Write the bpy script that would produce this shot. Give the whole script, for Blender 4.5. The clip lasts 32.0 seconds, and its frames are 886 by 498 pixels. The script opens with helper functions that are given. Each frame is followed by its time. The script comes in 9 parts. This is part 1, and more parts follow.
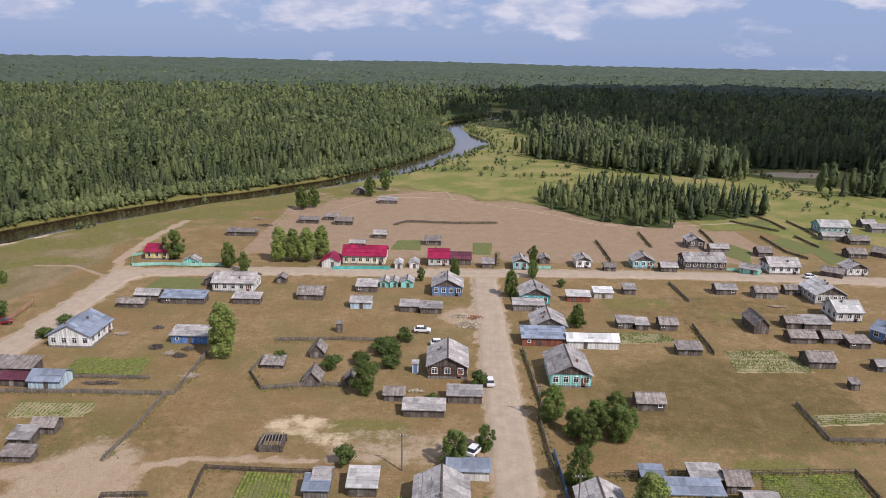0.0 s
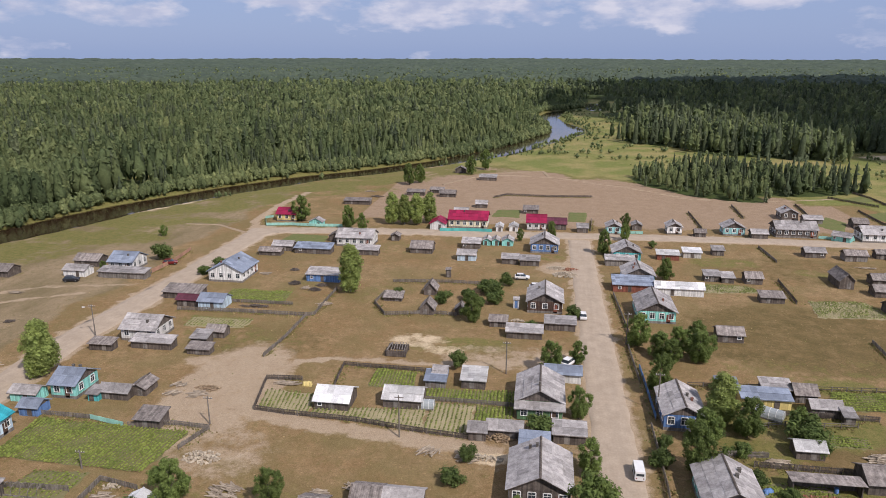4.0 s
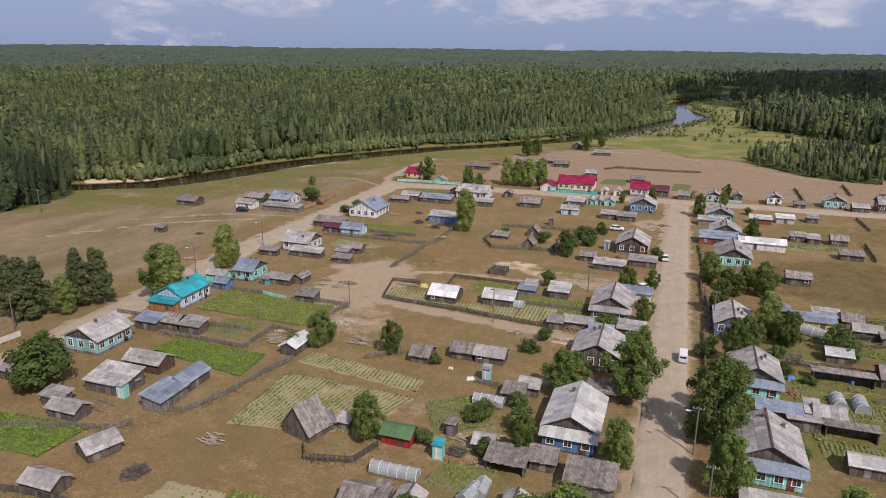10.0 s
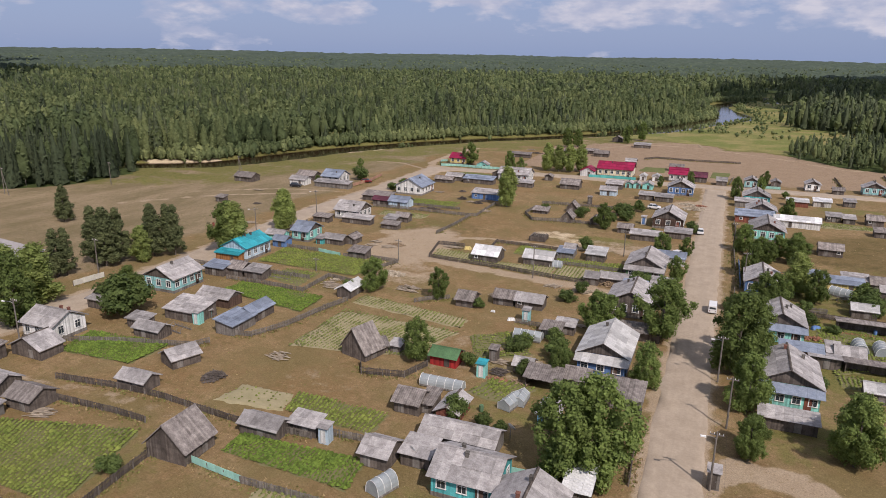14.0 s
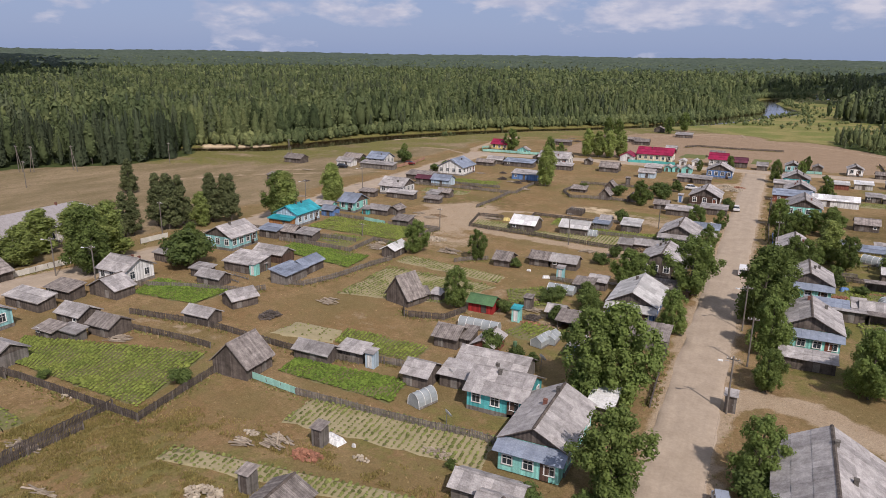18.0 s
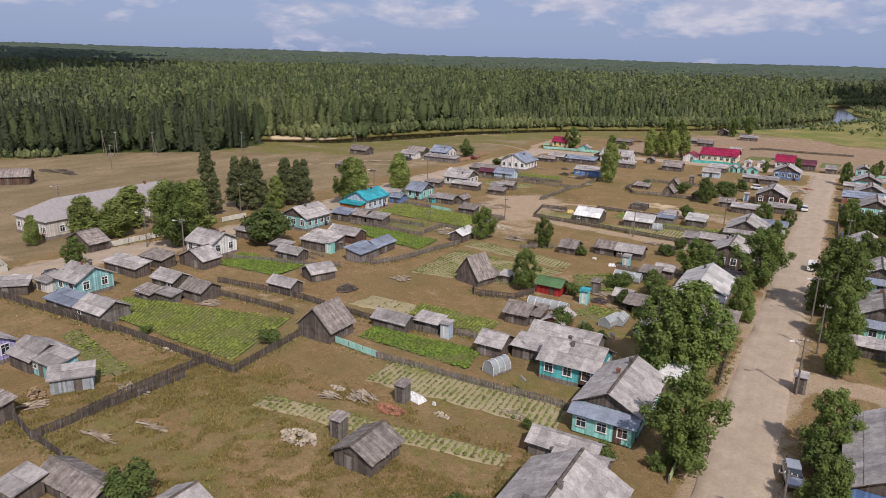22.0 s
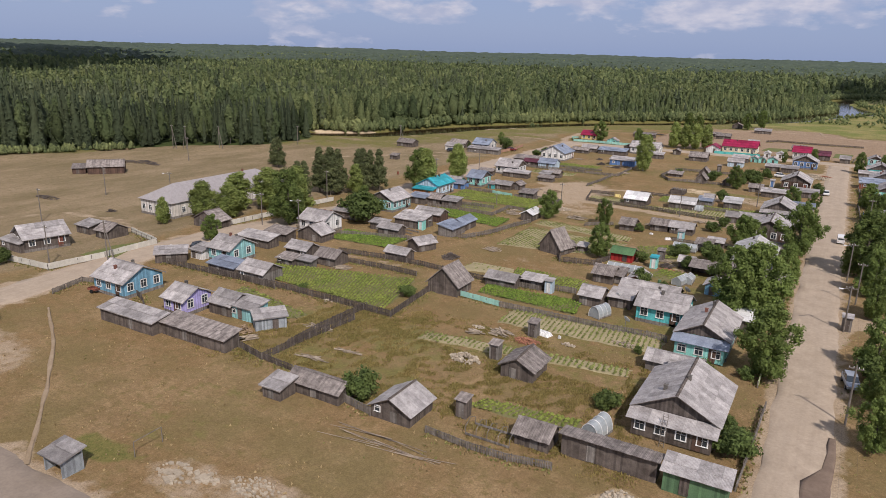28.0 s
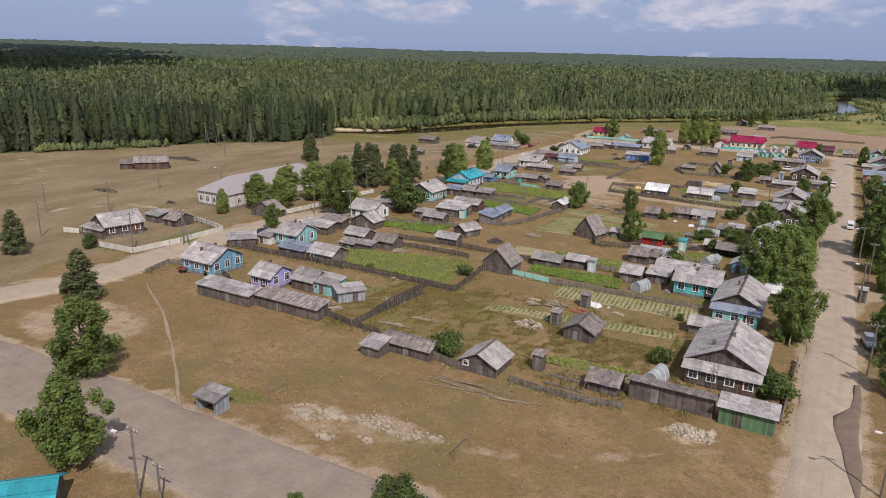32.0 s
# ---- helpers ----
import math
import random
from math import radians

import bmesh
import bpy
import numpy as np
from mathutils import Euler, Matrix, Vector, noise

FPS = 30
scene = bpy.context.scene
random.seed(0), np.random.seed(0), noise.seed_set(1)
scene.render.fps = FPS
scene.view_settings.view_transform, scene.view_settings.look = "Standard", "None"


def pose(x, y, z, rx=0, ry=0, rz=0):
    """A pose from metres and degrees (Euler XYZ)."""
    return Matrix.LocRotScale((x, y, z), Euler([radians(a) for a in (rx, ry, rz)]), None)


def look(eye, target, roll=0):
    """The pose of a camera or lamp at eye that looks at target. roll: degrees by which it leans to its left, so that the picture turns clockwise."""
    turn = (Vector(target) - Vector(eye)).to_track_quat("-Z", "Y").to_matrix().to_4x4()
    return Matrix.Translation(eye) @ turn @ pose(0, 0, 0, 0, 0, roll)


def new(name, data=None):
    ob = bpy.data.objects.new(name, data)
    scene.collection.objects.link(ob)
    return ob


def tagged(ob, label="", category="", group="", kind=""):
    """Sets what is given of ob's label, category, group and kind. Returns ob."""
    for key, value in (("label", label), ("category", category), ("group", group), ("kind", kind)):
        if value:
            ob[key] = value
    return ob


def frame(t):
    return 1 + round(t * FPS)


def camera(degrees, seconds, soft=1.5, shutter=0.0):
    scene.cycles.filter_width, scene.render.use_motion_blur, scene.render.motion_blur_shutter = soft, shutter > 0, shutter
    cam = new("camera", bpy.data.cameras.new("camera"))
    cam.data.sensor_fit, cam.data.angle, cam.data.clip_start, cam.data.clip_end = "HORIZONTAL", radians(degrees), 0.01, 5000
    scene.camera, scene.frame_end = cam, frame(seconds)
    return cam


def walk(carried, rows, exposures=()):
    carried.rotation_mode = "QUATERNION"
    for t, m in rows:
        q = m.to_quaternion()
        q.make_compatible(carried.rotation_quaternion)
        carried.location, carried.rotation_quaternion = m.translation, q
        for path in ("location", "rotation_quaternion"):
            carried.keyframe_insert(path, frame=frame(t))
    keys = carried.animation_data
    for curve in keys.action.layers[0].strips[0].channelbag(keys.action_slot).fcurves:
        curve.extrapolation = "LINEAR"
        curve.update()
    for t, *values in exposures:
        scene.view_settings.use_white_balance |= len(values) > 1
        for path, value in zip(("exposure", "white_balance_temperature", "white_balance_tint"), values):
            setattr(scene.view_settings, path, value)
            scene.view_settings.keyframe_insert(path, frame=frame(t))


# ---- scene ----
cam = camera(65.28, 32.0, 0.75)
ROWS = [
    (0, -11.490, 27.089, 63.615, 74.454, -1.103, 0.758),
    (0.5, -12.048, 24.914, 62.975, 74.400, -0.902, 1.373),
    (1, -12.597, 22.609, 62.316, 74.357, -0.697, 2.681),
    (1.5, -12.991, 20.073, 61.611, 74.335, -0.524, 4.026),
    (2, -13.182, 17.238, 60.864, 74.332, -0.371, 5.037),
    (2.5, -13.199, 14.144, 60.105, 74.350, -0.227, 5.771),
    (3, -13.092, 10.871, 59.354, 74.365, -0.097, 6.535),
    (3.5, -12.893, 7.519, 58.612, 74.328, 0.004, 7.481),
    (5.5, -10.091, -5.485, 56.628, 73.907, -0.223, 10.806),
    (6, -9.111, -8.308, 56.200, 73.843, -0.232, 11.642),
    (6.5, -8.076, -10.950, 55.730, 73.820, -0.250, 12.610),
    (7, -7.031, -13.470, 55.252, 73.785, -0.267, 13.701),
    (7.5, -6.005, -15.798, 54.774, 73.758, -0.259, 14.860),
    (8, -5.000, -17.913, 54.356, 73.757, -0.263, 16.052),
    (8.5, -4.057, -19.865, 53.983, 73.755, -0.299, 17.232),
    (9, -3.141, -21.744, 53.587, 73.700, -0.345, 17.967),
    (9.5, -2.297, -23.594, 53.226, 73.634, -0.404, 18.483),
    (10, -1.519, -25.468, 52.789, 73.571, -0.512, 19.044),
    (10.5, -0.851, -27.347, 52.264, 73.583, -0.637, 19.655),
    (11, -0.306, -29.171, 51.657, 73.641, -0.735, 20.345),
    (11.5, 0.114, -30.877, 50.926, 73.685, -0.786, 21.113),
    (12, 0.452, -32.457, 50.051, 73.735, -0.811, 21.635),
    (12.5, 0.707, -33.901, 49.061, 73.800, -0.807, 21.933),
    (13, 0.942, -35.218, 48.010, 73.881, -0.814, 22.101),
    (13.5, 1.194, -36.421, 46.912, 73.979, -0.845, 22.250),
    (14, 1.476, -37.552, 45.826, 74.082, -0.877, 22.397),
    (14.5, 1.798, -38.663, 44.766, 74.146, -0.917, 22.557),
    (16.5, 3.995, -43.236, 42.028, 74.137, -0.804, 24.225),
    (17, 4.556, -44.231, 41.472, 74.142, -0.780, 24.851),
    (17.5, 5.090, -45.160, 40.918, 74.151, -0.741, 25.395),
    (18, 5.566, -45.970, 40.397, 74.159, -0.725, 25.896),
    (18.5, 5.944, -46.686, 39.923, 74.133, -0.751, 26.466),
    (19, 6.230, -47.369, 39.523, 74.125, -0.806, 26.996),
    (19.5, 6.406, -48.062, 39.131, 74.115, -0.913, 27.516),
    (20, 6.452, -48.707, 38.838, 74.133, -1.066, 28.151),
    (20.5, 6.311, -49.373, 38.594, 74.135, -1.227, 28.906),
    (21, 5.940, -50.135, 38.393, 74.164, -1.355, 29.738),
    (21.5, 5.391, -51.051, 38.226, 74.201, -1.446, 30.241),
    (22, 4.684, -52.110, 38.109, 74.251, -1.516, 30.359),
    (22.5, 3.865, -53.372, 38.096, 74.381, -1.578, 30.366),
    (23, 3.013, -54.797, 38.135, 74.474, -1.632, 30.388),
    (23.5, 2.177, -56.317, 38.276, 74.479, -1.661, 30.431),
    (24, 1.440, -57.983, 38.453, 74.473, -1.658, 30.484),
    (24.5, 0.892, -59.823, 38.617, 74.399, -1.661, 30.527),
    (25, 0.555, -61.837, 38.754, 74.290, -1.719, 30.467),
    (25.5, 0.340, -64.054, 38.847, 74.101, -1.795, 30.407),
    (27.5, 0.186, -76.291, 38.948, 73.969, -1.514, 30.220),
    (28, -0.286, -78.996, 39.049, 73.918, -1.413, 30.159),
    (28.5, -0.783, -81.569, 39.149, 73.874, -1.356, 30.088),
    (29, -1.215, -83.935, 39.253, 73.862, -1.345, 30.036),
    (29.5, -1.625, -86.115, 39.299, 73.855, -1.307, 29.971),
    (30, -1.970, -88.107, 39.280, 73.815, -1.302, 29.922),
    (30.5, -2.295, -89.876, 39.310, 73.776, -1.297, 29.878),
    (31, -2.606, -91.570, 39.341, 73.794, -1.298, 29.839),
    (31.5, -2.879, -93.280, 39.346, 73.811, -1.290, 29.813),
    (32, -3.133, -95.012, 39.317, 73.862, -1.266, 29.787),
]
walk(cam, [(r[0], pose(*r[1:])) for r in ROWS],
     [(0.0, 0.17, 6230.0, 18.0), (3.0, 0.20, 6230.0, 18.0), (6.0, -0.04, 6400.0, 19.0), (16.0, 0.02, 6440.0, 19.0), (32.0, 0.03, 6440.0, 18.0)])

# ---------------------------------------------------------------- light
SUN_TO = Vector((0.72, -0.69, 1.05)).normalized()
world = bpy.data.worlds.new("sky")
scene.world = world
world.use_nodes = True
wt = world.node_tree
wt.nodes.clear()


def node(tree, kind, **values):
    n = tree.nodes.new(kind)
    for key, value in values.items():
        n.inputs[key.replace("_", " ")].default_value = value
    return n


def link(tree, a, b):
    tree.links.new(a, b)


def build_sky():
    sky = wt.nodes.new("ShaderNodeTexSky")
    sky.sky_type, sky.sun_disc = "NISHITA", False
    sky.sun_elevation = math.asin(SUN_TO.z)
    sky.sun_rotation = math.atan2(SUN_TO.x, SUN_TO.y)
    sky.air_density, sky.dust_density, sky.ozone_density = 1.0, 1.2, 2.0
    co = wt.nodes.new("ShaderNodeTexCoord")
    sep = wt.nodes.new("ShaderNodeSeparateXYZ")
    link(wt, co.outputs["Generated"], sep.inputs[0])
    stretch = wt.nodes.new("ShaderNodeVectorMath"); stretch.operation = "MULTIPLY"
    stretch.inputs[1].default_value = (1.0, 1.0, 2.7)
    link(wt, co.outputs["Generated"], stretch.inputs[0])
    noi = node(wt, "ShaderNodeTexNoise", Scale=8.5, Detail=10.0, Roughness=0.55)
    link(wt, stretch.outputs[0], noi.inputs["Vector"])
    # thin towards the horizon, fuller above
    high = wt.nodes.new("ShaderNodeMapRange")
    for key, value in (("From Min", 0.012), ("From Max", 0.085), ("To Min", -0.10), ("To Max", 0.10)):
        high.inputs[key].default_value = value
    link(wt, sep.outputs["Z"], high.inputs["Value"])
    add = wt.nodes.new("ShaderNodeMath"); add.operation = "ADD"
    link(wt, noi.outputs["Fac"], add.inputs[0]); link(wt, high.outputs[0], add.inputs[1])
    ramp = wt.nodes.new("ShaderNodeValToRGB")
    ramp.color_ramp.elements[0].position, ramp.color_ramp.elements[1].position = 0.50, 0.60
    link(wt, add.outputs[0], ramp.inputs[0])
    soft = wt.nodes.new("ShaderNodeMixRGB")
    soft.inputs[0].default_value = 0.8
    soft.inputs[2].default_value = (3.55, 4.75, 7.35, 1)
    link(wt, sky.outputs[0], soft.inputs[1])
    mix = wt.nodes.new("ShaderNodeMixRGB")
    # heaped clouds: grey undersides, white tops
    puff = wt.nodes.new("ShaderNodeMixRGB")
    puff.inputs[1].default_value, puff.inputs[2].default_value = (4.9, 5.6, 7.2, 1), (7.3, 7.5, 8.3, 1)
    inner = node(wt, "ShaderNodeTexNoise", Scale=19.0, Detail=8.0, Roughness=0.55)
    link(wt, stretch.outputs[0], inner.inputs["Vector"])
    grey = wt.nodes.new("ShaderNodeMapRange")
    grey.inputs["From Min"].default_value, grey.inputs["From Max"].default_value = 0.40, 0.62
    link(wt, inner.outputs["Fac"], grey.inputs["Value"]); link(wt, grey.outputs[0], puff.inputs[0])
    link(wt, puff.outputs[0], mix.inputs[2])
    link(wt, ramp.outputs[0], mix.inputs[0]); link(wt, soft.outputs[0], mix.inputs[1])
    bg = node(wt, "ShaderNodeBackground", Strength=0.08)
    link(wt, mix.outputs[0], bg.inputs[0])
    out = wt.nodes.new("ShaderNodeOutputWorld")
    link(wt, bg.outputs[0], out.inputs[0])


build_sky()
sun = new("sun", bpy.data.lights.new("sun", "SUN"))
sun.data.energy, sun.data.angle, sun.data.color = 3.55, radians(0.5), (1.0, 0.94, 0.84)
sun.matrix_world = look((0, 0, 0), -SUN_TO)

# ---------------------------------------------------------------- materials
MATS = {}


def material(name, color, second=None, scale=0.6, fine=8.0, rough=0.85, bump=0.3, metal=0.0, vary=0.15, island=False, wave=0.0, objvary=0.0, cell=None, tone=False, leaf=0.0, depth=0.05):
    """Two scales of noise between two colours, fine grain, relief; varied from piece to piece."""
    if name in MATS:
        return MATS[name]
    m = bpy.data.materials.new(name)
    m.use_nodes = True
    t = m.node_tree
    b = t.nodes["Principled BSDF"]
    b.inputs["Roughness"].default_value, b.inputs["Metallic"].default_value = rough, metal
    b.inputs["Specular IOR Level"].default_value = 0.25
    second = second or tuple(c * 0.72 for c in color)
    co = t.nodes.new("ShaderNodeTexCoord")
    geo = t.nodes.new("ShaderNodeNewGeometry")
    n1 = node(t, "ShaderNodeTexNoise", Scale=scale, Detail=5.0, Roughness=0.65)
    n2 = node(t, "ShaderNodeTexNoise", Scale=fine, Detail=4.0, Roughness=0.7)
    for n in (n1, n2):
        link(t, geo.outputs["Position"], n.inputs["Vector"])
    r1 = t.nodes.new("ShaderNodeValToRGB")
    r1.color_ramp.elements[0].position, r1.color_ramp.elements[1].position = 0.35, 0.65
    link(t, n1.outputs["Fac"], r1.inputs[0])
    mix = t.nodes.new("ShaderNodeMixRGB")
    mix.inputs[1].default_value, mix.inputs[2].default_value = (*color, 1), (*second, 1)
    link(t, r1.outputs[0], mix.inputs[0])
    hsv = t.nodes.new("ShaderNodeHueSaturation")
    link(t, mix.outputs[0], hsv.inputs["Color"])
    val = t.nodes.new("ShaderNodeMapRange")
    val.inputs["From Min"].default_value, val.inputs["From Max"].default_value = 0.25, 0.75
    val.inputs["To Min"].default_value, val.inputs["To Max"].default_value = 1 - vary, 1 + vary
    link(t, n2.outputs["Fac"], val.inputs["Value"])
    last = val.outputs[0]
    for k, out in ((island, geo.outputs["Random Per Island"]), (objvary, None)):
        if not k:
            continue
        if out is None:
            out = t.nodes.new("ShaderNodeObjectInfo").outputs["Random"]
        mr = t.nodes.new("ShaderNodeMapRange")
        mr.inputs["To Min"].default_value, mr.inputs["To Max"].default_value = 1 - k, 1 + k
        link(t, out, mr.inputs["Value"])
        mu = t.nodes.new("ShaderNodeMath"); mu.operation = "MULTIPLY"
        link(t, last, mu.inputs[0]); link(t, mr.outputs[0], mu.inputs[1])
        last = mu.outputs[0]
    if tone:
        at = t.nodes.new("ShaderNodeAttribute")
        at.attribute_name = "tone"
        mu = t.nodes.new("ShaderNodeMath"); mu.operation = "MULTIPLY"
        link(t, last, mu.inputs[0]); link(t, at.outputs["Fac"], mu.inputs[1])
        last = mu.outputs[0]
        hu = t.nodes.new("ShaderNodeMapRange")
        for key, value in (("From Min", 0.6), ("From Max", 1.5), ("To Min", 0.515), ("To Max", 0.475)):
            hu.inputs[key].default_value = value
        link(t, at.outputs["Fac"], hu.inputs["Value"]); link(t, hu.outputs[0], hsv.inputs["Hue"])
    if cell:
        sn = t.nodes.new("ShaderNodeVectorMath"); sn.operation = "SNAP"
        sn.inputs[1].default_value = cell
        wn = t.nodes.new("ShaderNodeTexWhiteNoise")
        link(t, co.outputs["Object"], sn.inputs[0]); link(t, sn.outputs[0], wn.inputs["Vector"])
        mr = t.nodes.new("ShaderNodeMapRange")
        mr.inputs["To Min"].default_value, mr.inputs["To Max"].default_value = 0.70, 1.26
        link(t, wn.outputs["Value"], mr.inputs["Value"])
        mu = t.nodes.new("ShaderNodeMath"); mu.operation = "MULTIPLY"
        link(t, last, mu.inputs[0]); link(t, mr.outputs[0], mu.inputs[1])
        last = mu.outputs[0]
    link(t, last, hsv.inputs["Value"])
    link(t, hsv.outputs[0], b.inputs["Base Color"])
    if leaf:
        tr = t.nodes.new("ShaderNodeBsdfTranslucent")
        mx = node(t, "ShaderNodeMixShader", Fac=leaf)
        link(t, hsv.outputs[0], tr.inputs["Color"])
        link(t, b.outputs[0], mx.inputs[1]); link(t, tr.outputs[0], mx.inputs[2])
        link(t, mx.outputs[0], t.nodes["Material Output"].inputs["Surface"])
    if bump:
        bp = node(t, "ShaderNodeBump", Strength=bump, Distance=depth)
        link(t, n2.outputs["Fac"], bp.inputs["Height"])
        if wave:
            wv = node(t, "ShaderNodeTexWave", Scale=wave)
            wv.bands_direction = "X"
            link(t, co.outputs["Object"], wv.inputs["Vector"])
            ad = t.nodes.new("ShaderNodeMath"); ad.operation = "ADD"
            link(t, n2.outputs["Fac"], ad.inputs[0]); link(t, wv.outputs["Fac"], ad.inputs[1])
            link(t, ad.outputs[0], bp.inputs["Height"])
        link(t, bp.outputs[0], b.inputs["Normal"])
    MATS[name] = m
    return m


def board(name, color, second=None, **k):
    return material("board_" + name, color, second, scale=0.9, fine=14.0, rough=0.9, bump=0.5, vary=0.25, cell=(0.22, 0.22, 50.0), objvary=0.12, **k)


WALL = {
    "log": board("log", (0.155, 0.130, 0.112), (0.082, 0.067, 0.058)),
    "grey": board("grey", (0.25, 0.23, 0.21), (0.15, 0.135, 0.12)),
    "brown": board("brown", (0.125, 0.078, 0.058), (0.07, 0.047, 0.038)),
    "tin": board("tin", (0.34, 0.38, 0.40), (0.22, 0.24, 0.26)),
    "green": board("green", (0.13, 0.24, 0.12), (0.10, 0.18, 0.10)),
    "red": board("red", (0.36, 0.030, 0.028), (0.25, 0.028, 0.026)),
    "rust": board("rust", (0.24, 0.085, 0.055), (0.15, 0.06, 0.045)),
    "orange": board("orange", (0.42, 0.20, 0.07), (0.30, 0.14, 0.06)),
    "white": board("white", (0.72, 0.72, 0.70), (0.58, 0.57, 0.55)),
    "cream": board("cream", (0.74, 0.68, 0.50), (0.62, 0.56, 0.40)),
    "pale": board("pale", (0.56, 0.54, 0.50), (0.45, 0.42, 0.38)),
    "paleblue": board("paleblue", (0.50, 0.62, 0.70), (0.42, 0.52, 0.60)),
    "azure": board("azure", (0.20, 0.42, 0.56), (0.16, 0.33, 0.46)),
    "blue": board("blue", (0.13, 0.24, 0.48), (0.10, 0.18, 0.36)),
    "cyan": board("cyan", (0.30, 0.58, 0.58), (0.24, 0.46, 0.48)),
    "mint": board("mint", (0.28, 0.65, 0.59), (0.23, 0.54, 0.49)),
    "teal": board("teal", (0.10, 0.47, 0.47), (0.08, 0.36, 0.38)),
    "purple": board("purple", (0.40, 0.36, 0.66), (0.31, 0.29, 0.50)),
    "yellow": board("yellow", (0.62, 0.50, 0.20), (0.50, 0.40, 0.16)),
    "coop": board("coop", (0.15, 0.14, 0.125), (0.09, 0.08, 0.07)),
}


def roofing(name, color, second, rough=0.8, metal=0.0, wave=3.0):
    return material("roof_" + name, color, second, scale=1.3, fine=7.0, rough=rough, bump=0.4, vary=0.26, metal=metal, cell={"wood": (0.3, 50.0, 50.0), "mauve_slate": None}.get(name, (1.1, 1.6, 50.0)), objvary=0.22 if name in ("slate", "wood", "pale_slate") else 0.1, wave=wave)


ROOF = {
    "slate": roofing("slate", (0.440, 0.416, 0.405), (0.272, 0.252, 0.244)),
    "pale_slate": roofing("pale_slate", (0.52, 0.515, 0.505), (0.40, 0.39, 0.38)),
    "mauve_slate": roofing("mauve_slate", (0.40, 0.375, 0.375), (0.335, 0.31, 0.31)),
    "wood": roofing("wood", (0.300, 0.266, 0.244), (0.142, 0.122, 0.112), wave=0),
    "white": roofing("white", (0.82, 0.82, 0.82), (0.66, 0.66, 0.66), rough=0.5),
    "teal": roofing("teal", (0.035, 0.36, 0.42), (0.03, 0.29, 0.35), rough=0.5),
    "crimson": roofing("crimson", (0.32, 0.014, 0.062), (0.24, 0.014, 0.052), rough=0.5),
    "maroon": roofing("maroon", (0.15, 0.04, 0.065), (0.10, 0.035, 0.05), rough=0.55),
    "bluegrey": roofing("bluegrey", (0.27, 0.31, 0.385), (0.20, 0.235, 0.30), rough=0.55),
    "green": roofing("green", (0.10, 0.20, 0.09), (0.075, 0.15, 0.07), rough=0.6),
}
TRIM = board("trim", (0.78, 0.78, 0.76), (0.66, 0.66, 0.64))
BRICK = material("chimney_brick", (0.24, 0.10, 0.07), (0.14, 0.075, 0.06), scale=3.0, rough=0.9)


def road_material(name, color, second, along):
    """Packed dirt with ruts and dust drawn out along the road."""
    m = material(name, color, second, scale=0.35, fine=2.6, rough=0.95, bump=0.3, vary=0.12)
    t = m.node_tree
    hsv = [n for n in t.nodes if n.type == "HUE_SAT"][0]
    geo = [n for n in t.nodes if n.type == "NEW_GEOMETRY"][0]
    last = hsv.inputs["Value"].links[0].from_socket
    for size, lo, hi in (((1.3, 0.05) if along == "y" else (0.05, 1.3), 0.96, 1.035), ((0.5, 0.3), 0.94, 1.06)):
        ma = t.nodes.new("ShaderNodeMapping")
        ma.inputs["Scale"].default_value = (*size, 1.0)
        n = node(t, "ShaderNodeTexNoise", Scale=1.0, Detail=6.0, Roughness=0.65)
        mr = t.nodes.new("ShaderNodeMapRange")
        for key, value in (("From Min", 0.35), ("From Max", 0.65), ("To Min", lo), ("To Max", hi)):
            mr.inputs[key].default_value = value
        mu = t.nodes.new("ShaderNodeMath"); mu.operation = "MULTIPLY"
        link(t, geo.outputs["Position"], ma.inputs["Vector"]); link(t, ma.outputs[0], n.inputs["Vector"]); link(t, n.outputs["Fac"], mr.inputs["Value"])
        link(t, last, mu.inputs[0]); link(t, mr.outputs[0], mu.inputs[1])
        last = mu.outputs[0]
    link(t, last, hsv.inputs["Value"])
    return m


DIRT = road_material("dirt_road", (0.425, 0.345, 0.262), (0.368, 0.296, 0.222), "y")
DIRTX = road_material("dirt_street", (0.425, 0.345, 0.262), (0.368, 0.296, 0.222), "x")
GREYROAD = road_material("grey_road", (0.30, 0.245, 0.195), (0.25, 0.204, 0.162), "x")
WETDIRT = material("wet_dirt", (0.165, 0.120, 0.090), (0.215, 0.160, 0.120), scale=0.6, fine=4.0, rough=0.85, bump=0.2, vary=0.15)
PATHDIRT = material("path_earth", (0.36, 0.278, 0.190), (0.27, 0.200, 0.125), scale=0.5, fine=4.0, rough=0.95, bump=0.25, vary=0.2)
SOIL = material("garden_soil", (0.155, 0.158, 0.062), (0.195, 0.170, 0.088), scale=0.7, fine=4.0, rough=1.0, bump=0.5)
LEAF = material("leaf_green", (0.185, 0.242, 0.066), (0.135, 0.188, 0.052), scale=0.35, fine=3.0, rough=0.75, bump=0, vary=0.25, island=0.28, objvary=0.22, leaf=0.42)
BIRCHLEAF = material("birch_leaf", (0.300, 0.350, 0.108), (0.232, 0.290, 0.086), scale=0.35, fine=3.0, rough=0.75, bump=0, vary=0.25, island=0.28, objvary=0.2, leaf=0.45)
NEEDLE = material("needle_green", (0.130, 0.148, 0.062), (0.090, 0.108, 0.046), scale=0.35, fine=3.0, rough=0.85, bump=0, vary=0.3, island=0.3, leaf=0.2)
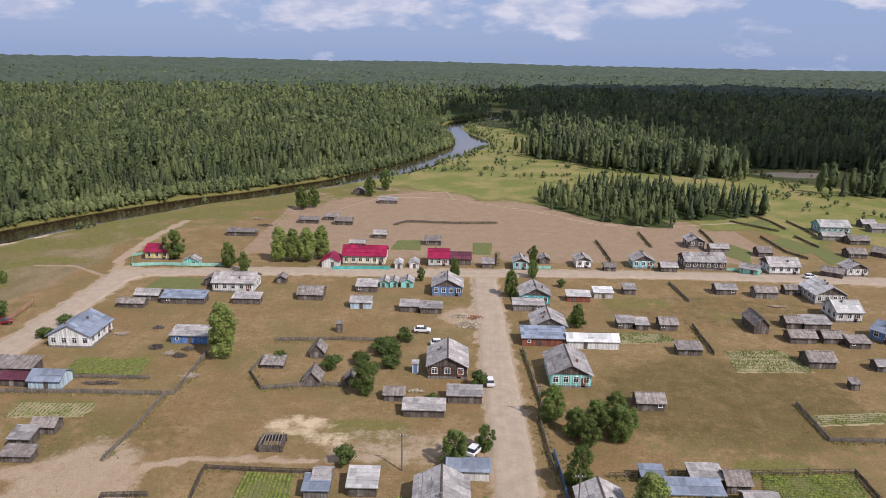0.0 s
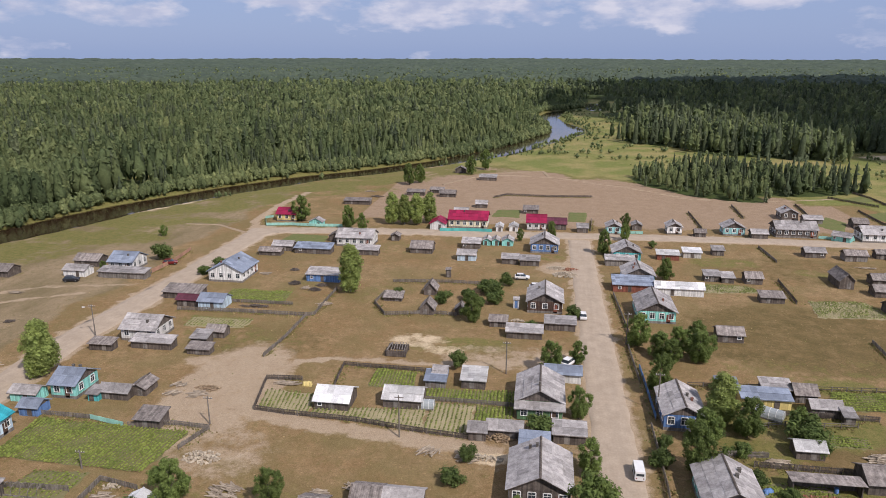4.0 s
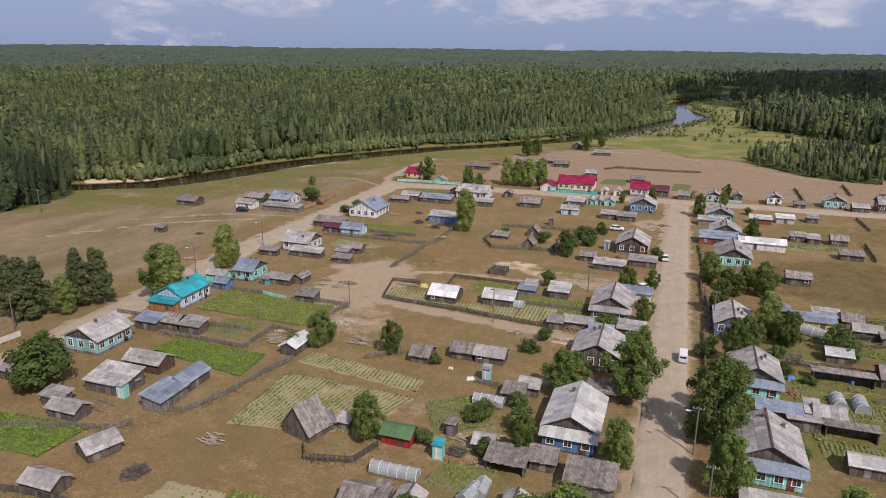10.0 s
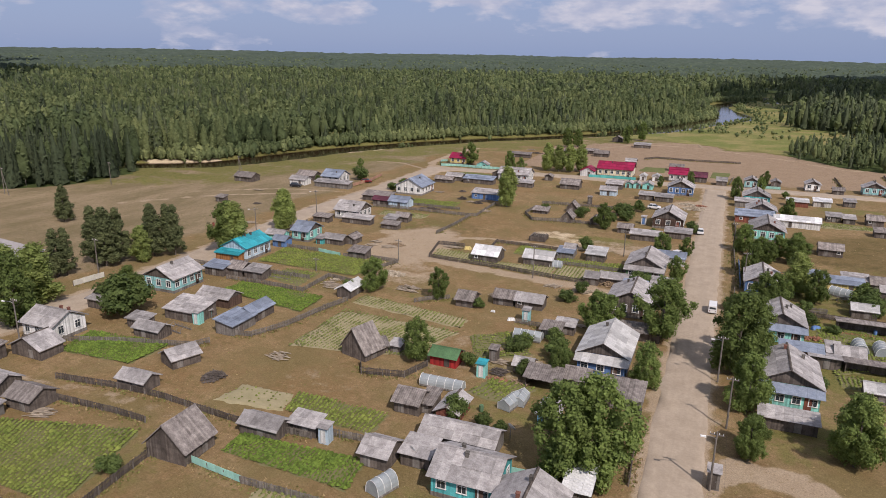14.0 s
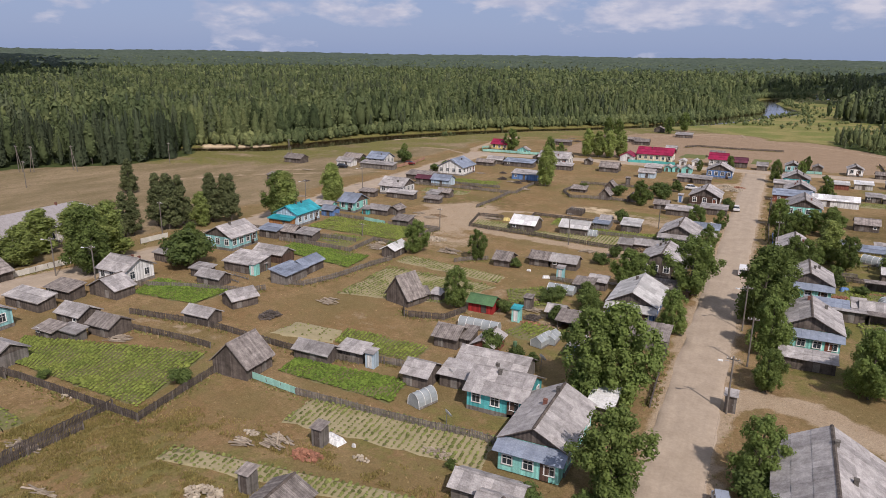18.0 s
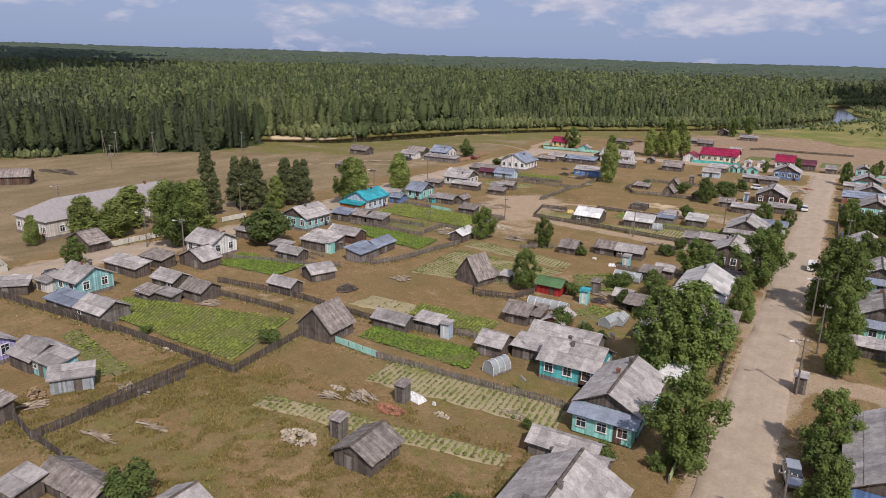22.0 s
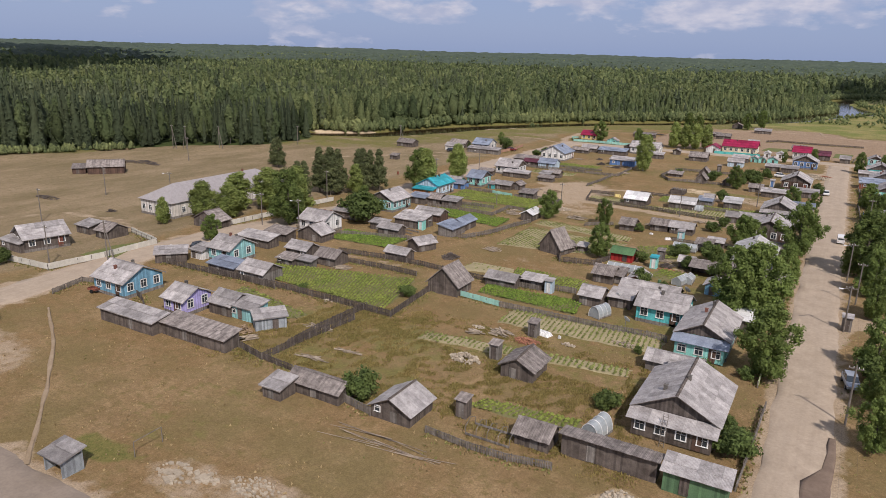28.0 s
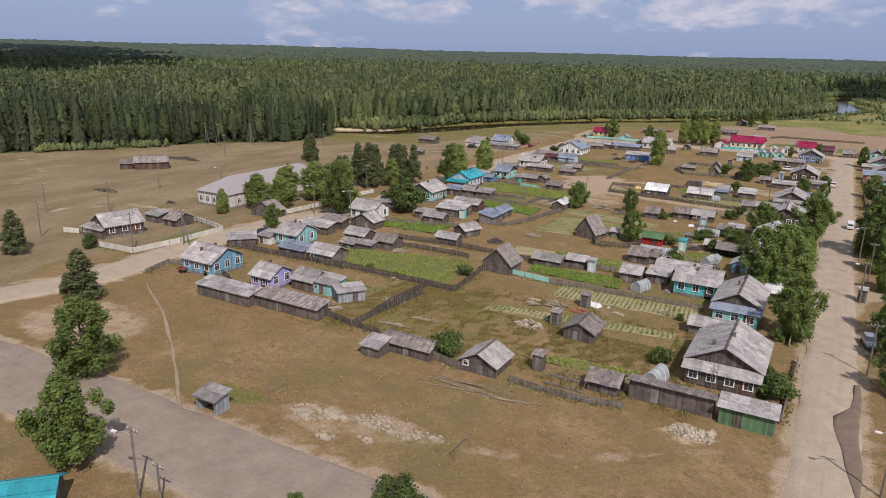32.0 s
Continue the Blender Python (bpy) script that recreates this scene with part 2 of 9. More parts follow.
FOREST = material("forest_green", (0.158, 0.192, 0.078), (0.116, 0.156, 0.066), scale=0.03, fine=0.9, rough=0.85, bump=0.8, vary=0.34, island=0.15, tone=True, leaf=0.3, depth=0.9)
FIRS = material("fir_green", (0.110, 0.134, 0.068), (0.080, 0.106, 0.058), scale=0.03, fine=0.9, rough=0.9, bump=0.8, vary=0.34, island=0.15, tone=True, leaf=0.2, depth=0.9)
CROP = material("crop_green", (0.235, 0.270, 0.062), (0.165, 0.210, 0.048), scale=0.4, fine=4.0, rough=0.85, bump=0, vary=0.3, island=0.35, leaf=0.25)
RANKCROP = material("crop_rank", (0.165, 0.235, 0.040), (0.120, 0.185, 0.034), scale=0.4, fine=4.0, rough=0.85, bump=0, vary=0.3, island=0.35, leaf=0.25)
BARK = material("bark", (0.14, 0.12, 0.10), (0.07, 0.058, 0.048), scale=2.0, rough=0.95)
BIRCH = material("birch_bark", (0.52, 0.50, 0.46), (0.16, 0.15, 0.14), scale=2.2, rough=0.9)
POLE = material("pole_wood", (0.22, 0.195, 0.17), (0.13, 0.115, 0.10), scale=2.0, rough=0.95)


def glass():
    m = bpy.data.materials.new("window_glass")
    m.use_nodes = True
    b = m.node_tree.nodes["Principled BSDF"]
    b.inputs["Base Color"].default_value = (0.035, 0.045, 0.055, 1)
    b.inputs["Roughness"].default_value = 0.06
    return m


GLASS = glass()


# ---------------------------------------------------------------- mesh building
class Shape:
    """Vertices and faces gathered piece by piece."""

    def __init__(self):
        self.v, self.f = [], []

    def add(self, verts, faces):
        k = len(self.v)
        self.v.extend(tuple(p) for p in verts)
        self.f.extend(tuple(i + k for i in face) for face in faces)
        return self

    def box(self, x, y, z, sx, sy, sz, m=None):
        """A box centred on x, y with its foot at z, turned by m."""
        p = [(x + i * sx / 2, y + j * sy / 2, z + k * sz) for k in (0, 1) for j in (-1, 1) for i in (-1, 1)]
        if m:
            p = [m @ Vector(q) for q in p]
        return self.add(p, [(0, 2, 3, 1), (4, 5, 7, 6), (0, 1, 5, 4), (2, 6, 7, 3), (0, 4, 6, 2), (1, 3, 7, 5)])

    def slab(self, a, b, c, d, thick):
        """A slab under the quad a b c d, given counter-clockwise from above."""
        a, b, c, d = (Vector(q) for q in (a, b, c, d))
        n = (b - a).cross(d - a).normalized() * thick
        return self.add([a, b, c, d, a - n, b - n, c - n, d - n], [(0, 1, 2, 3), (7, 6, 5, 4), (0, 4, 5, 1), (1, 5, 6, 2), (2, 6, 7, 3), (3, 7, 4, 0)])

    def prism(self, x0, x1, pts):
        """A prism along x over the outline pts of (y, z)."""
        n = len(pts)
        self.add([(x0, y, z) for y, z in pts] + [(x1, y, z) for y, z in pts],
                 [tuple(range(n))[::-1], tuple(range(n, 2 * n))] + [(i, (i + 1) % n, n + (i + 1) % n, n + i) for i in range(n)])
        return self

    def tube(self, pts, radii, sides=6):
        """A tapered tube along pts."""
        k = len(self.v)
        pts = [Vector(p) for p in pts]
        for i, p in enumerate(pts):
            d = (pts[min(i + 1, len(pts) - 1)] - pts[max(i - 1, 0)]).normalized()
            u = d.orthogonal().normalized()
            w = d.cross(u)
            for s in range(sides):
                a = s * math.tau / sides
                self.v.append(tuple(p + (u * math.cos(a) + w * math.sin(a)) * radii[i]))
        for i in range(len(pts) - 1):
            for s in range(sides):
                a, b = k + i * sides + s, k + i * sides + (s + 1) % sides
                self.f.append((a, b, b + sides, a + sides))
        self.f.append(tuple(k + s for s in range(sides))[::-1])
        self.f.append(tuple(k + (len(pts) - 1) * sides + s for s in range(sides)))
        return self

    def mesh(self, name, mat):
        me = bpy.data.meshes.new(name)
        me.from_pydata(self.v, [], self.f)
        me.materials.append(mat)
        return me


def part(name, shape, mat, parent, label=""):
    ob = new(name, shape.mesh(name, mat))
    ob.parent = parent
    return tagged(ob, label)


def empty(name, x, y, z=0.0, rot=0.0):
    ob = new(name)
    ob.empty_display_size = 0.5
    ob.matrix_basis = pose(x, y, z, 0, 0, rot)
    return ob


def bulk(name, verts, faces, mat, smooth=False):
    """A large mesh from arrays of vertices and triangles or quads."""
    verts, faces = np.asarray(verts, np.float32), np.asarray(faces, np.int32)
    me = bpy.data.meshes.new(name)
    n = faces.shape[1]
    me.vertices.add(len(verts)); me.loops.add(faces.size); me.polygons.add(len(faces))
    me.vertices.foreach_set("co", verts.ravel())
    me.loops.foreach_set("vertex_index", faces.ravel())
    me.polygons.foreach_set("loop_start", np.arange(0, faces.size, n, dtype=np.int32))
    me.polygons.foreach_set("use_smooth", np.full(len(faces), smooth))
    me.update(calc_edges=True)
    me.materials.append(mat)
    return new(name, me)


# ---------------------------------------------------------------- land
RIVER = [(-420, 128), (-330, 132), (-262, 152), (-226, 177), (-199, 194), (-192, 209), (-184, 233), (-177, 254), (-165, 276), (-152, 297), (-139, 315), (-126, 333), (-105, 351),
         (-82, 378), (-69, 394), (-59, 410), (-48, 429), (-34, 457), (-23, 486), (-8, 525), (3, 558), (5, 590), (-6, 640), (-12, 690), (-4, 748), (40, 810), (40, 900)]
RIVER_HALF = [8, 8, 8, 6, 7, 8, 9, 8, 8, 8, 8, 7, 7, 7.5, 7.5, 9, 12, 12, 10, 12, 13, 12, 9, 8, 8, 8, 8]


def dense(points, step):
    out = []
    for (x0, y0), (x1, y1) in zip(points, points[1:]):
        n = max(1, int(math.hypot(x1 - x0, y1 - y0) / step))
        out += [(x0 + (x1 - x0) * i / n, y0 + (y1 - y0) * i / n) for i in range(n)]
    return out + [points[-1]]


def away(px, py, line, half=None):
    """Distance from points to a polyline, less its half width there."""
    best = np.full(np.shape(px), 1e9)
    for i, ((x0, y0), (x1, y1)) in enumerate(zip(line, line[1:])):
        dx, dy = x1 - x0, y1 - y0
        s = np.clip(((px - x0) * dx + (py - y0) * dy) / (dx * dx + dy * dy), 0, 1)
        d = np.hypot(px - x0 - s * dx, py - y0 - s * dy)
        if half:
            d = d - (half[i] * (1 - s) + half[i + 1] * s)
        best = np.minimum(best, d)
    return best


def ramp01(v, a, b):
    u = np.clip((v - a) / (b - a), 0, 1)
    return u * u * (3 - 2 * u)


def wobble(x, y, size, seed=0.0):
    """Smooth uneven values from -1 to 1 over the plane."""
    r = np.random.RandomState(int(seed * 10) + 7)
    out = 0
    for k in range(6):
        a, ph, f = r.uniform(0, math.tau), r.uniform(0, math.tau, 2), r.uniform(0.6, 1.7) * math.tau / size
        out = out + np.sin((x * math.cos(a) + y * math.sin(a)) * f + ph[0] + 1.3 * np.sin((y * math.cos(a) - x * math.sin(a)) * f * 0.7 + ph[1]))
    return out / 3.2


def inside(x, y, x0, x1, y0, y1, soft=4.0):
    return ramp01(np.minimum(np.minimum(x - x0, x1 - x), np.minimum(y - y0, y1 - y)), -soft, soft)


TRACKS = [
    (0.9, 0.6, 0.55, [(-92.0, 23.6), (-75.7, 24.2), (-58.2, 24.0)]),
    (1.2, 0.8, 0.6, [(-165.7, -8.3), (-163.7, 3.7), (-157.3, 14.4), (-140.0, 16.5), (-123.8, 12.0)]),
    (1.0, 0.7, 0.55, [(-201.2, 11.0), (-215.0, 28.6), (-249.0, 40.0)]),
    (1, 0.6, 0.8, [(-63.5, 116.6), (-58.6, 123.2), (-52.4, 125.9), (-32.2, 125.9), (-13.9, 129.2), (-4.2, 135.1)]),
    (1.4, 0.8, 0.55, [(-80.8, 121.1), (-70.8, 120.7), (-63.5, 116.6)]),
    (2, 1.2, 0.9, [(-78.8, 121.0), (-64.7, 120.1), (-61.4, 116.7), (-60.8, 103.7), (-50.8, 100.9), (-34.4, 98.9), (-19.3, 97.1)]),
    (1, 0.6, 0.9, [(-39.4, 345.6), (-10.2, 343.4), (26.3, 319.1), (46.7, 299.0), (68.1, 294.3), (106.0, 305.6)]),
    (0.8, 0.5, 0.7, [(-58.6, 316.2), (-39.7, 349.7), (-13.0, 359.9), (-10.2, 343.4)]),
    (1.2, 0.8, 0.6, [(-160.6, 140.7), (-138.9, 157.5), (-117.0, 162.4)]),
    (1, 0.6, 0.7, [(-179.2, 101.9), (-166.6, 119.0), (-148.3, 140.8), (-126.4, 154.5)]),
    (0.24, 0.35, 0.8, [(-100.7, -23.5), (-88.8, -30.0), (-76.8, -38.1), (-69.2, -43.8), (-62.9, -48.6)]),
    (1, 0.6, 0.45, [(-30.6, -39.1), (-19.0, -33.9), (-12.7, -28.0), (-6.6, -24.4)]),
    (2.4, 1, 1, [(3.2, 36.2), (7.4, 40.1), (12.4, 40.4), (19.4, 35.4), (25.5, 30.7)]),
    (0.7, 0.4, 0.8, [(-137.5, 226.9), (-125.8, 227.8), (-110.5, 217.7)]),
    (2, 1.2, 0.8, [(-105.8, 212.8), (-114.9, 234.8), (-116.3, 263.0), (-114.2, 289.6)]),
]
ROAD_MAIN = [(0.8, -260), (0.8, -60), (0.75, -10), (0.1, 45), (0, 60), (-0.2, 150), (-0.6, 224)]
ROAD_CROSS = [(134.2, 228.8), (111.1, 230.5), (59.7, 231.8), (24.7, 231.0), (3.7, 230.0), (-27.4, 228.2), (-51.5, 227.6), (-78.6, 226.1), (-102.8, 222.6), (-108.1, 212.6)]
ROAD_WEST = [(-107.9, 224.5), (-106.9, 210.2), (-107.6, 190.7), (-107.4, 174.2), (-108.9, 146.1), (-109.9, 125.1), (-108.2, 105.1), (-106.3, 55.3), (-108.8, 35.7), (-112.3, 26.3), (-113.6, 9.2), (-113.4, -7.4), (-111.4, -25.3), (-116.9, -43.6)]
ROAD_SOUTH = [(0.3, -53.0), (-27.4, -53.2), (-41.5, -53.8), (-55.7, -53.8), (-69.5, -53.7), (-88.6, -54.1), (-115.0, -55.1)]
ROADS = ((ROAD_MAIN, 3.2), (ROAD_CROSS, 3.6), (ROAD_WEST, 4.0), (ROAD_SOUTH, 5.5))


def height(x, y):
    """The land's height: flat village, river bed, low hills far off."""
    d = away(x, y, RIVER, RIVER_HALF)
    z = -2.6 * (1 - ramp01(d, -3, 5)) - 0.7 * (1 - ramp01(d, 3, 40))
    far = np.hypot(x + 40, y - 150)
    z = z + ramp01(far, 1200, 4900) * (6 * wobble(x, y, 2600, 1) + 12 * ramp01(-x, 0, 3500))
    return z


def ground_material():
    m = bpy.data.materials.new("dry_grass_ground")
    m.use_nodes = True
    t = m.node_tree
    b = t.nodes["Principled BSDF"]
    b.inputs["Roughness"].default_value = 0.95
    b.inputs["Specular IOR Level"].default_value = 0.1
    geo = t.nodes.new("ShaderNodeNewGeometry")

    def tex(scale, detail=6.0, rough=0.65):
        n = node(t, "ShaderNodeTexNoise", Scale=scale, Detail=detail, Roughness=rough)
        link(t, geo.outputs["Position"], n.inputs["Vector"])
        return n.outputs["Fac"]

    def ramp(src, a, b2):
        r = t.nodes.new("ShaderNodeMapRange")
        r.inputs["From Min"].default_value, r.inputs["From Max"].default_value = a, b2
        link(t, src, r.inputs["Value"])
        return r.outputs[0]

    def blend(fac, c1, c2):
        mx = t.nodes.new("ShaderNodeMixRGB")
        for src, i in ((fac, 0), (c1, 1), (c2, 2)):
            if isinstance(src, float):
                mx.inputs[i].default_value = src
            elif isinstance(src, tuple):
                mx.inputs[i].default_value = (*src, 1)
            else:
                link(t, src, mx.inputs[i])
        return mx.outputs[0]

    def attribute(name, spread=0.5):
        a = t.nodes.new("ShaderNodeAttribute")
        a.attribute_name = name
        ad = t.nodes.new("ShaderNodeMath"); ad.operation = "ADD"
        mu = t.nodes.new("ShaderNodeMath"); mu.operation = "MULTIPLY_ADD"
        link(t, edge, mu.inputs[0]); mu.inputs[1].default_value = spread * 2; mu.inputs[2].default_value = -spread
        link(t, a.outputs["Fac"], ad.inputs[0]); link(t, mu.outputs[0], ad.inputs[1])
        return ramp(ad.outputs[0], 0.35, 0.65)

    edge = tex(0.35, 8.0, 0.7)
    big, mid, fine, spot, blade = tex(0.045), tex(0.22, 8.0, 0.72), tex(1.7, 8.0, 0.75), tex(0.7, 8.0, 0.75), tex(6.0, 6.0, 0.75)
    long = node(t, "ShaderNodeTexNoise", Scale=0.5, Detail=8.0, Roughness=0.7)
    ma = t.nodes.new("ShaderNodeMapping")
    ma.inputs["Scale"].default_value = (0.85, 1.15, 1.0)
    ma.inputs["Rotation"].default_value = (0, 0, 0.35)
    link(t, geo.outputs["Position"], ma.inputs["Vector"]); link(t, ma.outputs[0], long.inputs["Vector"])
    streak = long.outputs["Fac"]
    dry = blend(ramp(mid, 0.36, 0.64), (0.221, 0.148, 0.074), (0.330, 0.229, 0.121))
    dry = blend(ramp(big, 0.45, 0.62), dry, (0.242, 0.156, 0.074))
    tuft = blend(ramp(spot, 0.50, 0.68), dry, (0.170, 0.133, 0.051))
    tuft = blend(ramp(fine, 0.56, 0.72), tuft, (0.154, 0.116, 0.046))
    tuft = blend(ramp(fine, 0.44, 0.30), tuft, (0.381, 0.281, 0.158))
    tuft = blend(ramp(streak, 0.54, 0.80), tuft, (0.170, 0.112, 0.052))
    tuft = blend(ramp(streak, 0.42, 0.18), tuft, (0.375, 0.275, 0.155))
    green = blend(ramp(spot, 0.36, 0.64), (0.134, 0.140, 0.040), (0.221, 0.182, 0.069))
    green = blend(ramp(fine, 0.50, 0.70), green, (0.098, 0.113, 0.030))
    bare = blend(ramp(mid, 0.3, 0.7), (0.365, 0.275, 0.185), (0.425, 0.335, 0.235))
    bare = blend(ramp(fine, 0.54, 0.72), bare, (0.278, 0.202, 0.110))
    sand = blend(ramp(mid, 0.3, 0.7), (0.515, 0.404, 0.264), (0.618, 0.502, 0.343))
    rosy = blend(ramp(mid, 0.34, 0.66), (0.282, 0.200, 0.132), (0.345, 0.252, 0.172))
    rosy = blend(ramp(fine, 0.52, 0.7), rosy, (0.227, 0.163, 0.079))
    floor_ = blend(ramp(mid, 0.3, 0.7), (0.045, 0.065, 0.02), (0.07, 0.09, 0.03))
    olive = blend(ramp(spot, 0.36, 0.64), (0.150, 0.126, 0.050), (0.215, 0.166, 0.074))
    tuft = blend(ramp(tex(0.075, 6.0, 0.65), 0.45, 0.60), tuft, blend(0.62, tuft, olive))
    drawn = t.nodes.new("ShaderNodeMapping")
    drawn.inputs["Scale"].default_value = (0.10, 0.035, 1.0)
    drawn.inputs["Rotation"].default_value = (0, 0, -0.75)
    band = node(t, "ShaderNodeTexNoise", Scale=1.0, Detail=7.0, Roughness=0.68)
    link(t, geo.outputs["Position"], drawn.inputs["Vector"]); link(t, drawn.outputs[0], band.inputs["Vector"])
    grazed = blend(ramp(band.outputs["Fac"], 0.38, 0.62), (0.192, 0.150, 0.082), (0.300, 0.228, 0.142))
    grazed = blend(ramp(spot, 0.52, 0.68), grazed, (0.160, 0.138, 0.062))
    grazed = blend(ramp(fine, 0.58, 0.74), grazed, (0.140, 0.108, 0.058))
    grazed = blend(ramp(fine, 0.42, 0.28), grazed, (0.350, 0.275, 0.180))
    rank = blend(ramp(mid, 0.36, 0.62), (0.128, 0.098, 0.040), (0.188, 0.132, 0.060))
    rank = blend(ramp(fine, 0.52, 0.70), rank, (0.112, 0.098, 0.034))
    c = blend(attribute("rosy"), tuft, rosy)
    c = blend(attribute("grazed"), c, grazed)
    c = blend(attribute("rank", 0.6), c, rank)
    c = blend(attribute("lush", 0.8), c, green)
    c = blend(attribute("meadow", 0.3), c, blend(ramp(big, 0.42, 0.60), blend(ramp(spot, 0.36, 0.64), (0.140, 0.168, 0.046), (0.196, 0.205, 0.062)), blend(ramp(mid, 0.36, 0.64), (0.250, 0.225, 0.080), (0.300, 0.245, 0.110))))
    c = blend(attribute("bare", 0.7), c, bare)
    c = blend(attribute("sand", 0.7), c, sand)
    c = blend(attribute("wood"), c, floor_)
    hs = t.nodes.new("ShaderNodeHueSaturation")
    link(t, c, hs.inputs["Color"])
    mr = t.nodes.new("ShaderNodeMapRange")
    mr.inputs["From Min"].default_value, mr.inputs["From Max"].default_value = 0.3, 0.7
    mr.inputs["To Min"].default_value, mr.inputs["To Max"].default_value = 0.62, 1.36
    link(t, blade, mr.inputs["Value"]); link(t, mr.outputs[0], hs.inputs["Value"])
    link(t, hs.outputs[0], b.inputs["Base Color"])
    bp = node(t, "ShaderNodeBump", Strength=0.9, Distance=0.2)
    link(t, fine, bp.inputs["Height"]); link(t, bp.outputs[0], b.inputs["Normal"])
    return m


GROUND = ground_material()


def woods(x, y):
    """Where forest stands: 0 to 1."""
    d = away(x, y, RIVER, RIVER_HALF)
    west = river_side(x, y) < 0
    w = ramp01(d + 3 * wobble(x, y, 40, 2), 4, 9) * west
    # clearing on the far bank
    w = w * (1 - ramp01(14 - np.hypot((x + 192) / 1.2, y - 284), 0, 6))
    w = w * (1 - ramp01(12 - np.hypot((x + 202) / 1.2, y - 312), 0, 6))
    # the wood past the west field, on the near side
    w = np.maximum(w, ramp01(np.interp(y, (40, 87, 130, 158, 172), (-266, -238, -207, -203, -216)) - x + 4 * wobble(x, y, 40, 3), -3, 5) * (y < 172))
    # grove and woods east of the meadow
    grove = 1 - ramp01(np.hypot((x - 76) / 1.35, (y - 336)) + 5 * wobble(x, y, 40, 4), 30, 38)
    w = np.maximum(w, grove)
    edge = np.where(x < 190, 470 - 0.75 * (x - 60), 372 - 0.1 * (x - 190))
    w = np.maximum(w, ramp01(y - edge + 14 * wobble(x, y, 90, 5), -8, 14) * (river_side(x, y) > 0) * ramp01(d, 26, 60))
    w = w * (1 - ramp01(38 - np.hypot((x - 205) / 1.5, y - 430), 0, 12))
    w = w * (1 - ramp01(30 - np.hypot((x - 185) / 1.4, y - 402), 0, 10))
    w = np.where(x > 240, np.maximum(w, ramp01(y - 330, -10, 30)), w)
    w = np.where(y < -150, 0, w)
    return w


def river_side(x, y):
    """Negative on the far, western bank."""
    best, side = np.full(np.shape(x), 1e9), np.zeros(np.shape(x))
    for (x0, y0), (x1, y1) in zip(RIVER, RIVER[1:]):
        dx, dy = x1 - x0, y1 - y0
        s = np.clip(((x - x0) * dx + (y - y0) * dy) / (dx * dx + dy * dy), 0, 1)
        d = np.hypot(x - x0 - s * dx, y - y0 - s * dy)
        c = -(dx * (y - y0) - dy * (x - x0))
        side = np.where(d < best, np.sign(c), side)
        best = np.minimum(best, d)
    return side


def patch(old, x, y, strength, cx, cy, rx, ry):
    """An oval of ground cover laid over what is there."""
    return np.maximum(old, strength * (1 - ramp01(np.hypot((x - cx) / rx, (y - cy) / ry), 0.7, 1.2)))


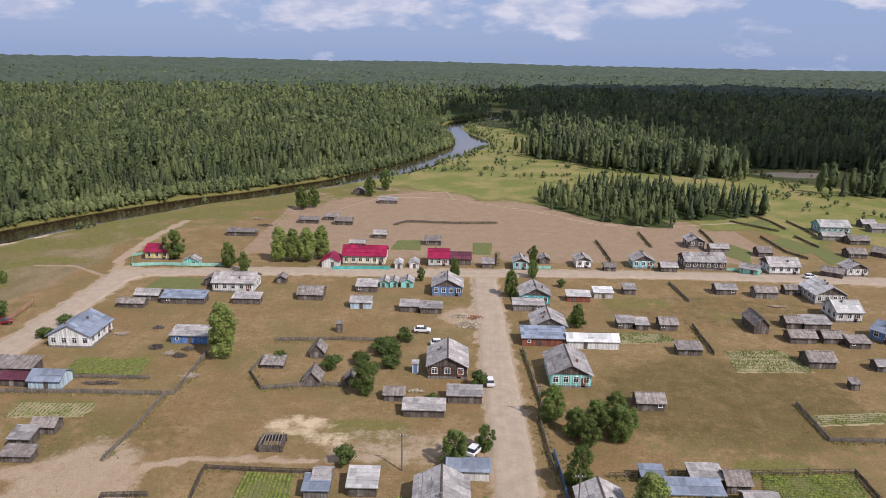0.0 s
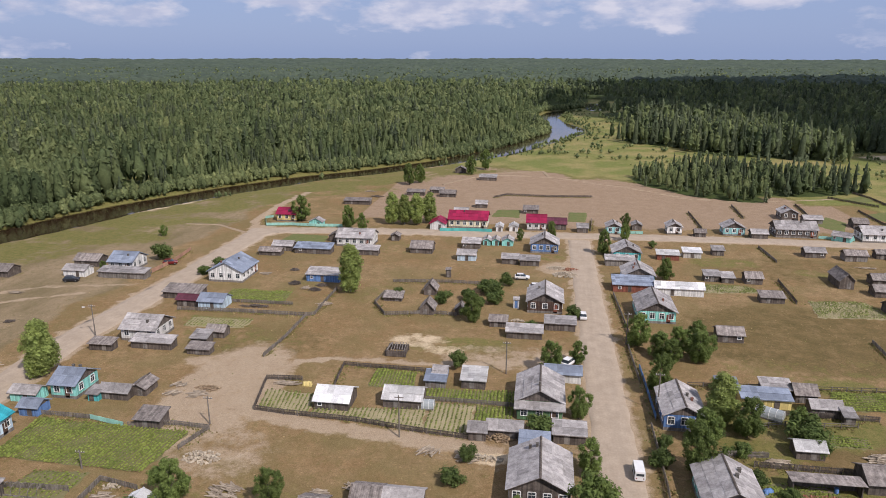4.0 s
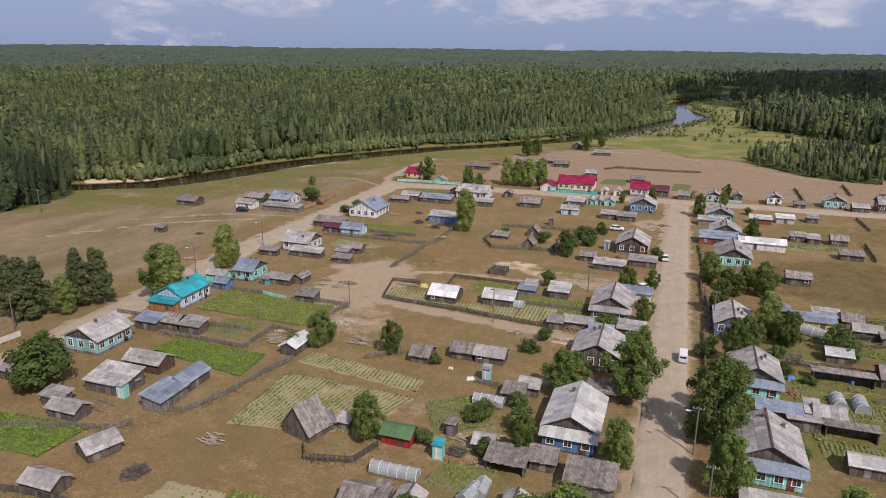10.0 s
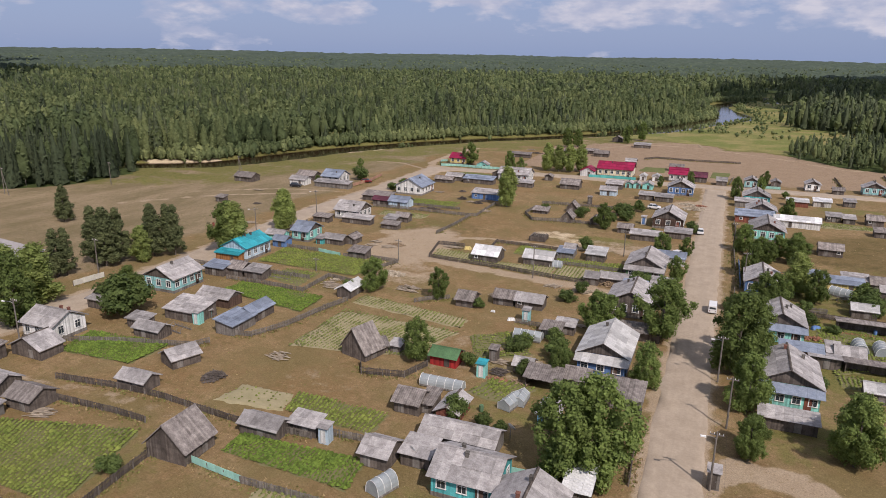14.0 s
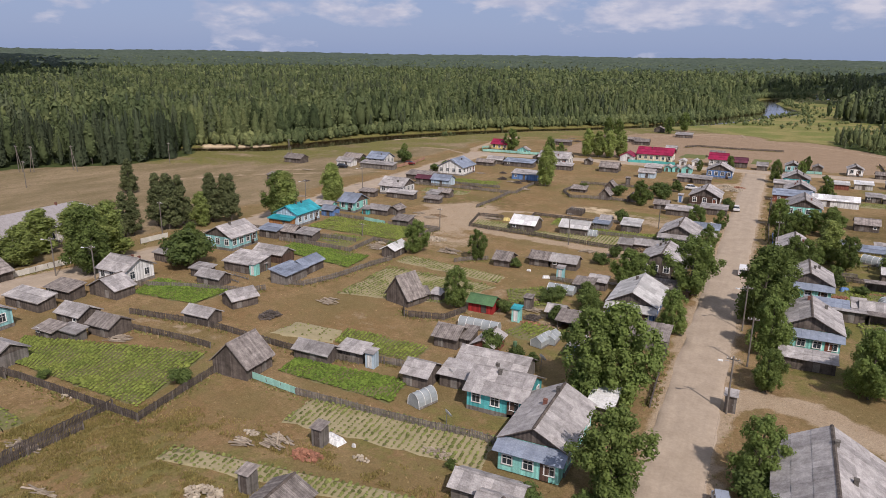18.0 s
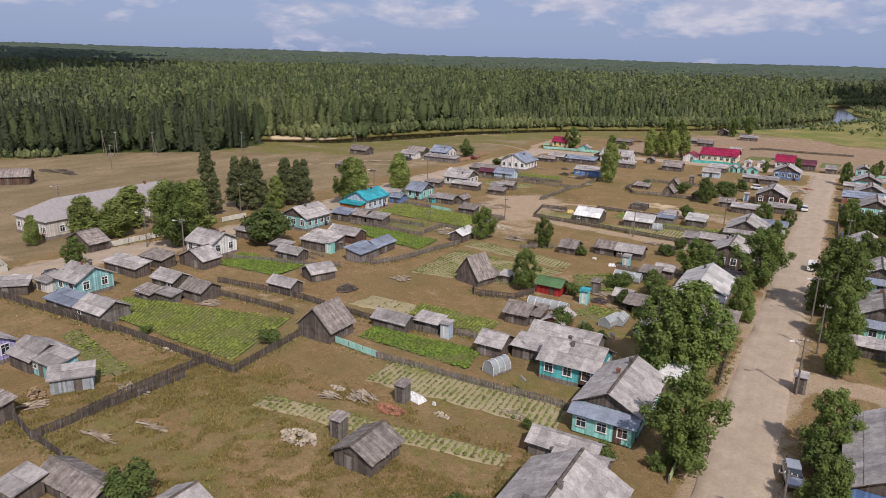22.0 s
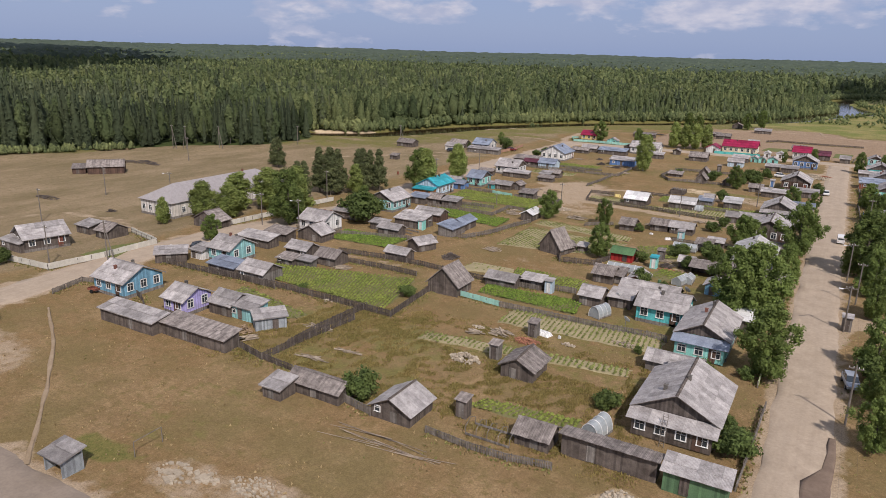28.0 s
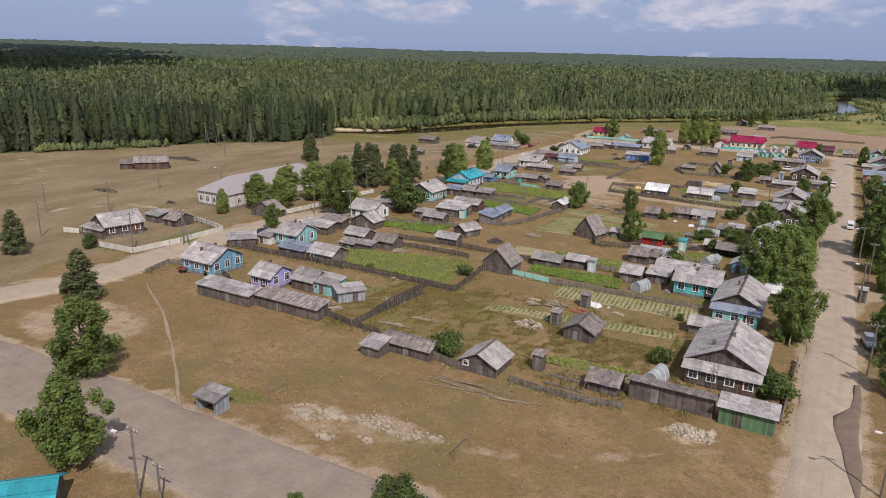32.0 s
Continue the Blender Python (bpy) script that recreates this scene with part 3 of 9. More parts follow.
def build_ground():
    xs = np.concatenate([-np.geomspace(4900, 300, 26)[:-1], np.arange(-300, -150, 4), np.arange(-150, 60, 1.5), np.arange(60, 180, 3), np.arange(180, 320, 6), np.geomspace(320, 4900, 26)])
    ys = np.concatenate([-np.geomspace(4900, 140, 22)[:-1], np.arange(-140, 260, 1.5), np.arange(260, 420, 2.5), np.arange(420, 760, 6), np.geomspace(760, 4900, 26)])
    X, Y = np.meshgrid(xs, ys)
    Z = height(X, Y)
    near = 1 - ramp01(np.hypot(X, Y - 100), 500, 700)
    Z = Z + near * 0.05 * (wobble(X, Y, 7, 6) - 2)
    # the low bank before the western wood
    bank = np.interp(Y, (40, 87, 130, 158), (-252, -224, -193, -190)) - X
    Z = Z + 0.9 * np.exp(-(bank / 5.0) ** 2) * inside(X, Y, -280, -170, 30, 160, 10) * (0.7 + 0.4 * wobble(X, Y, 12, 19))
    nx, ny = len(xs), len(ys)
    idx = np.arange(nx * ny).reshape(ny, nx)
    quads = np.stack([idx[:-1, :-1], idx[:-1, 1:], idx[1:, 1:], idx[1:, :-1]], -1).reshape(-1, 4)
    ob = bulk("ground", np.stack([X, Y, Z], -1).reshape(-1, 3), quads, GROUND, True)
    d = away(X, Y, RIVER, RIVER_HALF)
    side = river_side(X, Y)
    lush = (1 - ramp01(d + 10 * wobble(X, Y, 45, 8), 24, 62)) * (0.72 + 0.3 * wobble(X, Y, 25, 9))
    lush = np.where(side < 0, 1.0, lush)
    lush = np.maximum(lush, ramp01(Y + 0.55 * X - 345 + 10 * wobble(X, Y, 50, 11), -8, 12) * (side > 0))
    lush = patch(lush, X, Y, 0.8, 34.7, 112.2, 10.0, 8.0)
    lush = patch(lush, X, Y, 0.8, 29.3, 86.4, 8.0, 6.0)
    lush = patch(lush, X, Y, 0.7, 29.7, 123.5, 8.0, 3.0)
    lush = patch(lush, X, Y, 0.7, 42.6, 126.8, 8.0, 4.0)
    lush = patch(lush, X, Y, 0.7, 22.0, 74.8, 8.0, 5.0)
    lush = patch(lush, X, Y, 0.4, -40.5, 56.7, 9.0, 4.0)
    lush = patch(lush, X, Y, 0.55, 39.6, 204.9, 12.0, 6.0)
    lush = patch(lush, X, Y, 0.5, 33.7, 181.7, 10.0, 4.0)
    lush = patch(lush, X, Y, 0.5, 61.3, 197.7, 6.0, 4.0)
    lush = patch(lush, X, Y, 0.45, 59.0, 168.5, 8.0, 3.0)
    lush = patch(lush, X, Y, 0.36, 33.0, 132.8, 14.0, 6.0)
    lush = patch(lush, X, Y, 0.36, 54.0, 134.2, 12.0, 8.0)
    lush = patch(lush, X, Y, 0.5, -84.9, 141.7, 10.0, 4.0)
    lush = patch(lush, X, Y, 0.36, -71.1, 131.6, 14.0, 8.0)
    lush = patch(lush, X, Y, 0.36, -73.9, 164.8, 6.0, 10.0)
    lush = patch(lush, X, Y, 0.36, -56.3, 206.8, 10.0, 8.0)
    lush = patch(lush, X, Y, 0.5, 17.4, 73.9, 7.0, 14.0)
    lush = patch(lush, X, Y, 0.75, 22.9, 74.8, 9.0, 6.0)
    lush = patch(lush, X, Y, 0.65, 21.3, 103.9, 8.0, 5.0)
    lush = patch(lush, X, Y, 0.6, 25.8, 90.4, 7.0, 5.0)
    lush = patch(lush, X, Y, 0.6, 16.8, 52.7, 8.0, 6.0)
    lush = patch(lush, X, Y, 0.5, -22.9, 19.8, 7.0, 3.0)
    lush = patch(lush, X, Y, 0.5, -37.7, -0.4, 7.0, 5.0)
    lush = patch(lush, X, Y, 0.45, -23.2, 0.2, 9.0, 4.0)
    lush = patch(lush, X, Y, 0.5, -48.8, -16.6, 14.0, 7.0)
    lush = patch(lush, X, Y, 0.52, -48.3, -4.2, 10.0, 6.0)
    lush = patch(lush, X, Y, 0.42, -52.4, -2.7, 9.0, 6.0)
    lush = patch(lush, X, Y, 0.4, -54.9, -11.4, 7.0, 7.0)
    lush = patch(lush, X, Y, 0.8, -59.4, -43.0, 5.0, 1.6)
    lush = patch(lush, X, Y, 0.6, -26.1, 136.0, 10.0, 5.0)
    lush = patch(lush, X, Y, 0.33, -57.9, -33.3, 8.0, 10.0)
    lush = patch(lush, X, Y, 0.6, 21.0, 105.7, 10.0, 12.0)
    lush = patch(lush, X, Y, 0.5, 13.4, 52.3, 6.0, 10.0)
    lush = patch(lush, X, Y, 0.9, 24.8, 82.0, 20.0, 16.0)
    lush = patch(lush, X, Y, 0.45, -48.6, 79.8, 12.0, 4.0)
    lush = patch(lush, X, Y, 0.5, -24, 60, 11, 9)
    lush = patch(lush, X, Y, 0.45, -21, 45, 9, 8)
    lush = patch(lush, X, Y, 0.45, -28, 10, 14, 4)
    lush = patch(lush, X, Y, 0.4, -58, 14, 6, 10)
    lush = patch(lush, X, Y, 0.6, -252, 72, 20, 12)
    lush = patch(lush, X, Y, 0.42, -78, 135, 14, 7)
    lush = patch(lush, X, Y, 0.4, -52, 165, 10, 8)
    lush = patch(lush, X, Y, 0.5, -12, 203, 9, 4)
    lush = patch(lush, X, Y, 0.42, -30, 134, 12, 4)
    lush = patch(lush, X, Y, 0.5, -66, -4, 6, 5)
    rosy = ramp01(Y - 244 + 5 * wobble(X, Y, 22, 16), -6, 8) * (X > -80) * (X < 100)
    bare = np.zeros_like(X)
    for half, soft, strength, line in TRACKS:
        if half < 0.9:
            continue
        bare = np.maximum(bare, strength * (1 - ramp01(away(X, Y, line) + 0.5 * wobble(X, Y, 6, 12), half - soft, half + soft)))
    bare = patch(bare, X, Y, 0.5, -48, -42, 6, 3.5)
    bare = patch(bare, X, Y, 0.5, -40, -40, 7, 3)
    for line, half in ROADS:
        bare = np.maximum(bare, 0.85 * (1 - ramp01(away(X, Y, line) + 0.7 * wobble(X, Y, 5, 15), half, half + 2.2)))
    bare = patch(bare, X, Y, 0.42, -16.7, 104.2, 25.0, 14.0)
    bare = patch(bare, X, Y, 0.4, -31.6, 56.8, 14.0, 9.0)
    bare = patch(bare, X, Y, 0.75, -67.6, 110.9, 11.0, 22.0)
    bare = patch(bare, X, Y, 0.5, -60.2, 90.4, 10.0, 9.0)
    bare = patch(bare, X, Y, 0.5, -16.8, 130.9, 18.0, 7.0)
    bare = patch(bare, X, Y, 0.6, -94.8, -38.9, 12.0, 8.0)
    bare = patch(bare, X, Y, 0.3, -48.1, 39.9, 8.0, 5.0)
    bare = patch(bare, X, Y, 0.7, -5.8, 192.4, 9.0, 7.0)
    sand = (1 - ramp01(np.abs(d - 3 + 2 * wobble(X, Y, 20, 13)), 1, 5)) * ramp01(wobble(X, Y, 70, 14), 0.0, 0.5) * 0.8 * (X < -100) * (side > 0)
    sand = np.maximum(sand, 1 - ramp01(np.hypot((X + 214) / 2.2, Y - 196), 8, 14))
    sand = patch(sand, X, Y, 0.58, -37.3, 137.0, 7.0, 4.0)
    sand = patch(sand, X, Y, 0.5, -31.5, 132.9, 5.0, 3.0)
    sand = patch(sand, X, Y, 0.5, -12.5, -24.0, 3.2, 3.0)
    sand = patch(sand, X, Y, 1, 197.8, 437.4, 22.0, 10.0)
    sand = patch(sand, X, Y, 0.8, 192.2, 435.8, 26.0, 11.0)
    sand = patch(sand, X, Y, 1, -19.2, 94.9, 4.0, 1.4)
    rank = np.zeros_like(X)
    rank = patch(rank, X, Y, 0.66, 44, 150, 30, 22)
    rank = patch(rank, X, Y, 0.5, 62, 200, 36, 14)
    rank = patch(rank, X, Y, 0.55, 34, 84, 22, 34)
    rank = patch(rank, X, Y, 0.5, -70, 132, 16, 10)
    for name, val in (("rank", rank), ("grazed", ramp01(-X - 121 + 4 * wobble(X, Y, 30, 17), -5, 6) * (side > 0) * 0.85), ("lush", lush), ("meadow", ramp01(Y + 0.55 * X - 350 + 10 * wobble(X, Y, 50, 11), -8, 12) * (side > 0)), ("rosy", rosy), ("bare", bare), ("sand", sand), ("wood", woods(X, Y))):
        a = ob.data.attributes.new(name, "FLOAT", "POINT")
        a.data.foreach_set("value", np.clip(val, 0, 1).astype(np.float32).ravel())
    tagged(ob, "dry brown grass and bare earth of a flat village by a river", "ground", kind="structure")


build_ground()


def ribbon(name, line, half, z, mat, label, category, ragged=0.25):
    """A strip of road with ragged edges, lying on the ground."""
    pts = dense(line, 1.2)
    v, f = [], []
    r = random.Random(5)
    for i, (x, y) in enumerate(pts):
        (xa, ya), (xb, yb) = pts[max(i - 1, 0)], pts[min(i + 1, len(pts) - 1)]
        d = math.hypot(xb - xa, yb - ya)
        nx, ny = -(yb - ya) / d, (xb - xa) / d
        hw = half if not isinstance(half, list) else np.interp(i / (len(pts) - 1), np.linspace(0, 1, len(half)), half)
        for k in (1.0, 0.9, 0.6, 0.2, -0.2, -0.6, -0.9, -1.0):
            e = hw * k + (ragged * float(wobble(x, y, 9, 3 + k)) if abs(k) > 0.8 else 0)
            crown = 0.05 * (1 - k * k)
            v.append((x + nx * e, y + ny * e, z + crown - (0.14 if abs(k) == 1 else 0)))
    for i in range(len(pts) - 1):
        for k in range(7):
            a = i * 8 + k
            f.append((a, a + 8, a + 9, a + 1))
    ob = bulk(name, v, f, mat, True)
    return tagged(ob, label, category, kind="structure")


ribbon("road", ROAD_MAIN, [3.0, 3.1, 3.3, 3.5], 0.02, DIRT, "straight unpaved road of pale packed dirt and gravel", "road", 0.2)
ribbon("road_cross", ROAD_CROSS, 3.6, 0.03, DIRTX, "unpaved village street of pale dusty earth", "road", 0.25)
ribbon("road_west", ROAD_WEST, 4.0, 0.025, DIRT, "wide unpaved street of pale dust along the west side", "road", 0.3)
ribbon("road_south", ROAD_SOUTH, 5.5, 0.035, GREYROAD, "unpaved side road of grey packed earth", "road", 0.3)
ribbon("wet_patch", [(3.7, -1.0), (3.65, -4.5), (3.4, -8.0), (2.6, -11.5), (2.5, -15.0), (3.0, -18.5), (3.2, -22.0), (3.5, -25.5), (3.7, -29.0)], [0.3, 0.4, 0.6, 1.35, 1.3, 0.9, 0.8, 0.45, 0.15], 0.085, WETDIRT, "damp dark patch of earth on the dirt road", "wet patch", 0.14)
for _half, _soft, _strength, _line in TRACKS:
    if _half < 0.9:
        ribbon("footpath", _line, _half, -0.02, PATHDIRT, "narrow trodden footpath of pale earth through dry grass", "path", 0.12)


def water_material():
    m = bpy.data.materials.new("river_water")
    m.use_nodes = True
    t = m.node_tree
    b = t.nodes["Principled BSDF"]
    b.inputs["Base Color"].default_value = (0.035, 0.022, 0.012, 1)
    b.inputs["Roughness"].default_value = 0.08
    geo = t.nodes.new("ShaderNodeNewGeometry")
    n = node(t, "ShaderNodeTexNoise", Scale=0.4, Detail=4.0)
    link(t, geo.outputs["Position"], n.inputs["Vector"])
    bp = node(t, "ShaderNodeBump", Strength=0.25, Distance=0.1)
    link(t, n.outputs["Fac"], bp.inputs["Height"]); link(t, bp.outputs[0], b.inputs["Normal"])
    return m


ribbon("river", RIVER, [h + 4 for h in RIVER_HALF], -1.75, water_material(), "brown slow river with smooth reflecting water", "river", 0)

# ---------------------------------------------------------------- forest
def scatter(n, x0, x1, y0, y1, seed):
    r = np.random.RandomState(seed)
    return r.uniform(x0, x1, n), r.uniform(y0, y1, n), r


def leafy(x, y, h, r, tris, fir, low=None, slim=1.0, rings=(6, 8), tint=None):
    """Trees as lumpy inner crowns with small leaf facets over them; returns vertices, triangles and a tone for each vertex."""
    n, k = len(x), tris
    base = height(x, y)
    low = np.zeros(n) if low is None else low
    girth = h * slim * (r.uniform(0.10, 0.15, n) if fir else r.uniform(0.135, 0.20, n))
    phase = r.uniform(0, 6, n)
    foot = 0.04 if fir else 0.12

    def reach(z):
        """How far the crown reaches at a height z, 0 to 1."""
        u = np.clip((z - foot) / (1 - foot), 0, 1)
        if fir:
            return girth[:, None] * (1.02 - u) ** 0.8 * (1.0 + 0.16 * np.sin(u * 34 + phase[:, None]))
        return girth[:, None] * 1.3 * np.minimum(1.0, (u / 0.3 + 0.02) ** 0.5) * (1.01 - u) ** 0.58 * (1 + 0.10 * np.sin(u * 21 + phase[:, None]))

    # leaf facets
    low2 = np.maximum(low, foot)[:, None]
    u, ang = r.uniform(0, 1, (n, k)), r.uniform(0, math.tau, (n, k))
    z = low2 + (1 - low2) * (1 - np.sqrt(1 - 0.98 * u) if fir else u ** 0.9)
    rad = reach(z) * r.uniform(0.85, 1.16, (n, k))
    ca, sa = np.cos(ang), np.sin(ang)
    c = np.stack([x[:, None] + rad * ca, y[:, None] + rad * sa, base[:, None] + h[:, None] * (z + 0.02)], -1)
    out = np.stack([ca, sa, np.full_like(ca, 0.75)], -1) + r.normal(0, 0.3, (n, k, 3))
    out /= np.linalg.norm(out, axis=-1, keepdims=True)
    side = np.cross(out, r.normal(0, 1, (n, k, 3)))
    side /= np.linalg.norm(side, axis=-1, keepdims=True) + 1e-9
    oth = np.cross(out, side)
    size = (np.sqrt(h * girth)[:, None] * 0.115 * np.sqrt(40.0 / k) * np.sqrt(1 - 0.6 * low[:, None]) * r.uniform(0.5, 1.4, (n, k)))[..., None]
    V = np.stack([c + side * size, c - side * size * 0.6 + oth * size * 0.8, c - side * size * 0.6 - oth * size * 0.8], 2).reshape(-1, 3)
    hue = np.clip(r.normal(1.0, 0.17, n) + 0.2 * wobble(x, y, 75, 71), 0.55, 1.6)
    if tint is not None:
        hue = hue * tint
    # inner crown: rings of uneven reach and a tip
    q, m = rings
    steps = (np.arange(q) / (q - 0.35)) ** (1.0 if fir else 0.85)
    zz = low2 + (0.985 - low2) * steps[None, :]
    aa = phase[:, None, None] + (np.arange(m)[None, None, :] + 0.5 * (np.arange(q) % 2)[None, :, None]) * math.tau / m
    rr = (reach(zz)[..., None] * 0.84 + 0.02) * r.uniform(0.62, 1.25, (n, q, m))
    zv = zz[..., None] + r.uniform(-0.4, 0.4, (n, q, m)) / q * (1 - low2)[..., None]
    C = np.stack([x[:, None, None] + rr * np.cos(aa), y[:, None, None] + rr * np.sin(aa), base[:, None, None] + h[:, None, None] * np.minimum(zv, 0.985)], -1).reshape(n, q * m, 3)
    tip = np.stack([x, y, base + h], -1)[:, None, :]
    C = np.concatenate([C, tip], 1).reshape(-1, 3)
    tri = []
    for i in range(q - 1):
        for j in range(m):
            a, b, d, e = i * m + j, i * m + (j + 1) % m, (i + 1) * m + (j + 1) % m, (i + 1) * m + j
            tri += [(a, b, d), (a, d, e)]
    tri += [((q - 1) * m + j, (q - 1) * m + (j + 1) % m, q * m) for j in range(m)]
    F = ((np.arange(n) * (q * m + 1))[:, None, None] + np.array(tri)[None]).reshape(-1, 3) + len(V)
    tone = np.concatenate([np.repeat(hue * 1.04, k * 3), np.repeat(hue * 0.96, q * m + 1)])
    return np.concatenate([V, C]), np.concatenate([np.arange(n * k * 3).reshape(-1, 3), F]), tone


def put_trees(name, label, mat, made, category="forest"):
    v, f, tone = made
    if not len(v):
        return
    ob = bulk(name, v, f, mat, True)
    ob.data.attributes.new("tone", "FLOAT", "POINT").data.foreach_set("value", tone.astype(np.float32))
    tagged(ob, label, category, kind="stuff")


def plant_forest():
    bands = ((16500, -640, 400, 30, 560, 1, 18), (14000, -900, 620, 30, 1050, 2, 8), (12000, -1900, 1300, 0, 2200, 3, 5))
    done = None
    eye = (-20.0, -40.0)
    for n, x0, x1, y0, y1, seed, tris in bands:
        x, y, r = scatter(n * 2, x0, x1, y0, y1, seed)
        keep = r.uniform(0, 1, len(x)) < woods(x, y)
        if done:
            keep &= ~((x > done[0]) & (x < done[1]) & (y > done[2]) & (y < done[3]))
        # the wedge that can come into view
        keep &= (y + 60 > -0.25 * x - 60) & (y + 80 > 0.9 * x)
        x, y = x[keep], y[keep]
        done = (x0, x1, y0, y1)
        pines = (y < 170) & (x < -150)
        fir = r.uniform(0, 1, len(x)) < 0.13 + 0.22 * wobble(x, y, 160, 21) + 0.3 * (x > 20) + 0.55 * pines
        for kind, pick in (("conifer", fir), ("broadleaf", ~fir)):
            qx, qy = x[pick], y[pick]
            grow = r.uniform(0.6, 1.15, len(qx)) * (1 + 0.15 * wobble(qx, qy, 120, 22))
            near = 1 - 0.5 * (1 - ramp01(away(qx, qy, RIVER, RIVER_HALF), 14, 60)) * (qx > -190)
            near = near * np.where(np.hypot((qx - 76) / 1.35, qy - 336) < 42, 0.6, 1.0)
            deep = np.where(qy > 175, away(qx, qy, RIVER, RIVER_HALF), -qx - 236 - 0.5 * (110 - qy))
            low = np.where((deep > 45) & (qx < 20), 0.5, 0.0) if seed == 1 else np.full(len(qx), 0.5)
            near_us = (np.hypot(qx - eye[0], qy - eye[1]) < 340) & (low < 0.1) if seed == 1 else np.zeros(len(qx), bool)
            tall = (17.5 if kind == "conifer" else 14.5) * grow * near
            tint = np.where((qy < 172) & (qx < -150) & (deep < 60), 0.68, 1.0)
            for pick, count, rings in ((near_us, 110, (6, 7)), (~near_us, tris, ((4, 6), (3, 5), (2, 5))[seed - 1])):
                if not pick.any():
                    continue
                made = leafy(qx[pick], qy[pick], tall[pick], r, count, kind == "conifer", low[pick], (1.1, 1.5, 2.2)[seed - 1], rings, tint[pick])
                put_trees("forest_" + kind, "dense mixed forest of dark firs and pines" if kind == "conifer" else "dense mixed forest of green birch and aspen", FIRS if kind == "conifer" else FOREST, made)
    # scrub along the river and in the meadow
    x, y, r = scatter(14000, -300, 260, 150, 760, 5)
    d = away(x, y, RIVER, RIVER_HALF)
    side = river_side(x, y)
    want = (1 - ramp01(d, 10, 20)) * (side < 0) * 0.95 * (d > 3)
    want = np.maximum(want, ramp01(wobble(x, y, 30, 51) + 0.5 * wobble(x, y, 90, 52), 0.15, 0.45) * ramp01(y + 0.55 * x - 392, 0, 25) * (side > 0) * (d > 4) * 0.95)
    want = np.maximum(want, ramp01(y - 395, 0, 25) * (side > 0) * (1 - ramp01(d, 8, 30)) * (d > 2) * 0.5)
    keep = (r.uniform(0, 1, len(x)) < want) & (d > 3)
    put_trees("riverside_scrub", "low green willow scrub on the meadow and river bank", FOREST, leafy(x[keep], y[keep], r.uniform(0.9, 3.6, keep.sum()) * np.where(side[keep] < 0, 1.5, 0.8), r, 16, False, None, 3.4, (3, 6), np.full(keep.sum(), 1.3)), "scrub")


plant_forest()


def bank_scrub():
    """Willows crowding the river's far bank, thinner on the near one."""
    r = np.random.RandomState(77)
    pts = np.array(dense(RIVER[2:], 3.0))
    half = np.interp(np.linspace(0, 1, len(pts)), np.linspace(0, 1, len(RIVER_HALF) - 2), RIVER_HALF[2:]) + 0.5
    i = r.randint(0, len(pts) - 1, 3600)
    d = pts[i + 1] - pts[i]
    n = np.stack([-d[:, 1], d[:, 0]], -1) / (np.linalg.norm(d, axis=1)[:, None] + 1e-6)
    far = r.uniform(0, 1, len(i)) < 0.8
    off = half[i] + np.where(far, r.uniform(2.0, 10.0, len(i)), r.uniform(1.5, 7, len(i)))
    p = pts[i] + n * (off * np.where(far, 1, -1))[:, None] + r.normal(0, 0.8, (len(i), 2))
    keep = far | ((p[:, 1] > 375) & (wobble(p[:, 0], p[:, 1], 40, 78) > -0.2)) | ((wobble(p[:, 0], p[:, 1], 30, 79) > 0.75) & (p[:, 1] > 250))
    x, y = p[keep, 0], p[keep, 1]
    keep = away(x, y, RIVER, RIVER_HALF) > -1.0
    x, y = x[keep], y[keep]
    put_trees("bank_scrub", "dense green willow scrub along the river bank", FOREST, leafy(x, y, r.uniform(1.8, 6.0, len(x)) * np.where(river_side(x, y) < 0, 1.0, 0.6), r, 16, False, None, 2.2, (3, 6), np.full(len(x), 1.15)), "scrub")


bank_scrub()


def edge_scrub():
    """Low bright shrubs in front of the western pines."""
    r = np.random.RandomState(83)
    y = r.uniform(48, 92, 220)
    x = np.interp(y, (40, 87, 130), (-262, -234, -203)) + r.uniform(-4, 3, 220)
    keep = wobble(x, y, 14, 84) > -0.25
    x, y = x[keep], y[keep]
    put_trees("edge_scrub", "low bright green shrubs along the forest edge", FOREST, leafy(x, y, r.uniform(1.0, 3.2, len(x)), r, 40, False, None, 2.2, (5, 7), np.full(len(x), 1.4)), "scrub")


edge_scrub()


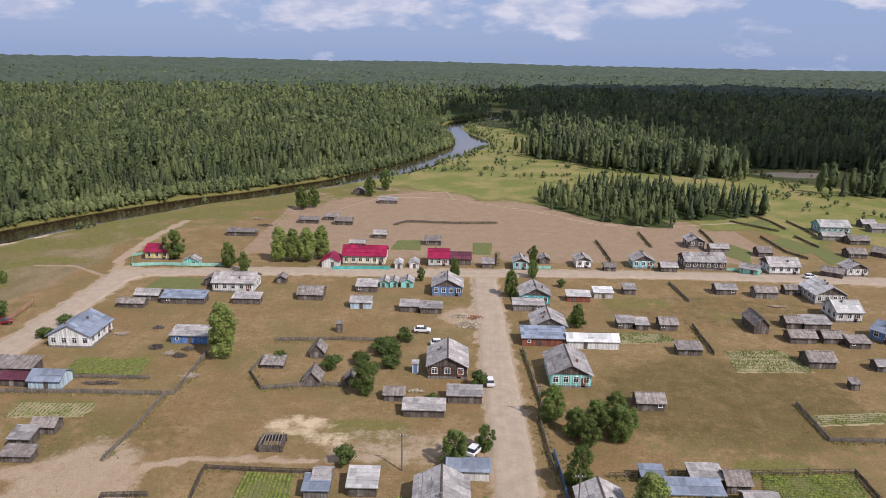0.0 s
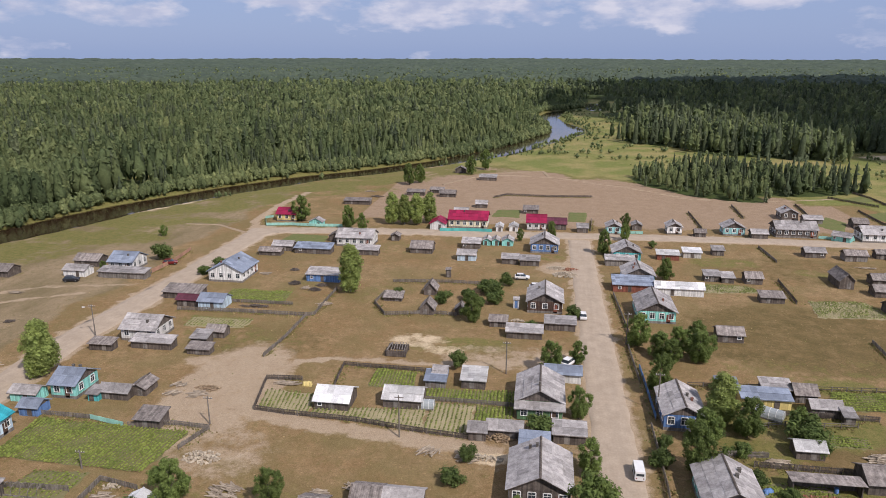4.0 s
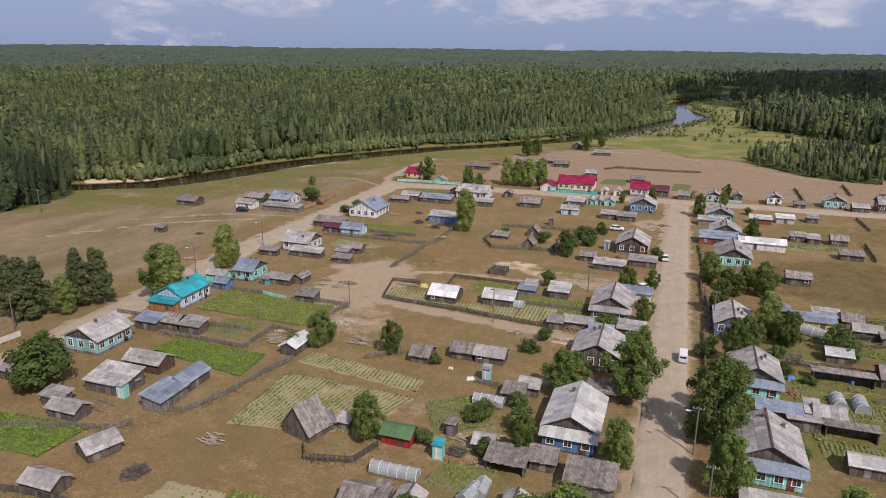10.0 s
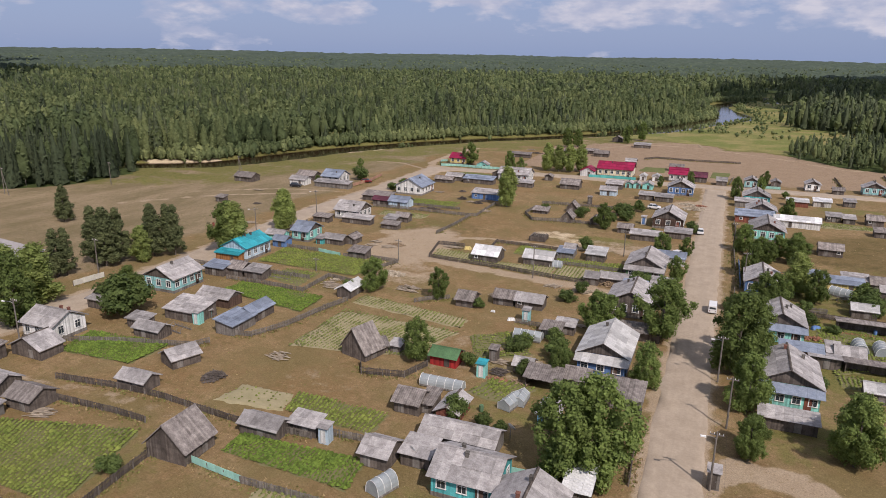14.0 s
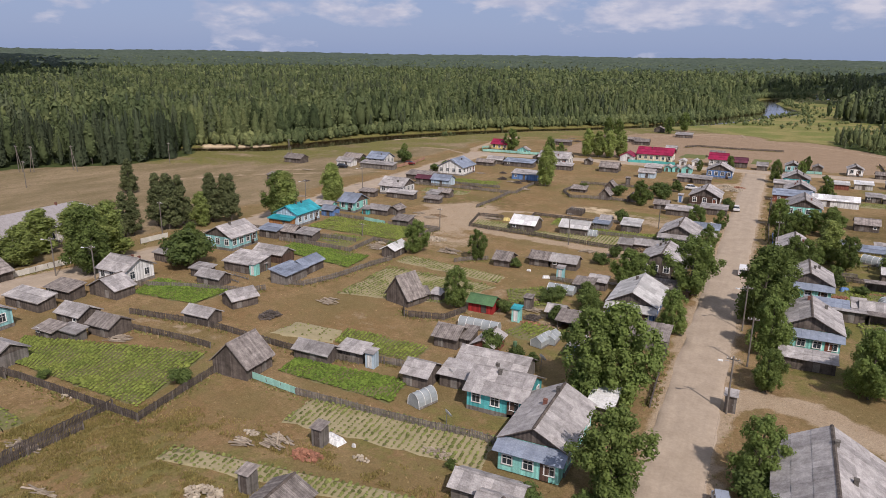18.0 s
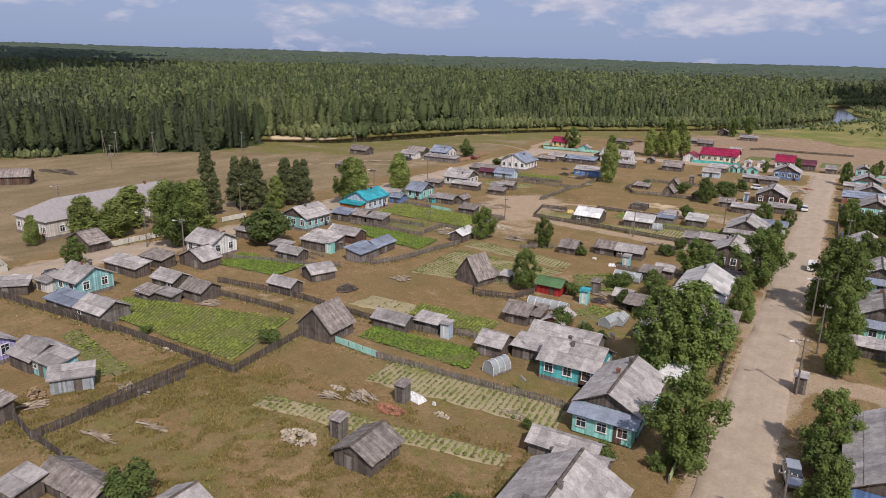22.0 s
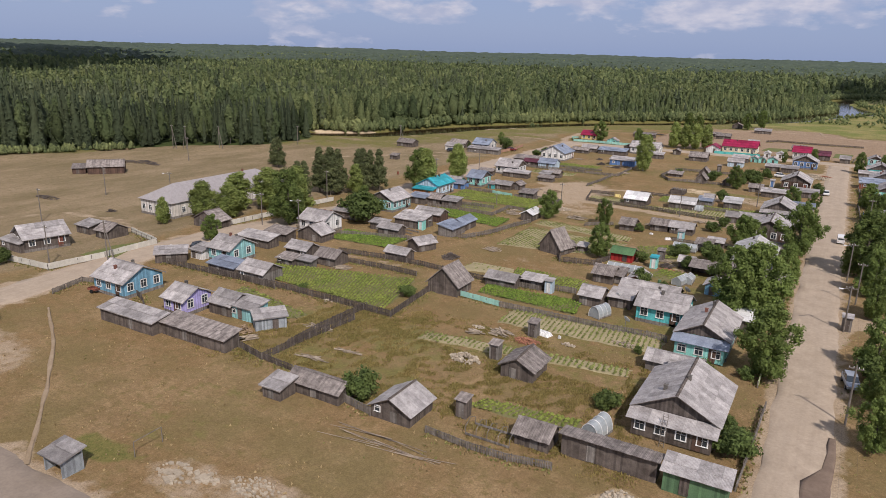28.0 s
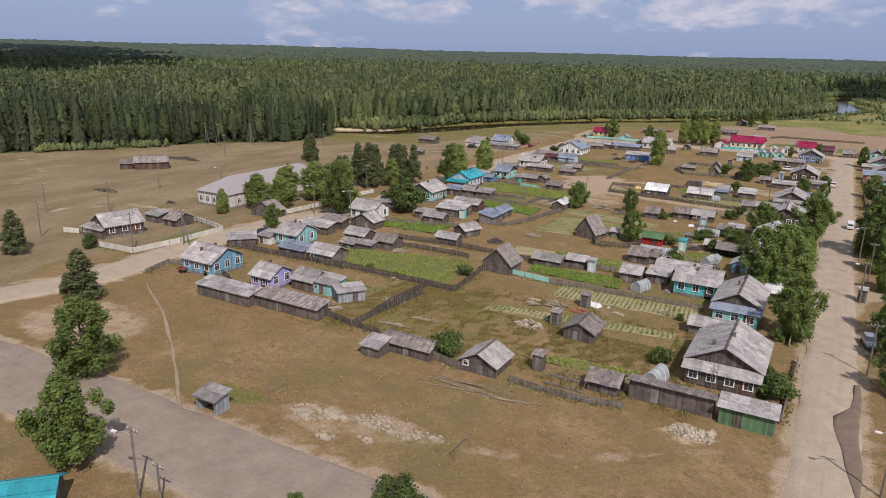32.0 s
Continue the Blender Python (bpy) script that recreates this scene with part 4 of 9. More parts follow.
def far_canopy():
    """The forest's roof, running on to the horizon."""
    rs = np.geomspace(1250, 4850, 120)
    az = np.concatenate([np.arange(-100, 75, 0.35), np.arange(75, 260, 4.0)])
    R, A = np.meshgrid(rs, np.radians(az), indexing="ij")
    X, Y = -40 + R * np.sin(A), 100 + R * np.cos(A)
    r = np.random.RandomState(9)
    Z = height(X, Y) + 13 + 5 * r.uniform(-1, 1, X.shape) + 3 * wobble(X, Y, 90, 31)
    Z += (6 + 4 * ramp01(X, -1500, 500)) * ramp01(R, 2500, 4850)
    Z[0] -= 12
    ni, nj = X.shape
    idx = np.arange(ni * nj).reshape(ni, nj)
    q = np.stack([idx[:-1, :-1], idx[:-1, 1:], idx[1:, 1:], idx[1:, :-1]], -1).reshape(-1, 4)
    # slightly bluish base colour: the haze of distance is painted into it
    mat = material("hazed_far_forest", (0.070, 0.092, 0.060), (0.048, 0.068, 0.048), scale=0.006, fine=0.06, rough=0.95, bump=0, vary=0.35)
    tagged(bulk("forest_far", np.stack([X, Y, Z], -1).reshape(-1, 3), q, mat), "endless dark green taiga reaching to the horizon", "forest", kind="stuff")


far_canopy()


# ---------------------------------------------------------------- clouds whose shade lies on the woods
def cloud(cx, cy, rx, ry, turn, seed):
    """A flat-bottomed heap of puffs, 700 m up."""
    r = np.random.RandomState(seed)
    n = 260
    a, q = r.uniform(0, math.tau, n), np.sqrt(r.uniform(0, 1, n))
    u, w = q * rx * np.cos(a), q * ry * np.sin(a)
    size = r.uniform(0.16, 0.3, n) * min(rx, ry) * (1.15 - 0.5 * q)
    c, s = math.cos(turn), math.sin(turn)
    vs, fs, k = [], [], 0
    for i in range(n):
        px_, py_ = cx + u[i] * c - w[i] * s, cy + u[i] * s + w[i] * c
        ring = []
        for lat in np.linspace(-0.5, 0.5, 5) * math.pi:
            for lon in range(10):
                b = lon * math.tau / 10
                e = size[i] * r.uniform(0.88, 1.12)
                ring.append((px_ + e * math.cos(lat) * math.cos(b), py_ + e * math.cos(lat) * math.sin(b), 715 + e * max(math.sin(lat), -0.25) * 0.8))
        vs += ring
        fs += [(k + t * 10 + j, k + t * 10 + (j + 1) % 10, k + (t + 1) * 10 + (j + 1) % 10, k + (t + 1) * 10 + j) for t in range(4) for j in range(10)]
        k += 50
    mat = material("cloud_white", (0.85, 0.86, 0.88), (0.8, 0.81, 0.83), scale=0.01, fine=0.05, rough=1.0, bump=0, vary=0.04)
    tagged(bulk("cloud", vs, fs, mat, True), "white heaped summer cloud drifting above the forest", "cloud", kind="structure")


cloud(990, 470, 470, 560, -0.25, 3)
cloud(-1250, 210, 1300, 480, -0.57, 4)

# ---------------------------------------------------------------- buildings
SHEETS = {}


def unit_sheet(name, mat):
    """One roofing piece of unit size, thin, with a lifted lower edge."""
    if name not in SHEETS:
        s = Shape()
        s.add([(0, 0, 1.0), (1, 0, 1.0), (1, 1, 0.3), (0, 1, 0.3), (0, 0, 0), (1, 0, 0), (1, 1, -0.7), (0, 1, -0.7)],
              [(0, 1, 2, 3), (7, 6, 5, 4), (0, 4, 5, 1), (1, 5, 6, 2), (2, 6, 7, 3), (3, 7, 4, 0)])
        SHEETS[name] = s.mesh(name, mat)
    return SHEETS[name]


def roof_slope(parent, a, b, c, d, kind, cover, rnd, name="roof_slope", near=False, label=""):
    """Roof covering on the plane a (eave start), b (eave end), c (ridge end), d (ridge start). Near roofs get single sheets or planks; others one stepped covering."""
    a, b, c, d = (Vector(q) for q in (a, b, c, d))
    mat = ROOF[cover]
    n = (b - a).cross(d - a).normalized()
    L, S = (b - a).length, (d - a).length
    at = lambda u, v: a.lerp(b, u).lerp(d.lerp(c, u), v)
    cols, rows = (max(3, round(L / 0.3)), 1) if kind == "plank" else (max(2, round(L / 1.1)), max(1, round(S / 1.7)))
    if near:
        back = part(name, Shape().slab(a - n * 0.02, b - n * 0.02, c - n * 0.02, d - n * 0.02, 0.07), WALL["log"], parent, label)
        ux, uy = (b - a).normalized(), (d - a).normalized()
        me = unit_sheet(("roof_plank_" if kind == "plank" else "roof_sheet_") + cover, mat)
        for i in range(cols):
            for j in range(rows):
                v0, v1 = j / rows - 0.1 / S, (j + 1) / rows
                if kind == "plank":
                    v0, v1 = v0 - rnd.uniform(0, 0.05), v1 + rnd.uniform(-0.03, 0.02)
                    if rnd.random() < 0.03:
                        continue
                o = at(i / cols, v0) + n * (0.005 + rnd.uniform(0, 0.025))
                w, h = L / cols * (0.93 if kind == "plank" else 0.995), S * (v1 - v0)
                m = Matrix((ux * w, uy * h, n * 0.05)).transposed().to_4x4()
                m.translation = o
                p = new("roof_plank" if kind == "plank" else "roof_sheet", me)
                p.parent = back
                p.matrix_basis = m @ pose(0, 0, 0, 0, 0, 0)
        return
    s = Shape()
    k = 0
    lines = []
    for j in range(rows):
        for v, up in ((j / rows, 0.06), ((j + 1) / rows, 0.0)):
            row = []
            for i in range(cols):
                lift = rnd.uniform(0, 0.03)
                for u in (i / cols, (i + 1) / cols):
                    s.v.append(tuple(at(u, v - (rnd.uniform(0, 0.04) if kind == "plank" and j == 0 and up else 0)) + n * (up * (kind != "plank") + lift + 0.01)))
                    row.append(k)
                    k += 1
            lines.append(row)
    for lo, hi in zip(lines, lines[1:]):
        for i in range(2 * cols - 1):
            s.f.append((lo[i], lo[i + 1], hi[i + 1], hi[i]))
    e = [lines[0][0], lines[0][-1], lines[-1][-1], lines[-1][0]]
    for q in (a, b, c, d):
        s.v.append(tuple(q - n * 0.09))
    w = [k, k + 1, k + 2, k + 3]
    for i in range(4):
        s.f.append((w[i], w[(i + 1) % 4], e[(i + 1) % 4], e[i]))
    s.f.append((w[3], w[2], w[1], w[0]))
    part(name, s, mat, parent, label)


def ring_wall(s, lw, ld, t, z0, top):
    """Four walls in one closed ring; top gives the height at a depth y."""
    out = [(-lw / 2, -ld / 2), (lw / 2, -ld / 2), (lw / 2, ld / 2), (-lw / 2, ld / 2)]
    inn = [(x - math.copysign(t, x), y - math.copysign(t, y)) for x, y in out]
    s.add([(x, y, z0) for x, y in out] + [(x, y, z0) for x, y in inn] + [(x, y, top(y)) for x, y in out] + [(x, y, top(y)) for x, y in inn],
          [(i, (i + 1) % 4, 8 + (i + 1) % 4, 8 + i) for i in range(4)] + [(4 + (i + 1) % 4, 4 + i, 12 + i, 12 + (i + 1) % 4) for i in range(4)] + [(8 + i, 8 + (i + 1) % 4, 12 + (i + 1) % 4, 12 + i) for i in range(4)] + [(4 + i, 4 + (i + 1) % 4, (i + 1) % 4, i) for i in range(4)])
    return s


def window(parent, x, z, y, face, w=0.95, h=1.2, trim=None, panes=2):
    """A casement window in a wall: outer boards, sill, glazing bars and panes. face: turn of the wall about z in degrees."""
    m = pose(0, 0, 0, 0, 0, face)
    fr = Shape()
    for sx in (-1, 1):
        fr.box(x + sx * (w / 2 + 0.06), y - 0.03, z - 0.06, 0.13, 0.07, h + 0.12, m)
    fr.box(x, y - 0.03, z + h, w, 0.07, 0.13, m)
    for k in range(1, panes):
        fr.box(x - w / 2 + w * k / panes, y - 0.015, z, 0.05, 0.05, h, m)
    fr.box(x, y - 0.015, z + h * 0.66, w, 0.05, 0.05, m)
    win = part("window", fr, trim or TRIM, parent, "white-painted window frame")
    part("sill", Shape().box(x, y - 0.05, z - 0.08, w + 0.3, 0.14, 0.07, m), trim or TRIM, win)
    part("pane", Shape().box(x, y + 0.005, z, w, 0.03, h, m), GLASS, win)


COLOUR = {"log": "dark weathered log", "grey": "grey weathered board", "brown": "dark brown log", "tin": "sheet metal", "green": "green-painted", "red": "bright red-painted", "rust": "red-brown painted",
          "orange": "orange-painted", "white": "white-painted", "pale": "pale plastered", "cream": "cream-painted", "paleblue": "pale blue painted", "azure": "sky-blue painted", "blue": "blue-painted",
          "cyan": "pale turquoise painted", "mint": "mint green painted", "teal": "turquoise-painted", "purple": "lilac-painted", "yellow": "yellow-painted", "coop": "grey slatted"}
ROOFWORD = {"slate": "grey slate-sheet roof", "pale_slate": "pale grey slate-sheet roof", "mauve_slate": "mauve-grey slate-sheet roof", "wood": "sagging plank roof", "white": "white sheet-metal roof", "teal": "bright turquoise metal roof", "crimson": "crimson metal roof",
            "maroon": "maroon metal roof", "bluegrey": "blue-grey metal roof", "green": "green sheet roof"}
COUNT = [0]


def building(x, y, rot, w, d, ez, roof, wall, cover, slope, h=0, skirt=0, bay=0, chimney=1):
    """A house or shed: walls, gables, roof slopes, and for houses windows, door, chimney. Front faces local -y; w across the front."""
    COUNT[0] += 1
    rnd = random.Random(COUNT[0])
    name = "house" if h else "shed"
    if roof == "ruin":
        return ruin(x, y, rot, w, d, ez)
    ob = empty(name, x, y, 0, rot)
    tagged(ob, f"{COLOUR[wall]} wooden {'house' if h else 'shed'} with a {ROOFWORD[cover]}", name, group="village houses" if h else "village sheds")
    wm, rm = WALL[wall], ROOF[cover]
    lw = w - (0.5 if h else 0.3)
    ld = d - (0.7 if h else 0.4)
    foot = 0.45 if h else 0.0
    t = 0.16
    walls = Shape()
    near = -46 < x < 23 and -32 < y < 100
    rise = {"p": slope * d / 2, "g": slope * w / 2, "m": (slope if slope < 0 else 0.2) * d, "h": slope * w / 2}[roof]
    top = (lambda yy: ez - 0.1 + rise * (yy + ld / 2) / ld) if roof == "m" else (lambda yy: ez - 0.07)
    if bay:
        walls.box(0, ld / 2 - t / 2, -0.2, lw, t, top(ld / 2) + 0.2)
        for sx in (-1, 1):
            part("side_wall", Shape().box(sx * (lw / 2 - t / 2), 0, -0.2, t, ld - 2 * t - 0.02, ez + 0.1), wm, ob)
            part("post", Shape().box(sx * (lw / 2 - 0.1), -ld / 2 + 0.08, -0.2, 0.16, 0.16, ez + 0.15), wm, ob)
    else:
        ring_wall(walls, lw, ld, t, foot if h else -0.3, top)
    if h:
        part("foundation", ring_wall(Shape(), lw + 0.1, ld + 0.1, t + 0.1, -0.3, lambda yy: foot), WALL["grey"], ob, "grey board plinth")
    part("wall", walls, wm, ob)
    kind = "plank" if cover == "wood" else "sheet"
    ow, od = w / 2 + 0.15, d / 2 + 0.15
    sag = rnd.uniform(-0.12, 0.04) if cover == "wood" else 0
    if roof == "p":
        for sgn in (-1, 1):
            ez2 = ez - 0.15 * slope * 2
            if sgn < 0:
                roof_slope(ob, (-ow, -od, ez2), (ow, -od, ez2), (ow, 0, ez + rise + sag), (-ow, 0, ez + rise), kind, cover, rnd, near=near)
            else:
                roof_slope(ob, (ow, od, ez2), (-ow, od, ez2), (-ow, 0, ez + rise), (ow, 0, ez + rise + sag), kind, cover, rnd, near=near)
        for sx in (-1, 1):
            g = Shape()
            xg = sx * (lw / 2 - 0.06)
            g.prism(xg - 0.06, xg + 0.06, [(-ld / 2, ez - 0.1), (ld / 2, ez - 0.1), (0, ez - 0.1 + rise * ld / d)])
            part("gable", g, wm if rnd.random() < 0.55 or cover == "teal" else WALL["log"], ob)
        part("ridge_cap", Shape().prism(-ow, ow, [(-0.18, ez + rise + 0.0), (0.18, ez + rise + 0.0), (0, ez + rise + 0.12)]), rm, ob)
    elif roof == "g":
        for sgn in (-1, 1):
            ez2 = ez - 0.15 * slope * 2
            if sgn < 0:
                roof_slope(ob, (-ow, od, ez2), (-ow, -od, ez2), (0, -od, ez + rise), (0, od, ez + rise + sag), kind, cover, rnd, near=near)
            else:
                roof_slope(ob, (ow, -od, ez2), (ow, od, ez2), (0, od, ez + rise + sag), (0, -od, ez + rise), kind, cover, rnd, near=near)
        for sy in (-1, 1):
            g = Shape()
            yg = sy * (ld / 2 - 0.06)
            q = ez - 0.1
            g.add([(-lw / 2, yg - 0.06, q), (lw / 2, yg - 0.06, q), (0, yg - 0.06, q + rise * lw / w), (-lw / 2, yg + 0.06, q), (lw / 2, yg + 0.06, q), (0, yg + 0.06, q + rise * lw / w)],
                  [(0, 1, 2), (5, 4, 3), (0, 3, 4, 1), (1, 4, 5, 2), (2, 5, 3, 0)])
            part("gable", g, WALL["log"] if h else wm, ob, "dark board gable" if h else "")
        cap = Shape()
        cap.add([(-0.18, -od, ez + rise), (0.18, -od, ez + rise), (0, -od, ez + rise + 0.12), (-0.18, od, ez + rise + sag), (0.18, od, ez + rise + sag), (0, od, ez + rise + sag + 0.12)],
                [(0, 1, 2), (5, 4, 3), (0, 3, 4, 1), (1, 4, 5, 2), (2, 5, 3, 0)])
        part("ridge_cap", cap, rm if cover not in ("slate", "wood") else WALL["log"], ob)
        if skirt:
            roof_slope(ob, (-ow, -od - 1.5, ez - 0.75), (ow, -od - 1.5, ez - 0.75), (ow, -od + 0.35, ez - 0.08), (-ow, -od + 0.35, ez - 0.08), kind, "bluegrey" if wall in ("mint", "cyan", "teal") else cover, rnd, "porch_roof", near, "lean-to roof under the gable")
            ve = Shape()
            m2 = Matrix.Translation((0, -od - 0.35, 0))
            ring_wall(ve, lw * 0.96, 1.5, 0.12, 0.05, lambda yy: ez - 0.87 + 0.67 * (1.15 + yy) / 1.85)
            ve.v = [tuple(m2 @ Vector(q)) for q in ve.v]
            part("veranda_wall", ve, wm, ob)
    elif roof == "m":
        roof_slope(ob, (-ow, -od, ez), (ow, -od, ez), (ow, od, ez + rise + 0.05), (-ow, od, ez + rise + 0.05), kind, cover, rnd, near=near)
    elif roof == "h":
        q = w / 2
        zr = ez + rise
        pl = [((-ow, -od, ez), (ow, -od, ez), (0.05, -od + q, zr), (-0.05, -od + q, zr)), ((ow, od, ez), (-ow, od, ez), (-0.05, od - q, zr), (0.05, od - q, zr)),
              ((ow, -od, ez), (ow, od, ez), (0, od - q, zr), (0, -od + q, zr)), ((-ow, od, ez), (-ow, -od, ez), (0, -od + q, zr), (0, od - q, zr))]
        for a, b, c, e in pl:
            s = Shape()
            s.slab(a, b, c, e, 0.1)
            part("roof_slope", s, rm, ob)
    if h:
        trim = TRIM
        nf = max(2, round(lw / 2.3))
        zw = foot + 0.65
        for k in range(nf):
            xx = -lw / 2 + lw * (k + 0.5) / nf
            window(ob, xx, zw - 0.25 * bool(skirt), (-od - 1.10) if skirt else -ld / 2, 0, h=0.95 if skirt else 1.2, trim=trim)
        for k in range(nf):
            window(ob, -lw / 2 + lw * (k + 0.5) / nf, zw, -ld / 2, 180, trim=trim)
        ns = max(2, min(6, round(ld / 2.6)))
        for face in (90, -90):
            for k in range(ns):
                window(ob, -ld / 2 + ld * (k + 0.5) / ns, zw, -lw / 2, face, trim=trim)
        for k in range(1 + (COUNT[0] % 2)):
            cx, cy = rnd.uniform(-0.2, 0.25) * w, rnd.uniform(-0.3, 0.3) * d
            zt = ez + rise * (1 - (abs(cy) / (d / 2) if roof == "p" else abs(cx) / (w / 2)))
            ch = Shape().box(cx, cy, zt - 0.4, 0.38, 0.38, 0.9).box(cx, cy, zt + 0.5, 0.46, 0.46, 0.08)
            part("chimney", ch, BRICK if rnd.random() < 0.3 else WALL["coop"], ob, "sooty chimney")
        door = Shape().box(lw * 0.5 - 1.6, (-od - 1.13) if skirt else -ld / 2 - 0.02, 0.1, 0.9, 0.06, 1.95)
        part("door", door, WALL["rust"] if rnd.random() < 0.4 else WALL["brown"], ob)
    elif not bay:
        dz = min(1.8, ez - 0.3)
        dr = part("door", Shape().box(rnd.uniform(-0.25, 0.25) * lw, -ld / 2 - 0.03, 0.0, 0.85, 0.06, dz), WALL["grey"] if wall == "log" else WALL["log"], ob, "plank door")
        if rnd.random() < 0.2 and lw > 3.5:
            window(ob, (0.32 if rnd.random() < 0.5 else -0.34) * lw, 0.8, -ld / 2, 0, 0.6, 0.6, panes=1)
    return ob


def ruin(x, y, rot, w, d, ez):
    """A roofless log frame with rafters lying across."""
    ob = empty("log_frame", x, y, 0, rot)
    tagged(ob, "roofless grey log frame with loose rafters on dry grass", "log frame")
    rnd = random.Random(int(x * 10))
    for k in range(4):
        for j in range(7):
            L = (w if k < 2 else d) + 0.5
            s = Shape()
            if k < 2:
                s.box(0, (-1, 1)[k] * d / 2, j * ez / 7, L, 0.2, ez / 7 - 0.02)
            else:
                s.box((-1, 1)[k - 2] * w / 2, 0, j * ez / 7 + 0.08, 0.2, L, ez / 7 - 0.02)
            part("log", s, WALL["log"], ob)
    for k in range(7):
        part("rafter", Shape().box(-w / 2 + w * (k + 0.5) / 7, rnd.uniform(-0.2, 0.2), ez + 0.1, 0.14, d + 0.6, 0.14, pose(0, 0, 0, 0, 0, rnd.uniform(-9, 9))), WALL["grey"], ob)
    return ob

building(-11.1, -4.7, 0, 9.0, 11.0, 2.82, "g", "log", "slate", 0.5, h=1, skirt=1)
building(-30.8, -4.1, 0, 4.6, 5.2, 1.628, "g", "log", "wood", 0.5)
building(-38.2, -20.9, 0, 5.3, 5.2, 1.48, "g", "log", "slate", 0.5)
building(-48.8, -22.1, 0, 7.7, 3.4, 1.48, "p", "log", "wood", 0.5)
building(-52.6, -25.1, 0, 3.0, 3.0, 1.406, "m", "log", "slate", 0.5)
building(-23.1, -18.4, 0, 4.0, 3.4, 1.48, "p", "log", "wood", 0.5)
building(-15.4, -18.2, 0, 9.8, 2.2, 2.4, "m", "log", "wood", -0.18)
building(-7.1, -18.6, 0, 6.0, 2.6, 2.1, "m", "green", "slate", 0.1)
building(-59.3, -47.0, 0, 3.2, 2.5, 1.75, "m", "tin", "slate", 0.5, bay=1)
building(-134.1, -4.5, 75, 8.4, 8.0, 2.538, "p", "log", "slate", 0.5, h=1)
building(-135.2, -8.0, 0, 6.9, 4.3, 1.776, "m", "log", "slate", 0.5)
building(-129.5, 7.6, 0, 4.1, 5.2, 1.628, "p", "log", "wood", 0.5)
building(-136.0, 6.9, 0, 4.7, 3.4, 1.628, "m", "log", "slate", 0.5)
building(-196.2, 53.0, 49, 10.5, 6.0, 2.3, "p", "brown", "wood", 0.55)
building(-201.6, 47.6, 49, 4.0, 4.2, 1.7, "m", "brown", "wood", 0.5)
building(-119.5, 25.4, 0, 7.6, 4.3, 1.776, "g", "log", "wood", 0.5)
building(-98.1, -11.4, 0, 7.9, 8.0, 2.632, "p", "azure", "slate", 0.5, h=1)
building(-84.4, -20.7, 0, 11.6, 3.1, 1.85, "m", "log", "slate", 0.5)
building(-72.4, -19.3, 0, 12.5, 3.1, 1.776, "m", "log", "wood", 0.5)
building(-83.0, -12.3, 0, 4.8, 6.0, 2.444, "p", "purple", "slate", 0.5, h=1)
building(-77.3, -8.9, 0, 4.8, 5.2, 1.776, "p", "log", "slate", 0.5)
building(-73.0, -9.5, 0, 4.9, 3.4, 1.924, "m", "cyan", "slate", 0.5)
building(-67.9, -10.6, 54, 4.7, 2.8, 1.776, "m", "tin", "slate", 0.5)
building(-84.6, 4.7, 0, 6.0, 5.2, 1.776, "p", "grey", "slate", 0.5)
building(-97.5, 10.4, 0, 6.0, 7.0, 2.632, "p", "cyan", "slate", 0.5, h=1)
building(-105.6, 3.1, 47, 5.8, 3.4, 1.628, "m", "log", "slate", 0.5)
building(-102.6, 7.8, 0, 3.4, 3.4, 1.628, "m", "white", "slate", 0.5)
building(-92.0, 4.0, 0, 6.6, 3.4, 1.48, "m", "log", "bluegrey", 0.5)
building(-97.9, 36.8, 0, 7.2, 7.0, 2.726, "p", "white", "slate", 0.5, h=1)
building(-99.7, 25.9, 0, 6.1, 3.4, 1.628, "m", "log", "wood", 0.5)
building(-93.8, 30.3, 0, 6.7, 4.3, 1.628, "g", "log", "slate", 0.5)
building(-100.4, 20.1, 0, 8.7, 3.4, 1.628, "m", "log", "slate", 0.5)
building(-87.9, 19.4, 0, 5.3, 4.3, 1.702, "p", "log", "slate", 0.5)
building(-80.1, 18.6, 0, 4.9, 4.3, 1.702, "p", "log", "wood", 0.5)
building(-86.2, 13.5, 0, 3.9, 2.6, 1.258, "m", "log", "wood", 0.5)
building(-82.7, 14.5, 0, 3.8, 2.1, 1.258, "m", "coop", "slate", 0.5)
building(-99.7, 49.6, 0, 7.4, 3.9, 1.628, "m", "log", "slate", 0.5)
building(-98.0, 64.0, 90, 8.6, 8.0, 2.82, "p", "cyan", "slate", 0.5, h=1)
building(-98.3, 61.8, 0, 5.1, 3.4, 1.924, "m", "cyan", "slate", 0.5)
building(-136.9, 43.2, 0, 11.6, 38.0, 3.572, "h", "pale", "mauve_slate", 0.58, h=1)
building(-98.3, 87.6, 90, 9.5, 7.0, 3.008, "p", "paleblue", "teal", 0.5, h=1)
building(-98.5, 81.7, 0, 6.4, 2.4, 2.0, "m", "orange", "teal", 0.5)
building(-95.0, 73.7, 0, 5.1, 3.4, 1.702, "m", "log", "bluegrey", 0.5)
building(-90.8, 75.6, 0, 3.9, 4.3, 1.702, "p", "log", "wood", 0.5)
building(-86.0, 75.0, 0, 4.7, 3.4, 1.628, "m", "log", "slate", 0.5)
building(-83.0, 59.6, 0, 7.3, 4.3, 1.776, "p", "brown", "slate", 0.5)
building(-83.1, 52.0, 0, 7.6, 5.2, 1.776, "m", "log", "slate", 0.5)
building(-80.4, 52.7, 58, 2.0, 1.7, 1.406, "m", "teal", "slate", 0.5)
